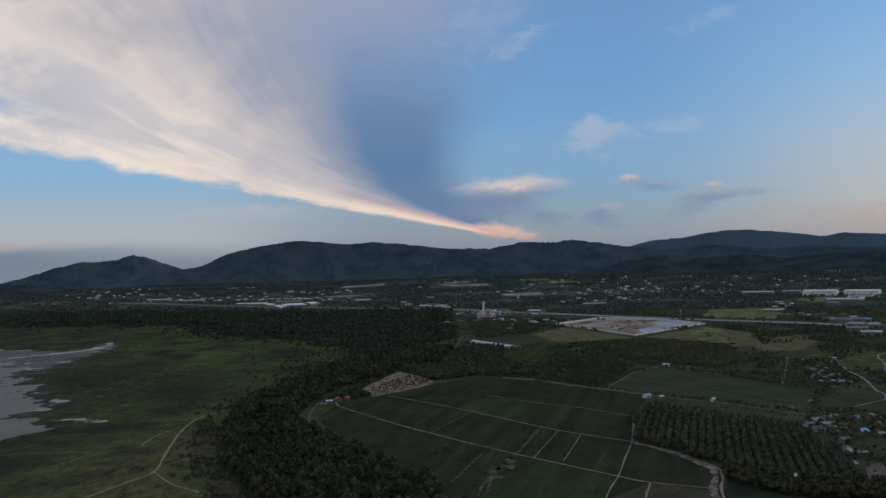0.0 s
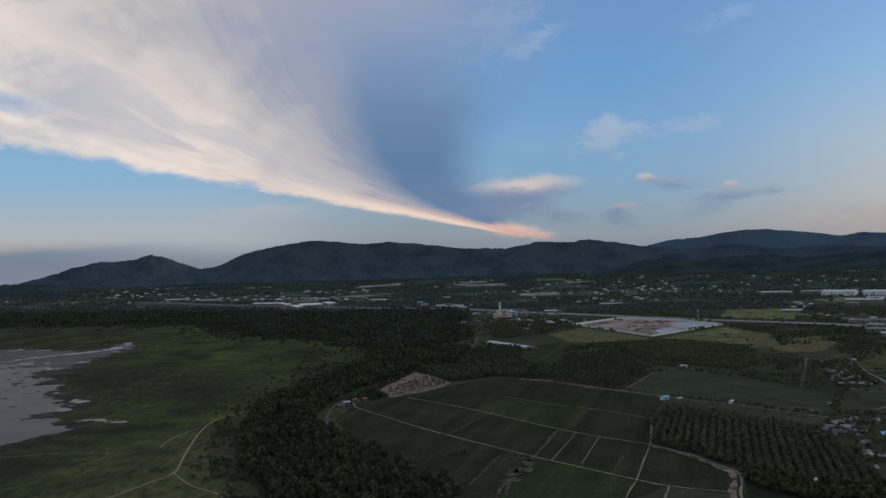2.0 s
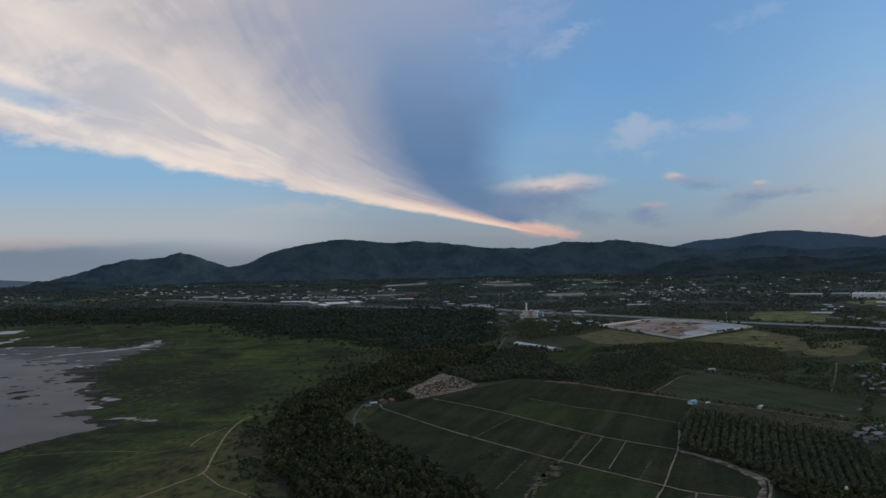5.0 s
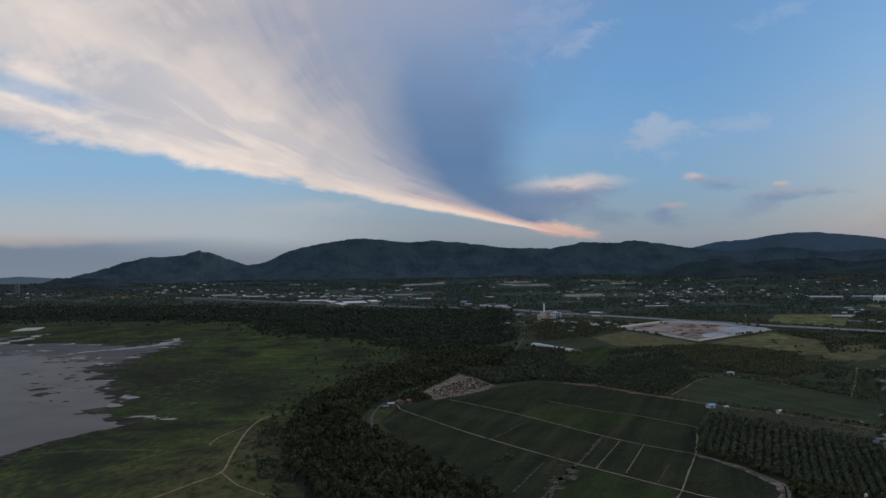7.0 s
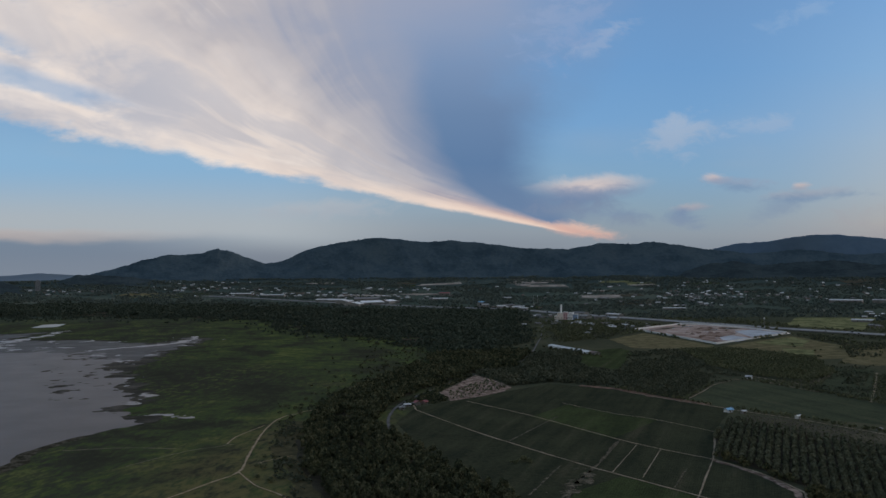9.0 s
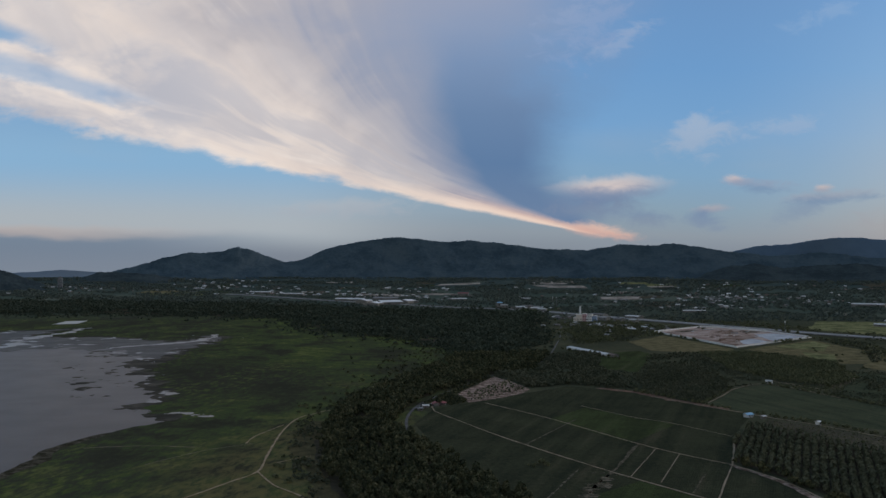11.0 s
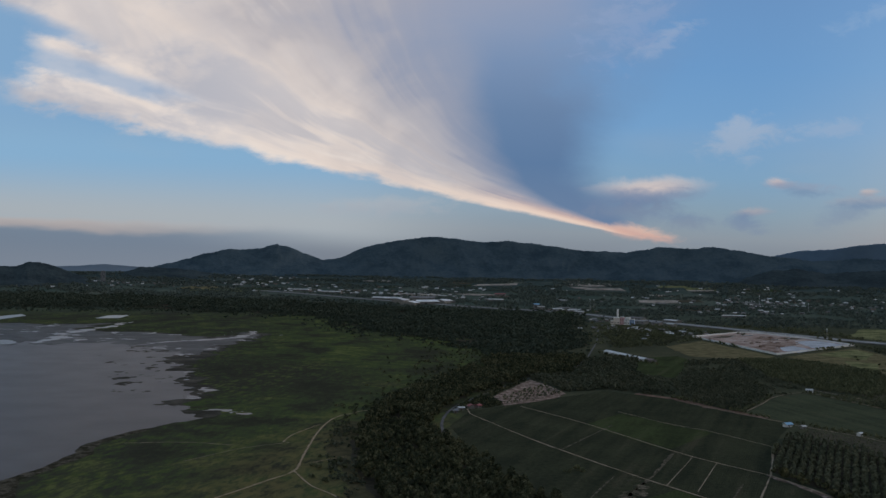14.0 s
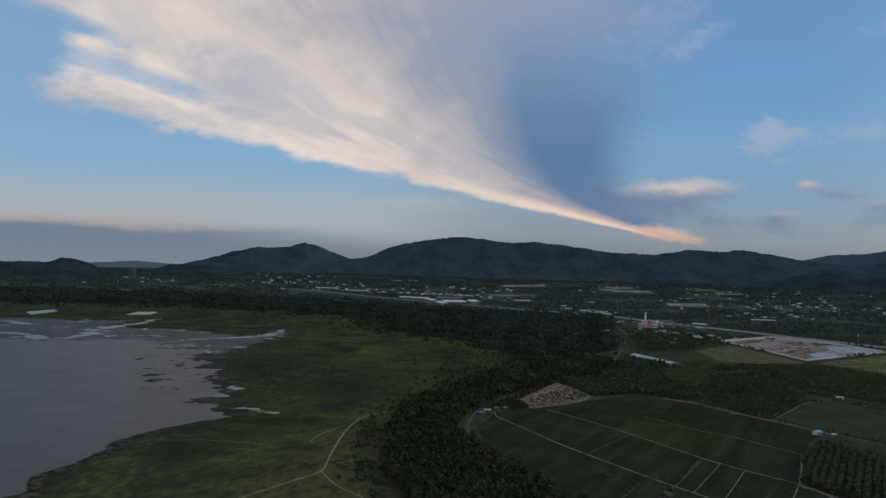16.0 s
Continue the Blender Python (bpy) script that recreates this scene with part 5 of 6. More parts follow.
low_spots = np.concatenate([scatter(p, 3.4, 160 + k, 0.5) for k, p in enumerate(rough_land)])
low_cover = np.array([noise.noise(Vector((x / 22, y / 34, 6.0))) + 0.6 * noise.noise(Vector((x / 7, y / 9, 2.0))) for x, y in low_spots])
for land in PLANTED + [[(65, 1189), (95, 1422), (152, 1466), (165, 1396), (120, 1172)], [(-87, 947), (-57, 1105), (-13, 995), (-51, 913), (-70, 893)]]:
    low_cover[inside(land, low_spots[:, 0], low_spots[:, 1])] = -9
crowd("barn_trees", line_spots([(34, 1470), (62, 1412), (92, 1340), (110, 1320)], 4.0, 3.0, 8), (1.2, 2.8), (3.0, 6.5), 22, LEAF, 38, "row of bushes before the long farm building", "trees", 0.5)
LANES = ([(432, 1015), (424, 989), (406, 908), (384, 838), (362, 771)], [(418, 954), (456, 970), (520, 980)], [(560, 1160), (518, 1119), (484, 1030), (456, 970)], [(412, 1127), (364, 1001), (320, 892)], [(345, 1087), (368, 1141)], [(324, 1154), (369, 1265)])


def off_lanes(spots, room):
    """The spots that keep clear of the lanes and tracks on the right-hand rise."""
    for lane in LANES:
        spots = spots[np.abs(edge_gap(lane, spots[:, 0], spots[:, 1], False)) > room]
    return spots


low_kept = low_spots[(low_cover > 0.1) & ~inside(GREEN_MEADOW, low_spots[:, 0], low_spots[:, 1])]
crowd("low_scrub", off_lanes(low_kept, 5.0), (0.6, 1.7), (0.9, 3.6), 14, LEAF_PLANT, 37, "low brownish scrub over the rough land", "scrub", 0.55)


rough_plots = np.concatenate([scatter(ragged([(300, 1008), (352, 982), (378, 1010), (322, 900), (284, 938)], 8.0, 6.0, 12), 3.0, 171, 0.5), scatter([(360, 1239), (389, 1189), (440, 1205), (366, 1015), (306, 1088)], 4.2, 172, 0.5)])
rough_cover = np.array([noise.noise(Vector((x / 18, y / 26, 12.0))) + 0.6 * noise.noise(Vector((x / 6, y / 8, 5.0))) for x, y in rough_plots])
crowd("plot_scrub", off_lanes(rough_plots[rough_cover > -0.05], 3.5), (0.5, 1.5), (0.8, 3.4), 13, LEAF_PLANT, 173, "reddish-brown scrub growing over the upper plots", "scrub", 0.55)
crowd("hedge", np.concatenate([line_spots([(185, 846), (226, 797), (254, 755), (281, 719)], 3.2, 1.6, 1), line_spots([(96, 985), (150, 900), (170, 868)], 3.5, 2.2, 2), line_spots([(245, 1062), (290, 968), (335, 855)], 4.5, 2.0, 3),
                               line_spots([(205, 1030), (152, 905)], 6, 2.0, 4), line_spots([(340, 850), (300, 760), (285, 722)], 4, 3, 5)]),
      (1.0, 2.2), (2.2, 4.5), 40, LEAF_SHRUB, 20, "uneven hedge of shrubs along the lanes", "hedge", 0.4)
hamlet_trees = [scatter(p, 8.5, 30 + k, 0.5) for k, p in enumerate([[(236, 560), (300, 640), (330, 700), (300, 735), (262, 690), (250, 640)], [(350, 870), (380, 1000), (470, 1090), (520, 1000), (440, 880)],
                                                                     [(60, 1560), (60, 2150), (230, 2080), (190, 1800), (120, 1620)], [(220, 470), (300, 560), (360, 560), (330, 440)]])]
garden_spots = np.concatenate(hamlet_trees)
crowd("village_trees", off_lanes(garden_spots[~inside(GREEN_MEADOW, garden_spots[:, 0], garden_spots[:, 1])], 8.0), (1.3, 3.0), (3, 7.5), 34, LEAF_SHRUB, 21, "garden trees among the village houses", "trees", 0.42)
town_rng = random.Random(12)
clusters = [(560, 3050, 130, 200, 46), (440, 2780, 90, 130, 14), (700, 3100, 160, 200, 22), (-820, 3260, 260, 110, 46), (-1150, 3480, 260, 120, 30), (-430, 3150, 160, 100, 24), (-20, 2700, 70, 40, 14), (110, 2060, 60, 60, 18),
            (200, 1950, 50, 60, 7), (60, 2330, 50, 50, 8), (850, 2900, 200, 200, 16), (250, 3000, 200, 250, 18), (-1700, 3250, 260, 160, 16), (1080, 2430, 60, 40, 10), (740, 1960, 60, 60, 7), (620, 3600, 300, 200, 22), (-500, 3550, 300, 150, 22),
            (-1350, 3800, 260, 130, 16), (1200, 3300, 250, 250, 12)]
town_at = np.array([(town_rng.gauss(cx, sx * 0.6), town_rng.gauss(cy, sy * 0.6)) for cx, cy, sx, sy, count in clusters for _ in range(int(count * 1.35))])
rng = np.random.default_rng(77)
bearing, reach = np.radians(rng.uniform(-39, 33, 70000)), np.sqrt(rng.uniform(1450 ** 2, 4330 ** 2, 70000))
field_trees = np.stack([reach * np.sin(bearing), reach * np.cos(bearing)], 1)
cover = np.array([noise.noise(Vector((x / 260, y / 150, 4.0))) + 0.8 * noise.noise(Vector((x / 90, y / 45, 9.0))) for x, y in field_trees])
bare_land = [[(225, 1886), (312, 1534), (494, 1768), (446, 1930), (376, 2055), (344, 2073)], [(543, 1984), (643, 2245), (814, 2212), (648, 1839)], [(151, 1642), (230, 1793), (303, 1512), (267, 1421), (170, 1470)],
             [(320, 1505), (477, 1707), (498, 1519), (432, 1298), (392, 1294), (351, 1411)], FAR_WOOD,
             [(-2300, 900), (-122, 1200), (-122, 1344), (-230, 1662), (-334, 1731), (-504, 1991), (-626, 2231), (-831, 2335), (-1173, 2458), (-1900, 2250), (-2600, 2100)],
             [(-60, 3560), (200, 3500), (200, 3780), (-60, 3800)], [(180, 2980), (350, 2990), (345, 3200), (190, 3190)], [(-440, 3620), (-230, 3700), (-240, 3950), (-420, 3850)], [(920, 2260), (960, 2370), (1100, 2290), (1060, 2180)], [(-500, 3160), (-240, 3200), (-240, 3320), (-480, 3300)],
             [(-1100, 3230), (-700, 3000), (-422, 2870), (-43, 2690), (285, 2280), (635, 1780), (945, 1300), (850, 1180), (460, 1800), (240, 2130), (60, 2370), (-70, 2560), (-450, 2750), (-700, 2860), (-1100, 3090)]]
good = cover > -0.16
for land in bare_land:
    good &= ~inside(land, field_trees[:, 0], field_trees[:, 1])
gap = np.min(np.hypot(field_trees[:, None, 0] - town_at[None, :, 0], (field_trees[:, None, 1] - town_at[None, :, 1] + 8) * 0.6), axis=1)
good &= gap > 11.0
good &= ~((np.abs(field_trees[:, 0] - 200) < 190) & (field_trees[:, 1] < 1640))
scrub_land = [[(330, 1000), (372, 1100), (450, 1130), (530, 1320), (700, 1480), (640, 1200), (560, 1010), (470, 1090), (380, 1010)], [(440, 1300), (500, 1520), (480, 1710), (620, 1700), (700, 1500), (540, 1330)],
              [(120, 1170), (160, 1395), (230, 1420), (235, 1200), (215, 1210), (160, 1256)], [(55, 1600), (62, 2130), (230, 2060), (215, 1890), (150, 1650)]]
scrub_spots = np.concatenate([scatter(p, 7.2, 60 + k, 0.5) for k, p in enumerate(scrub_land)])
scrub_spots = scrub_spots[np.array([noise.noise(Vector((x / 60, y / 90, 1.0))) for x, y in scrub_spots]) > -0.12]
scrub_spots = scrub_spots[~inside(GREEN_MEADOW, scrub_spots[:, 0], scrub_spots[:, 1])]
for hx, hy in ((652, 1476), (640, 1400), (735, 1690)):
    scrub_spots = scrub_spots[np.hypot(scrub_spots[:, 0] - hx, scrub_spots[:, 1] - hy) > 24]
crowd("scrub", off_lanes(scrub_spots, 7.0), (0.9, 2.8), (2, 7), 16, LEAF_PLANT, 24, "loose scrub and small trees over the farmland", "trees", 0.5)
# trees past 2250 m take the haze-tinted leaves, nearer ones the green
near_part = np.hypot(field_trees[:, 0], field_trees[:, 1]) < 2250
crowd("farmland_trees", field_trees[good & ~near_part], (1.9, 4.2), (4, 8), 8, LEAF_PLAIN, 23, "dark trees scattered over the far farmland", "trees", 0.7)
crowd("farmland_trees", field_trees[good & near_part], (1.4, 3.4), (3, 7), 16, LEAF_SHRUB, 63, "green trees scattered over the farmland", "trees", 0.5)
crowd("young_orchard", scatter([(191, 815), (222, 784), (277, 708), (251, 663), (227, 699), (204, 739), (180, 790)], 4.2, 64, 0.25), (0.4, 0.8), (0.8, 2.0), 10, LEAF_SHRUB, 65, "rows of young trees on the ploughed strip", "plantation", 0.6)
edge_rng = random.Random(14)
near_bushes = [tree_kind("bush", 2.6, 1.7, 1.3, 60, LEAF_SHRUB, 80 + k, "low dark bush standing in the grass", "bushes on the lake bed", 0.34) for k in range(2)]
bush_rng = random.Random(9)
set_trees(near_bushes, [(bush_rng.uniform(-215, -135), bush_rng.uniform(1080, 1420)) for _ in range(60)] + [(-205 + bush_rng.uniform(-14, 14), bush_rng.uniform(800, 1050)) for _ in range(22)]
          + [(x, y) for x, y in ((416, 1470), (419, 1474), (404, 1314), (408, 1317), (401, 1225), (405, 1228), (408, 1223), (425, 1511), (426, 1403), (440, 1420), (-6, 614), (-2, 618), (-10, 611), (2, 612), (-7, 607), (234, 713), (205, 770), (228, 735))]
          + [(-150 - 45 * f + edge_rng.uniform(-14, 10), 530 + 250 * f + edge_rng.uniform(-10, 10)) for f in [edge_rng.random() for _ in range(18)]]
          + [(bush_rng.uniform(-520, -250), bush_rng.uniform(1700, 1960)) for _ in range(16)], 31, (0.5, 1.5))
sapling = tree_kind("sapling", 3.0, 1.0, 1.2, 40, LEAF_SHRUB, 90, "young dark sapling planted in the sandy clearing", "saplings of the clearing", 0.36)
rows_in = np.array([(-87 + i * 4.4 + j * 1.7, 898 + j * 5.8 + i * -0.5) for i in range(20) for j in range(36)])
rows_in = rows_in[inside([(-84, 949), (-71, 1015), (-57, 1098), (-38, 1062), (-18, 995), (-25, 962), (-52, 918), (-69, 898)], rows_in[:, 0], rows_in[:, 1])]
rows_in = rows_in + np.random.default_rng(3).normal(0, 1.3, rows_in.shape)
set_trees([sapling], rows_in, 32, (0.4, 1.4))


# ---- buildings ----
def box(bm, x0, y0, z0, x1, y1, z1):
    v = [bm.verts.new(p) for p in ((x0, y0, z0), (x1, y0, z0), (x1, y1, z0), (x0, y1, z0), (x0, y0, z1), (x1, y0, z1), (x1, y1, z1), (x0, y1, z1))]
    for f in ((3, 2, 1, 0), (4, 5, 6, 7), (0, 1, 5, 4), (1, 2, 6, 5), (2, 3, 7, 6), (3, 0, 4, 7)):
        bm.faces.new([v[i] for i in f])


def box_mesh(*size):
    bm = bmesh.new()
    box(bm, *size)
    return bm


def gable_walls(w, d, h, rise):
    """Walls of a house with gable ends, ridge along x."""
    bm = bmesh.new()
    v = [bm.verts.new(p) for p in ((-w, -d, 0), (w, -d, 0), (w, d, 0), (-w, d, 0), (-w, -d, h), (w, -d, h), (w, d, h), (-w, d, h), (-w, 0, h + rise), (w, 0, h + rise))]
    for f in ((0, 1, 5, 4), (2, 3, 7, 6), (1, 2, 6, 9, 5), (3, 0, 4, 8, 7), (3, 2, 1, 0)):
        bm.faces.new([v[i] for i in f])
    return bm


def gable_roof(w, d, h, rise, eave=0.9, thick=0.16):
    """A folded roof of two slopes with eaves and thickness, in one piece."""
    bm = bmesh.new()
    slope = rise / d
    out = d + eave
    outline = [(-out, h - slope * eave), (0.0, h + rise), (out, h - slope * eave), (out, h - slope * eave + thick), (0.0, h + rise + thick * 1.2), (-out, h - slope * eave + thick)]
    ends = [[bm.verts.new((x, y, z)) for y, z in outline] for x in (-w - eave, w + eave)]
    for k in range(6):
        bm.faces.new((ends[0][k], ends[0][(k + 1) % 6], ends[1][(k + 1) % 6], ends[1][k]))
    for ring in ends:
        bm.faces.new((ring[0], ring[1], ring[4], ring[5]))
        bm.faces.new((ring[1], ring[2], ring[3], ring[4]))
    bmesh.ops.recalc_face_normals(bm, faces=bm.faces)
    return bm


def house(name, w, d, h, rise, wall, roof, label, category, group, windows=2, rot=0.0, at=(0, 0)):
    """A gabled building: walls, roof, a door and windows that stand in the long sides."""
    base = tagged(new(name), label, category, group)
    part("wall", gable_walls(w, d, h, rise), wall, base)
    part("roof", gable_roof(w, d, h, rise), roof, base)
    part("door", box_mesh(-0.5 - w * 0.1, -d - 0.06, 0, 0.5 - w * 0.1, -d + 0.05, min(2.1, h * 0.8)), DOOR, base)
    for k in range(windows):
        x = -w + 2 * w * (k + 0.5) / windows + (w * 0.12 if windows > 1 else w * 0.5)
        x = min(x, w - 0.8)
        size = 0.55 if h < 5 else 1.4
        part("window", box_mesh(x - size, -d - 0.05, h * 0.4, x + size, -d + 0.05, h * 0.75), GLASS, base)
    base.matrix_basis = Matrix.LocRotScale(lie(*at), Euler((0, 0, radians(rot))), None)
    return base


def again(ob, x, y, rot, size=1.0):
    m = Matrix.LocRotScale(lie(x, y), Euler((0, 0, radians(rot))), [size] * 3)
    thing = copy_thing(ob, m)
    thing.matrix_basis = m
    return thing


# the roadside house with the red roof and its neighbours
house("house", 3.6, 2.6, 2.6, 1.2, WALL, ROOF_RED, "small roadside house with a dull red metal roof", "house", "roadside houses", 2, 110, (-100, 868))
house("house", 2.3, 2.0, 2.4, 0.9, WALL, ROOF_RED, "small annex with a faded red roof", "house", "roadside houses", 1, 58, (-94, 874))
house("shed", 2.6, 2.0, 2.4, 0.7, WALL, ROOF_WHITE, "small white-roofed shed at the roadside", "shed", "roadside houses", 1, 20, (-108, 856))
house("shed", 2.2, 1.7, 2.3, 0.6, WALL, ROOF_GREY, "small grey shed at the roadside", "shed", "roadside houses", 1, 20, (-111, 838))
house("house", 2.4, 1.9, 2.4, 0.8, WALL_WHITE, ROOF_WHITE, "small white house among the trees", "house", "", 2, 15, (-14, 1087))
house("house", 3.2, 2.4, 2.6, 1.1, WALL_WHITE, ROOF_BLUE, "farm house with a pale blue metal roof beside the lane", "house", "", 2, 35, (177, 829))
house("shed", 1.8, 1.5, 2.3, 0.5, WALL, ROOF_WHITE, "little pale farm shed beside the lane", "shed", "farm sheds", 1, 35, (188, 822))
house("shed", 1.6, 1.6, 2.6, 0.5, WALL_WHITE, ROOF_WHITE, "white pump house beside the hedged lane", "shed", "farm sheds", 1, 40, (226, 795))
house("house", 3.2, 2.4, 2.6, 0.9, WALL_WHITE, ROOF_WHITE, "white farm building at the edge of the plantation", "house", "", 3, -25, (253, 1073))


def water_tower(x, y):
    """A white tank on a slim braced stand."""
    base = tagged(new("water_tower"), "small white water tower standing in the tree belt", "tower")
    for sx in (-1, 1):
        for sy in (-1, 1):
            part("leg", box_mesh(sx * 0.6 - 0.12, sy * 0.6 - 0.12, 0, sx * 0.6 + 0.12, sy * 0.6 + 0.12, 5.2), WALL_WHITE, base)
    part("deck", box_mesh(-0.9, -0.9, 5.2, 0.9, 0.9, 5.45), WALL_WHITE, base)
    part("brace", box_mesh(-0.7, -0.72, 2.5, 0.7, -0.55, 2.75), WALL_WHITE, base)
    bm = bmesh.new()
    bmesh.ops.create_cone(bm, cap_ends=True, segments=16, radius1=0.85, radius2=0.85, depth=2.0, matrix=Matrix.Translation((0, 0, 6.45)))
    bmesh.ops.create_cone(bm, cap_ends=True, segments=16, radius1=0.9, radius2=0.2, depth=0.5, matrix=Matrix.Translation((0, 0, 7.7)))
    part("tank", bm, WALL_WHITE, base)
    base.matrix_basis = pose(*lie(x, y))


water_tower(180.5, 488)

# village houses
village = [house("house", w, d, 2.9, r, WALL, m, label, "house", "village houses", 2) for w, d, r, m, label in (
    (4.4, 3.2, 1.4, ROOF_GREY, "village house with a weathered grey metal roof"), (3.6, 2.9, 1.2, ROOF_PALE, "village house with a pale metal roof"),
    (3.8, 3.0, 1.3, ROOF_RUST, "village house with a rusted brown roof"), (4.0, 3.3, 1.3, ROOF_BLUE, "village house with a blue metal roof"))]
first = [(266, 676, 30), (266, 660, 20), (255, 642, -20), (277, 629, 15)]
for ob, (x, y, r) in zip(village, first):
    ob.matrix_basis = Matrix.LocRotScale(lie(x, y), Euler((0, 0, radians(r))), None)
for k, x, y, r in [(0, 252, 655, 100), (0, 258, 668, 10), (1, 274, 670, 40), (0, 282, 693, -15), (1, 288, 698, 0), (0, 266, 648, 70), (2, 273, 645, 20), (0, 265, 634, 80), (0, 249, 638, 20), (1, 262, 666, 60), (0, 271, 682, 50),
                  ]:
    again(village[k], x, y, r, random.uniform(0.5, 0.8))
for k, x, y, r in [(0, 258, 650, 45), (2, 279, 660, -10), (0, 277, 676, 15), (3, 301, 692, 10), (0, 298, 684, 70), (1, 250, 565, -25), (0, 243, 570, 60), (1, 229, 533, 30), (0, 233, 541, -10), (2, 253, 602, 70), (0, 258, 609, 10),
                   (2, 246, 578, 60), (0, 244, 587, 10), (1, 304, 658, 80), (0, 310, 652, 20), (2, 313, 693, 45), (0, 322, 668, 0), (0, 283, 705, 30), (2, 293, 640, 60), (0, 287, 622, 35), (2, 330, 690, 10)]:
    again(village[k], x, y, r, random.uniform(0.5, 0.8))
for k, x, y, r in [(1, 449, 1085, 10), (0, 423, 1087, -20), (1, 414, 1083, 15), (1, 390, 967, -30), (0, 384, 979, 10), (0, 373, 917, -25), (0, 388, 932, 15), (0, 372, 937, -30), (2, 387, 1000, 60), (0, 380, 925, 40), (0, 366, 928, 5),
                   (2, 396, 945, -35), (0, 378, 950, 60), (1, 359, 893, -32), (1, 366, 889, -30), (1, 373, 884, -30), (1, 379, 880, -30), (0, 440, 1060, 15), (2, 400, 985, 60), (1, 404, 1010, 20), (0, 430, 1040, 40), (0, 300, 775, 40), (1, 272, 742, 30)]:
    again(village[k], x, y, r, random.uniform(0.6, 0.95) if y > 860 else 0.5)

# small houses scattered between the long farm building and the highway
lane_rng = random.Random(52)
for x, y in scatter([(75, 1640), (66, 2120), (215, 2090), (330, 2120), (222, 1900), (160, 1660)], 52.0, 53, 0.45):
    if lane_rng.random() < 0.75:
        again(village[lane_rng.choice((0, 1, 1, 2))], x, y, lane_rng.uniform(-60, 60), lane_rng.uniform(0.7, 1.25))

# the long poultry house and the buildings behind it
house("poultry_house", 66, 5.5, 3.0, 1.6, WALL_WHITE, ROOF_WHITE, "long low farm building with a pale metal roof", "barn", "", 12, -66.5, (72, 1432))
house("barn", 12, 5.0, 3.0, 1.4, WALL, ROOF_RUST, "short dark barn beside the long farm building", "barn", "", 3, -62, (102, 1372))


def factory():
    """Cream works with a tall tower, a pink block and a blue and white hall."""
    base = tagged(new("factory"), "cream and pink factory with tall white tower and blue hall", "factory")
    for x0, x1, y0, y1, h, m in ((-18, -3, -10, 12, 15, WALL_CREAM), (-3, 6, -12, 8, 17, WALL_PINK), (6, 10, -10, 10, 11, WALL_WHITE), (10, 19, -11, 12, 16, WALL_WHITE), (-25, -18, -8, 8, 8, WALL_CREAM), (19, 30, -8, 10, 12, WALL_BLUE)):
        block = part("wall", box_mesh(x0, y0, 0, x1, y1, h), m, base)
        part("roof", box_mesh(x0 - 0.4, y0 - 0.4, h + 0.01, x1 + 0.4, y1 + 0.4, h + 0.9), ROOF_WHITE, base)
        count = max(2, int((x1 - x0) / 7))
        for k in range(count):
            for level in range(max(1, int(h / 8))):
                x = x0 + (x1 - x0) * (k + 0.5) / count
                part("window", box_mesh(x - 1.0, y0 - 0.12, 3 + level * 7, x + 1.0, y0 + 0.1, 5 + level * 7), GLASS, base)
    bm = bmesh.new()
    bmesh.ops.create_cone(bm, cap_ends=True, segments=20, radius1=2.5, radius2=2.1, depth=35, matrix=Matrix.Translation((-10, 2, 17.5)))
    bmesh.ops.create_cone(bm, cap_ends=True, segments=20, radius1=2.6, radius2=2.6, depth=1.2, matrix=Matrix.Translation((-10, 2, 35)))
    part("tower", bm, WALL_WHITE, base, "tall white round tower")
    base.matrix_basis = Matrix.LocRotScale(lie(104, 2240), Euler((0, 0, radians(-10))), None)


factory()

# warehouses on the plain
def warehouse(w, d, h, rise, x, y, rot, roof, label):
    house("warehouse", w, d, h, rise, WALL_WHITE if w > 43 else WALL, roof, label, "warehouse", "warehouses on the plain", 2, rot, (x, y))


warehouse(44, 20, 13, 3.0, 1052, 2604, -35, ROOF_BRIGHT, "long white warehouse with a pale roof")
warehouse(44, 20, 13, 3.0, 1140, 2540, -35, ROOF_BRIGHT, "long white warehouse with a pale roof")
warehouse(43, 14, 6, 2.5, 1012, 2352, -30, ROOF_WHITE, "long pale hall standing before the white warehouses")
warehouse(43, 14, 8, 2.5, 922, 2735, -28, ROOF_WHITE, "long pale shed behind the meadow")
warehouse(30, 9, 5, 2.0, 1090, 2440, -35, ROOF_WHITE, "low pale hall before the white warehouses")
warehouse(14, 8, 6, 2.0, 935, 2245, -30, ROOF_PALE, "low pale-roofed hall before the warehouses")
warehouse(24, 12, 9, 2.5, 1008, 2700, -30, ROOF_PALE, "cream shed beside the white halls")
warehouse(26, 24, 8, 4.5, -500, 2770, 80, ROOF_BRIGHT, "white factory hall at the edge of the wood")
warehouse(36, 26, 8, 5.0, -462, 2835, 32, ROOF_BRIGHT, "white factory hall beside the wood")
warehouse(24, 20, 8, 4.0, -415, 2888, 65, ROOF_BRIGHT, "pale factory hall beside the wood")
warehouse(22, 20, 9, 4.5, -545, 2855, 78, ROOF_WHITE, "grey factory hall beside the wood")
warehouse(28, 12, 7, 3.0, -588, 2950, 5, ROOF_WHITE, "low pale factory hall beside the highway")
warehouse(14, 9, 6, 2.0, -545, 2925, 60, ROOF_WHITE, "small pale shed among the factory halls")
warehouse(12, 8, 6, 2.0, -392, 2900, 35, ROOF_GREY, "small grey shed among the factory halls")
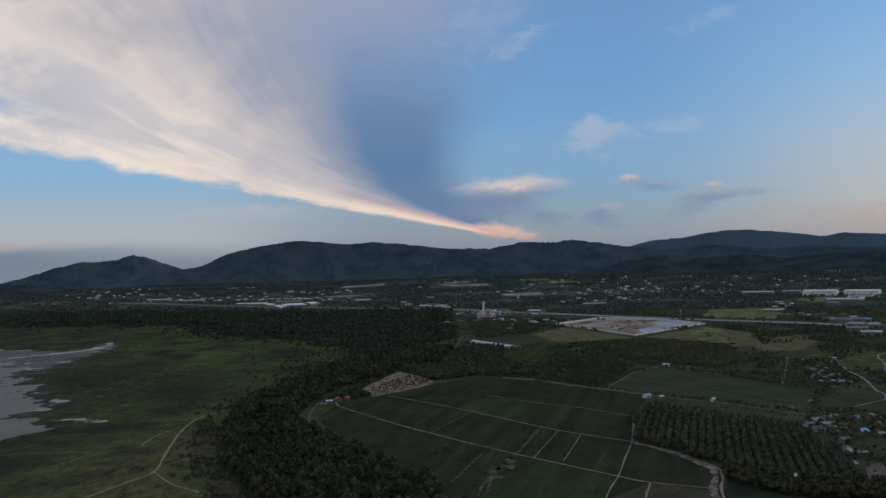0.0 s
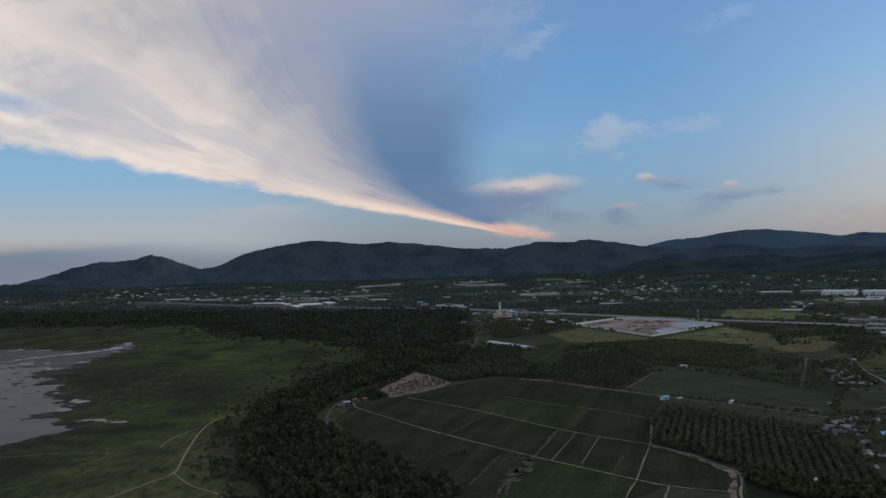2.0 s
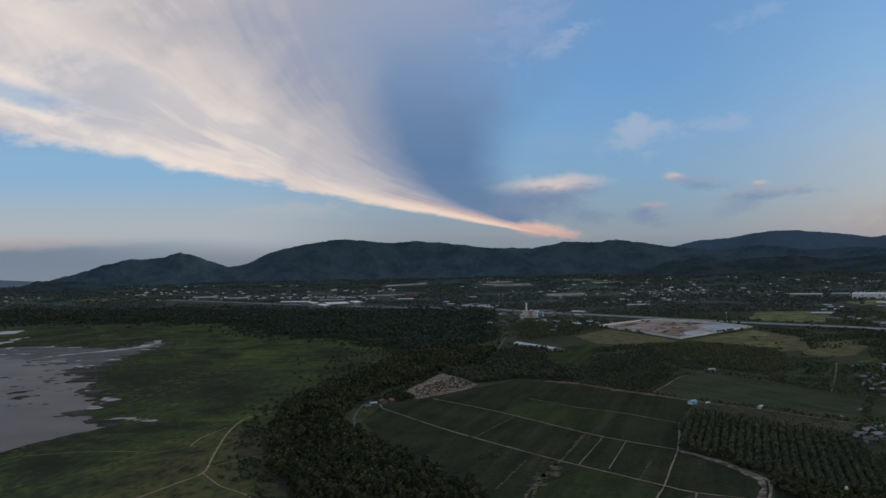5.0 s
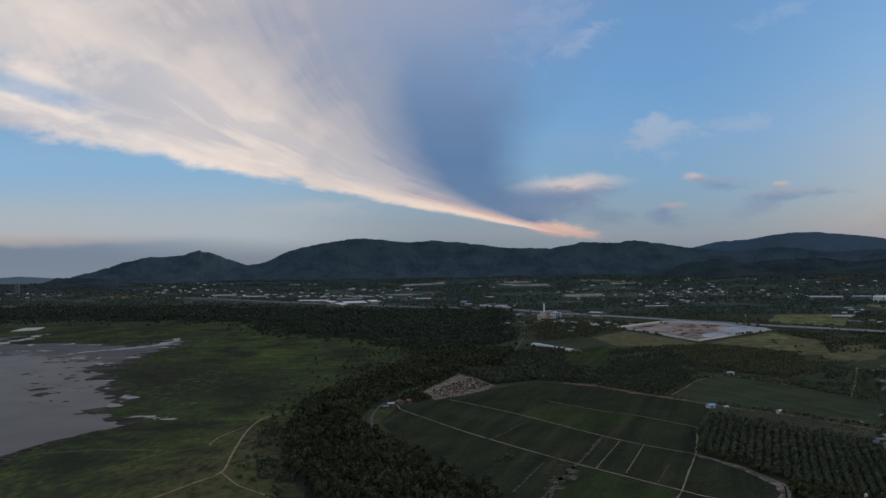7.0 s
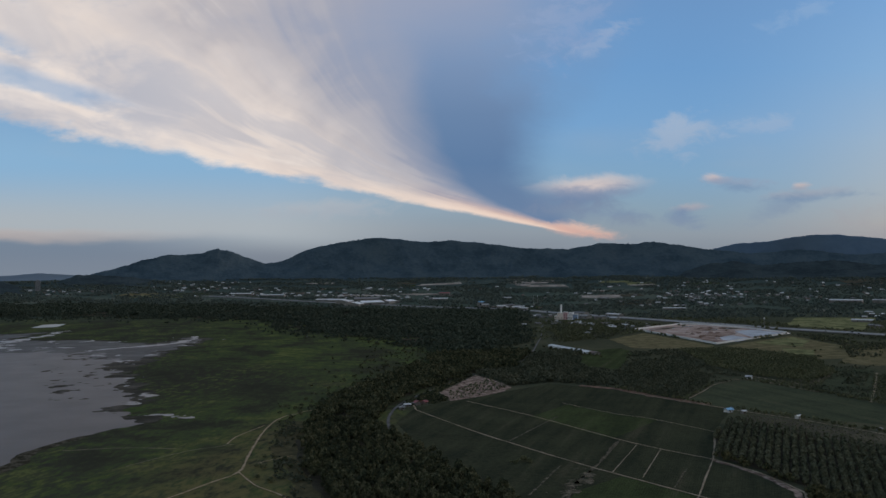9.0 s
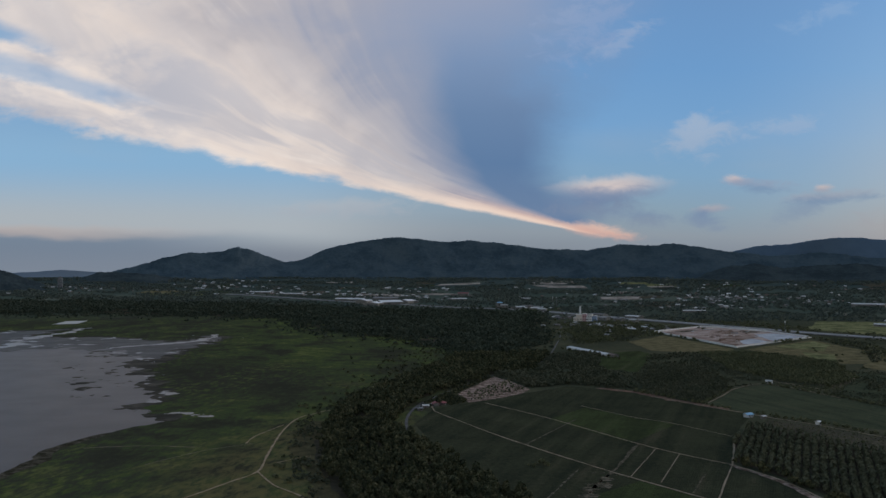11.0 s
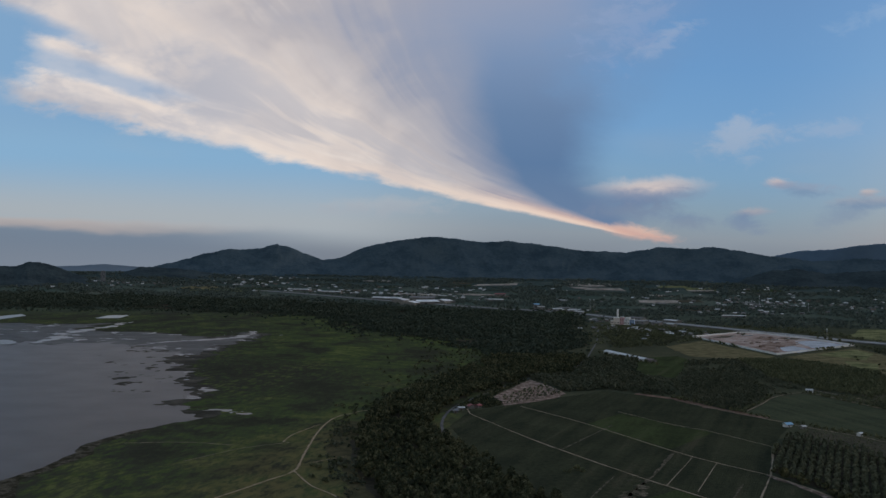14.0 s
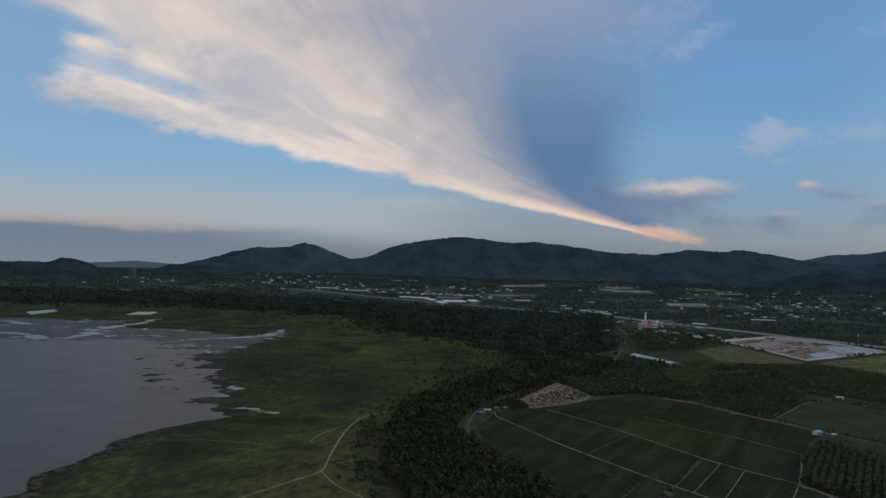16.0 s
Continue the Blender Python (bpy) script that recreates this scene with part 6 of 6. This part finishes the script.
warehouse(13, 7, 6, 2.0, -57, 2677, 15, ROOF_WHITE, "low white workshop beside the highway")
warehouse(15, 8, 7, 2.0, -36, 2712, -10, ROOF_GREY, "grey workshop beside the highway")
warehouse(14, 8, 5, 2.0, -15, 2655, 25, ROOF_WHITE, "pale workshop beside the highway")
warehouse(12, 7, 5, 2.0, 6, 2605, -20, ROOF_WHITE, "pale workshop at the roadside")
warehouse(14, 7, 5, 2.0, -46, 3060, 5, ROOF_WHITE, "low white hall on the plain")
warehouse(40, 20, 9, 3.0, -500, 2990, 15, ROOF_GREY, "grey factory hall behind the white halls")
warehouse(26, 14, 7, 3.0, -630, 2960, -5, ROOF_WHITE, "pale hall beside the highway")
warehouse(34, 12, 7, 2.0, -850, 3170, 0, ROOF_WHITE, "long pale shed beside the highway")
warehouse(40, 12, 6, 2.0, -990, 3240, -5, ROOF_WHITE, "long pale shed beside the highway")
warehouse(8, 6, 15, 2.5, -118, 2715, 25, ROOF_BLUE, "tall grey block with a blue roof")
warehouse(10, 6, 9, 2.0, -104, 2705, 10, ROOF_PALE, "pale block beside the tall grey block")
warehouse(18, 10, 9, 3.0, -265, 3230, 0, ROOF_RED, "hall with a dark red roof")
warehouse(24, 10, 6, 2.0, -262, 3020, 10, ROOF_WHITE, "low pale hall on the plain")
warehouse(30, 9, 5, 1.5, 412, 2560, 0, ROOF_WHITE, "long low white shed")
warehouse(24, 10, 7, 2.0, 735, 1690, -25, ROOF_GREY, "grey hall standing beside the highway")
warehouse(15, 9, 7, 2.0, 652, 1476, -28, ROOF_GREY, "grey-roofed hall on the near side of the highway")
warehouse(14, 8, 6, 2.0, 640, 1400, -25, ROOF_WHITE, "pale hall on the near side of the highway")
warehouse(14, 7, 5, 2.0, 726, 1721, -55, ROOF_PALE, "low roadside hall beside the highway")
warehouse(10, 5, 5, 2.0, 726, 1684, -50, ROOF_GREY, "low roadside hall beside the highway")
warehouse(16, 8, 5, 2.0, 706, 1595, -60, ROOF_PALE, "low roadside hall beside the highway")
warehouse(12, 6, 5, 2.0, 721, 1574, 20, ROOF_WHITE, "low roadside hall beside the highway")
warehouse(10, 5, 5, 2.0, 715, 1531, -55, ROOF_GREY, "low roadside hall beside the highway")
warehouse(9, 5, 5, 2.0, 774, 1771, 30, ROOF_PALE, "low roadside hall beside the highway")
warehouse(12, 6, 5, 2.0, 726, 1758, -50, ROOF_GREY, "low roadside hall beside the highway")
warehouse(8, 5, 5, 2.0, 768, 1698, -40, ROOF_BLUE, "low roadside hall beside the highway")
warehouse(5, 4, 4, 1.5, 784, 2207, -40, ROOF_WHITE, "small white-roofed hall behind the meadow")
warehouse(7, 4, 4, 1.5, 831, 2297, 10, ROOF_WHITE, "small white-roofed hall behind the meadow")
warehouse(5, 4, 4, 1.5, 814, 2212, -50, ROOF_WHITE, "small white-roofed hall behind the meadow")
warehouse(6, 4, 4, 1.5, 851, 2284, 40, ROOF_WHITE, "small white-roofed hall behind the meadow")
warehouse(9, 4, 4, 1.5, 848, 2360, -35, ROOF_WHITE, "small white-roofed hall behind the meadow")
warehouse(22, 8, 5, 2.0, 735, 2080, -40, ROOF_WHITE, "long white shed behind the meadow")
warehouse(20, 10, 6, 2.0, 150, 2400, -45, ROOF_GREY, "low hall standing beside the highway")
warehouse(22, 10, 6, 2.0, 230, 2330, -50, ROOF_WHITE, "low hall standing beside the highway")

warehouse(14, 8, 7, 2.0, 152, 2268, -45, ROOF_PALE, "pale hall behind the factory")
warehouse(12, 7, 6, 2.0, 186, 2236, -45, ROOF_GREY, "grey hall behind the factory")
warehouse(10, 6, 6, 2.0, 216, 2200, -50, ROOF_WHITE, "small white hall behind the factory")


def tower_block(x, y, rot):
    """A slab of flats: walls, flat roof and rows of windows with sills."""
    base = tagged(new("apartment_tower"), "tall grey apartment tower on the far plain", "tower block")
    part("wall", box_mesh(-8, -6, 0, 8, 6, 40), WALL_GREY, base)
    part("roof", box_mesh(-8.4, -6.4, 40.01, 8.4, 6.4, 41), ROOF_GREY, base)
    part("lift_house", box_mesh(-3, -2.5, 41.01, 3, 2.5, 44.5), WALL_GREY, base)
    pane = box_mesh(-1.1, -0.06, 0, 1.1, 0.05, 1.5)
    first = part("window", pane, GLASS, base)
    first.location = (-6.0, -6.0, 2.0)
    for level in range(12):
        for k in range(5):
            if level or k:
                again_pane = new("window", first.data)
                again_pane.parent = base
                again_pane.location = (-6.0 + 3.0 * k, -6.0, 2.0 + 3.15 * level)
    base.matrix_basis = Matrix.LocRotScale(lie(x, y), Euler((0, 0, radians(rot))), None)


tower_block(-1775, 3300, 25)

# small far houses of the town
town = [house("house", w, d, 3.0, 1.8, WALL, m, label, "house", "houses of the far town", 1) for w, d, m, label in (
    (5.0, 3.8, ROOF_WHITE, "far town house with a pale roof"), (4.6, 3.6, ROOF_GREY, "far town house with a grey roof"), (5.5, 3.2, ROOF_RUST, "far town house with a brown roof"), (9.0, 5.0, ROOF_GREY, "larger far town building with a grey roof"))]
house_rng = random.Random(13)
near_first = np.argsort(np.argsort(np.hypot(town_at[:, 0], town_at[:, 1])))
far_wall, far_pale, far_brown = bmesh.new(), bmesh.new(), bmesh.new()
scratch = bpy.data.meshes.new("scratch")
for i, (x, y) in enumerate(town_at):
    k, rot, size = house_rng.choice((0, 1, 1, 0, 1, 2, 3)), house_rng.uniform(-50, 50), house_rng.uniform(0.6, 1.25)
    if i < 4:
        town[i].matrix_basis = Matrix.LocRotScale(lie(x, y), Euler((0, 0, radians(rot))), None)
    elif near_first[i] < 215:
        again(town[k], x, y, rot, size)
    else:
        spin = Matrix.LocRotScale(lie(x, y), Euler((0, 0, radians(rot))), [size] * 3)
        (w, d), roof_bm = ((5.0, 3.6), far_pale) if k < 2 else ((4.6, 3.4), far_brown)
        for source, target in ((gable_walls(w, d, 3.0, 1.8), far_wall), (gable_roof(w, d, 3.0, 1.8), roof_bm)):
            source.transform(spin)
            scratch.clear_geometry()
            source.to_mesh(scratch)
            source.free()
            target.from_mesh(scratch)
for bm, m, name, label in ((far_wall, WALL, "far_house_walls", "walls of the farthest small houses on the plain"), (far_pale, ROOF_WHITE, "far_pale_roofs", "pale roofs of the farthest small houses"), (far_brown, ROOF_RUST, "far_brown_roofs", "brown roofs of the farthest small houses")):
    data = bpy.data.meshes.new(name)
    bm.to_mesh(data)
    bm.free()
    data.materials.append(m)
    tagged(new(name, data), label, "houses", kind="stuff")
bpy.data.meshes.remove(scratch)

# the walled building site
SITE = [(225, 1886), (312, 1534), (494, 1768), (446, 1925), (376, 2040), (344, 2050)]
plot("building_site", SITE, RUBBLE, 0.2, "levelled building site of pale fill inside a white wall", "site", 20, 0.0)
plot("earth_patch", [(301, 1678), (345, 1772), (398, 1817), (397, 1764), (346, 1674), (336, 1604), (315, 1571)], RED_EARTH, 0.34, "reddish bare earth on the building site", "earth", 9, 6.0, 5)
plot("earth_patch", [(342, 1904), (372, 1971), (397, 1916), (368, 1832), (340, 1829)], RED_EARTH, 0.36, "churned reddish earth on the building site", "earth", 9, 8.0, 15)
plot("earth_patch", [(250, 1868), (262, 1890), (310, 1960), (320, 1950), (280, 1880)], FAINT, 0.35, "weedy ground inside the site wall", "earth", 9, 6.0, 16)
plot("earth_patch", [(404, 1952), (437, 1914), (420, 1880), (396, 1890)], FAINT, 0.37, "weedy corner of the building site", "earth", 9, 6.0, 17)
plot("slab", [(347, 1680), (377, 1725), (398, 1652), (357, 1580), (339, 1612)], SLAB, 0.42, "pale concrete slab on the building site", "slab", 12, 2.5, 6)
plot("slab", [(407, 1831), (449, 1867), (485, 1773), (450, 1704), (406, 1664), (403, 1743)], SLAB, 0.46, "second pale concrete slab on the building site", "slab", 12, 4.0, 7)
site_rng = random.Random(41)


def earth_mound(x, y, r, h, seed, material, label):
    """A heap of tipped earth with uneven slopes."""
    bm = bmesh.new()
    bmesh.ops.create_icosphere(bm, subdivisions=3, radius=1.0)
    for v in bm.verts:
        rise = noise.noise(v.co * 2.2 + Vector((seed, 0, 0)))
        v.co = Vector((v.co.x * r * (1 + 0.3 * rise), v.co.y * r * 1.3 * (1 + 0.3 * rise), max(-0.1, v.co.z) * h * (1 + 0.5 * rise)))
    data = bpy.data.meshes.new("earth_mound")
    bm.to_mesh(data)
    bm.free()
    data.materials.append(material)
    ob = tagged(new("earth_mound", data), label, "earth mound", "earth mounds on the site")
    ob.location = lie(x, y, 0.3)


for k in range(22):
    cx, cy = site_rng.choice(((370, 1900), (350, 1800), (310, 1760), (330, 1660), (410, 1890)))
    earth_mound(cx + site_rng.uniform(-22, 22), cy + site_rng.uniform(-45, 45), site_rng.uniform(2.5, 6), site_rng.uniform(1.0, 2.6), k * 3.1, site_rng.choice((RED_EARTH, RUBBLE, RED_BANK)), "rough mound of tipped earth on the building site")
for x, y, rot, n in ((330, 1962, 10, 5), (408, 1905, 60, 4), (392, 1760, 65, 6), (300, 1900, 60, 3), (365, 1870, -30, 4)):
    base = tagged(new("low_wall"), "unfinished low concrete wall on the site", "wall", "low walls on the site")
    for i in range(n):
        part("panel", box_mesh(i * 5.0, -0.12, 0, i * 5.0 + 4.8, 0.12, 1.2 + 0.5 * (i % 2)), SLAB, base)
    base.matrix_basis = Matrix.LocRotScale(lie(x, y, 0.2), Euler((0, 0, radians(rot))), None)
set_trees([tree_kind("tree", 9.0, 4.0, 4.0, 90, LEAF_SHRUB, 140, "dark tree standing on the building site", "trees on the site", 0.32)], [(326, 1974), (337, 1968), (330, 1950), (478, 1900), (474, 1850), (486, 1830), (470, 1925)], 42, (0.6, 1.1))
for k, ((ax, ay), (bx, by)) in enumerate(zip(SITE, SITE[1:] + SITE[:1])):
    length = math.hypot(bx - ax, by - ay)
    base = tagged(new("site_wall"), "white concrete panel wall round the building site", "wall", "walls of the site")
    count = int(length / 12)
    panel = None
    for i in range(count):
        f = (i + 0.5) / count
        if panel is None:
            panel = part("panel", box_mesh(-length / count / 2 + 0.15, -0.09, 0, length / count / 2 - 0.15, 0.09, 2.9), WALL_WHITE, base)
            one, slim = panel, part("post", box_mesh(-0.16, -0.16, 0, 0.16, 0.16, 2.5), WALL_WHITE, base)
            peg = slim
        else:
            one, peg = new("panel", panel.data), new("post", slim.data)
            one.parent = peg.parent = base
        one.location = ((i + 0.5) * length / count, 0, 0)
        peg.location = (i * length / count, 0, 0)
    base.matrix_basis = Matrix.LocRotScale(lie(ax, ay), Euler((0, 0, math.atan2(by - ay, bx - ax))), None)


def mast(x, y, h, label):
    """A lattice mast: three legs drawn in to the top, with rings of struts."""
    base = tagged(new("radio_mast"), label, "mast", "masts")
    for k in range(3):
        a = k * 2 * math.pi / 3
        bm = bmesh.new()
        lo, hi = Vector((math.cos(a) * 2.2, math.sin(a) * 2.2, 0)), Vector((math.cos(a) * 0.5, math.sin(a) * 0.5, h))
        ring = [[bm.verts.new(p + Vector((math.cos(q), math.sin(q), 0)) * 0.22) for q in (0, 2.1, 4.2)] for p in (lo, hi)]
        for i in range(3):
            bm.faces.new((ring[0][i], ring[0][(i + 1) % 3], ring[1][(i + 1) % 3], ring[1][i]))
        part("leg", bm, STEEL, base)
    for level in range(6):
        z = h * (level + 0.5) / 6
        r = 2.2 - 1.7 * z / h
        bm = bmesh.new()
        bmesh.ops.create_cone(bm, cap_ends=False, segments=3, radius1=r, radius2=r, depth=0.3, matrix=Matrix.Translation((0, 0, z)))
        part("brace", bm, STEEL, base)
    part("antenna", box_mesh(-0.8, -0.8, h - 3, 0.8, 0.8, h), WALL_WHITE, base)
    base.matrix_basis = pose(*lie(x, y))


mast(36, 2700, 34, "slim lattice radio mast beyond the wood")
mast(48, 2760, 30, "second slim lattice radio mast")
mast(500, 1975, 18, "short lattice mast beside the highway")
mast(560, 3000, 34, "lattice radio mast in the town")
mast(640, 2720, 30, "lattice radio mast on the plain")


def car_kind(long, high, label):
    base = tagged(new("car"), label, "car", "vehicles on the roads")
    bm = bmesh.new()
    box(bm, -long / 2, -0.9, 0.35, long / 2, 0.9, 1.0)
    bmesh.ops.bevel(bm, geom=bm.edges[:], offset=0.12, segments=1, affect="EDGES")
    part("body", bm, PAINT, base)
    part("cabin", box_mesh(-long * 0.28, -0.78, 1.0, long * 0.3, 0.78, high), GLASS, base)
    part("roof", box_mesh(-long * 0.24, -0.74, high, long * 0.26, 0.74, high + 0.06), PAINT, base)
    for sx in (-1, 1):
        for sy in (-1, 1):
            bm = bmesh.new()
            bmesh.ops.create_cone(bm, cap_ends=True, segments=10, radius1=0.34, radius2=0.34, depth=0.22, matrix=pose(sx * long * 0.31, sy * 0.82, 0.34, 90))
            part("wheel", bm, RUBBER, base)
    return base


cars = [car_kind(4.4, 1.5, "small car on the road"), car_kind(7.5, 2.9, "lorry on the highway")]
lane_points = smooth_line([(-422, 2819), (-241, 2707), (-43, 2625), (107, 2440), (285, 2215), (410, 2036), (522, 1868), (635, 1714), (727, 1540)], 26)
seen_cars = 0
for q, after in list(zip(lane_points, lane_points[1:])):
    if random.random() < 0.62:
        continue
    rot = math.degrees(math.atan2(after.y - q.y, after.x - q.x))
    side = random.choice((-3.5, 3.2))
    x, y = q.x + side, q.y + side * 0.7
    m = Matrix.LocRotScale(lie(x, y, 1.31), Euler((0, 0, radians(rot))), None)
    k = 0 if random.random() < 0.7 else 1
    if seen_cars < 2:
        cars[seen_cars].matrix_basis = m
    else:
        copy_thing(cars[k], m).matrix_basis = m
    seen_cars += 1
for x, y, rot in ((-112, 853, 70), (-113, 846, 75), (-104, 876, 60)):
    m = Matrix.LocRotScale(lie(x, y, 0.31), Euler((0, 0, radians(rot))), None)
    copy_thing(cars[0], m).matrix_basis = m
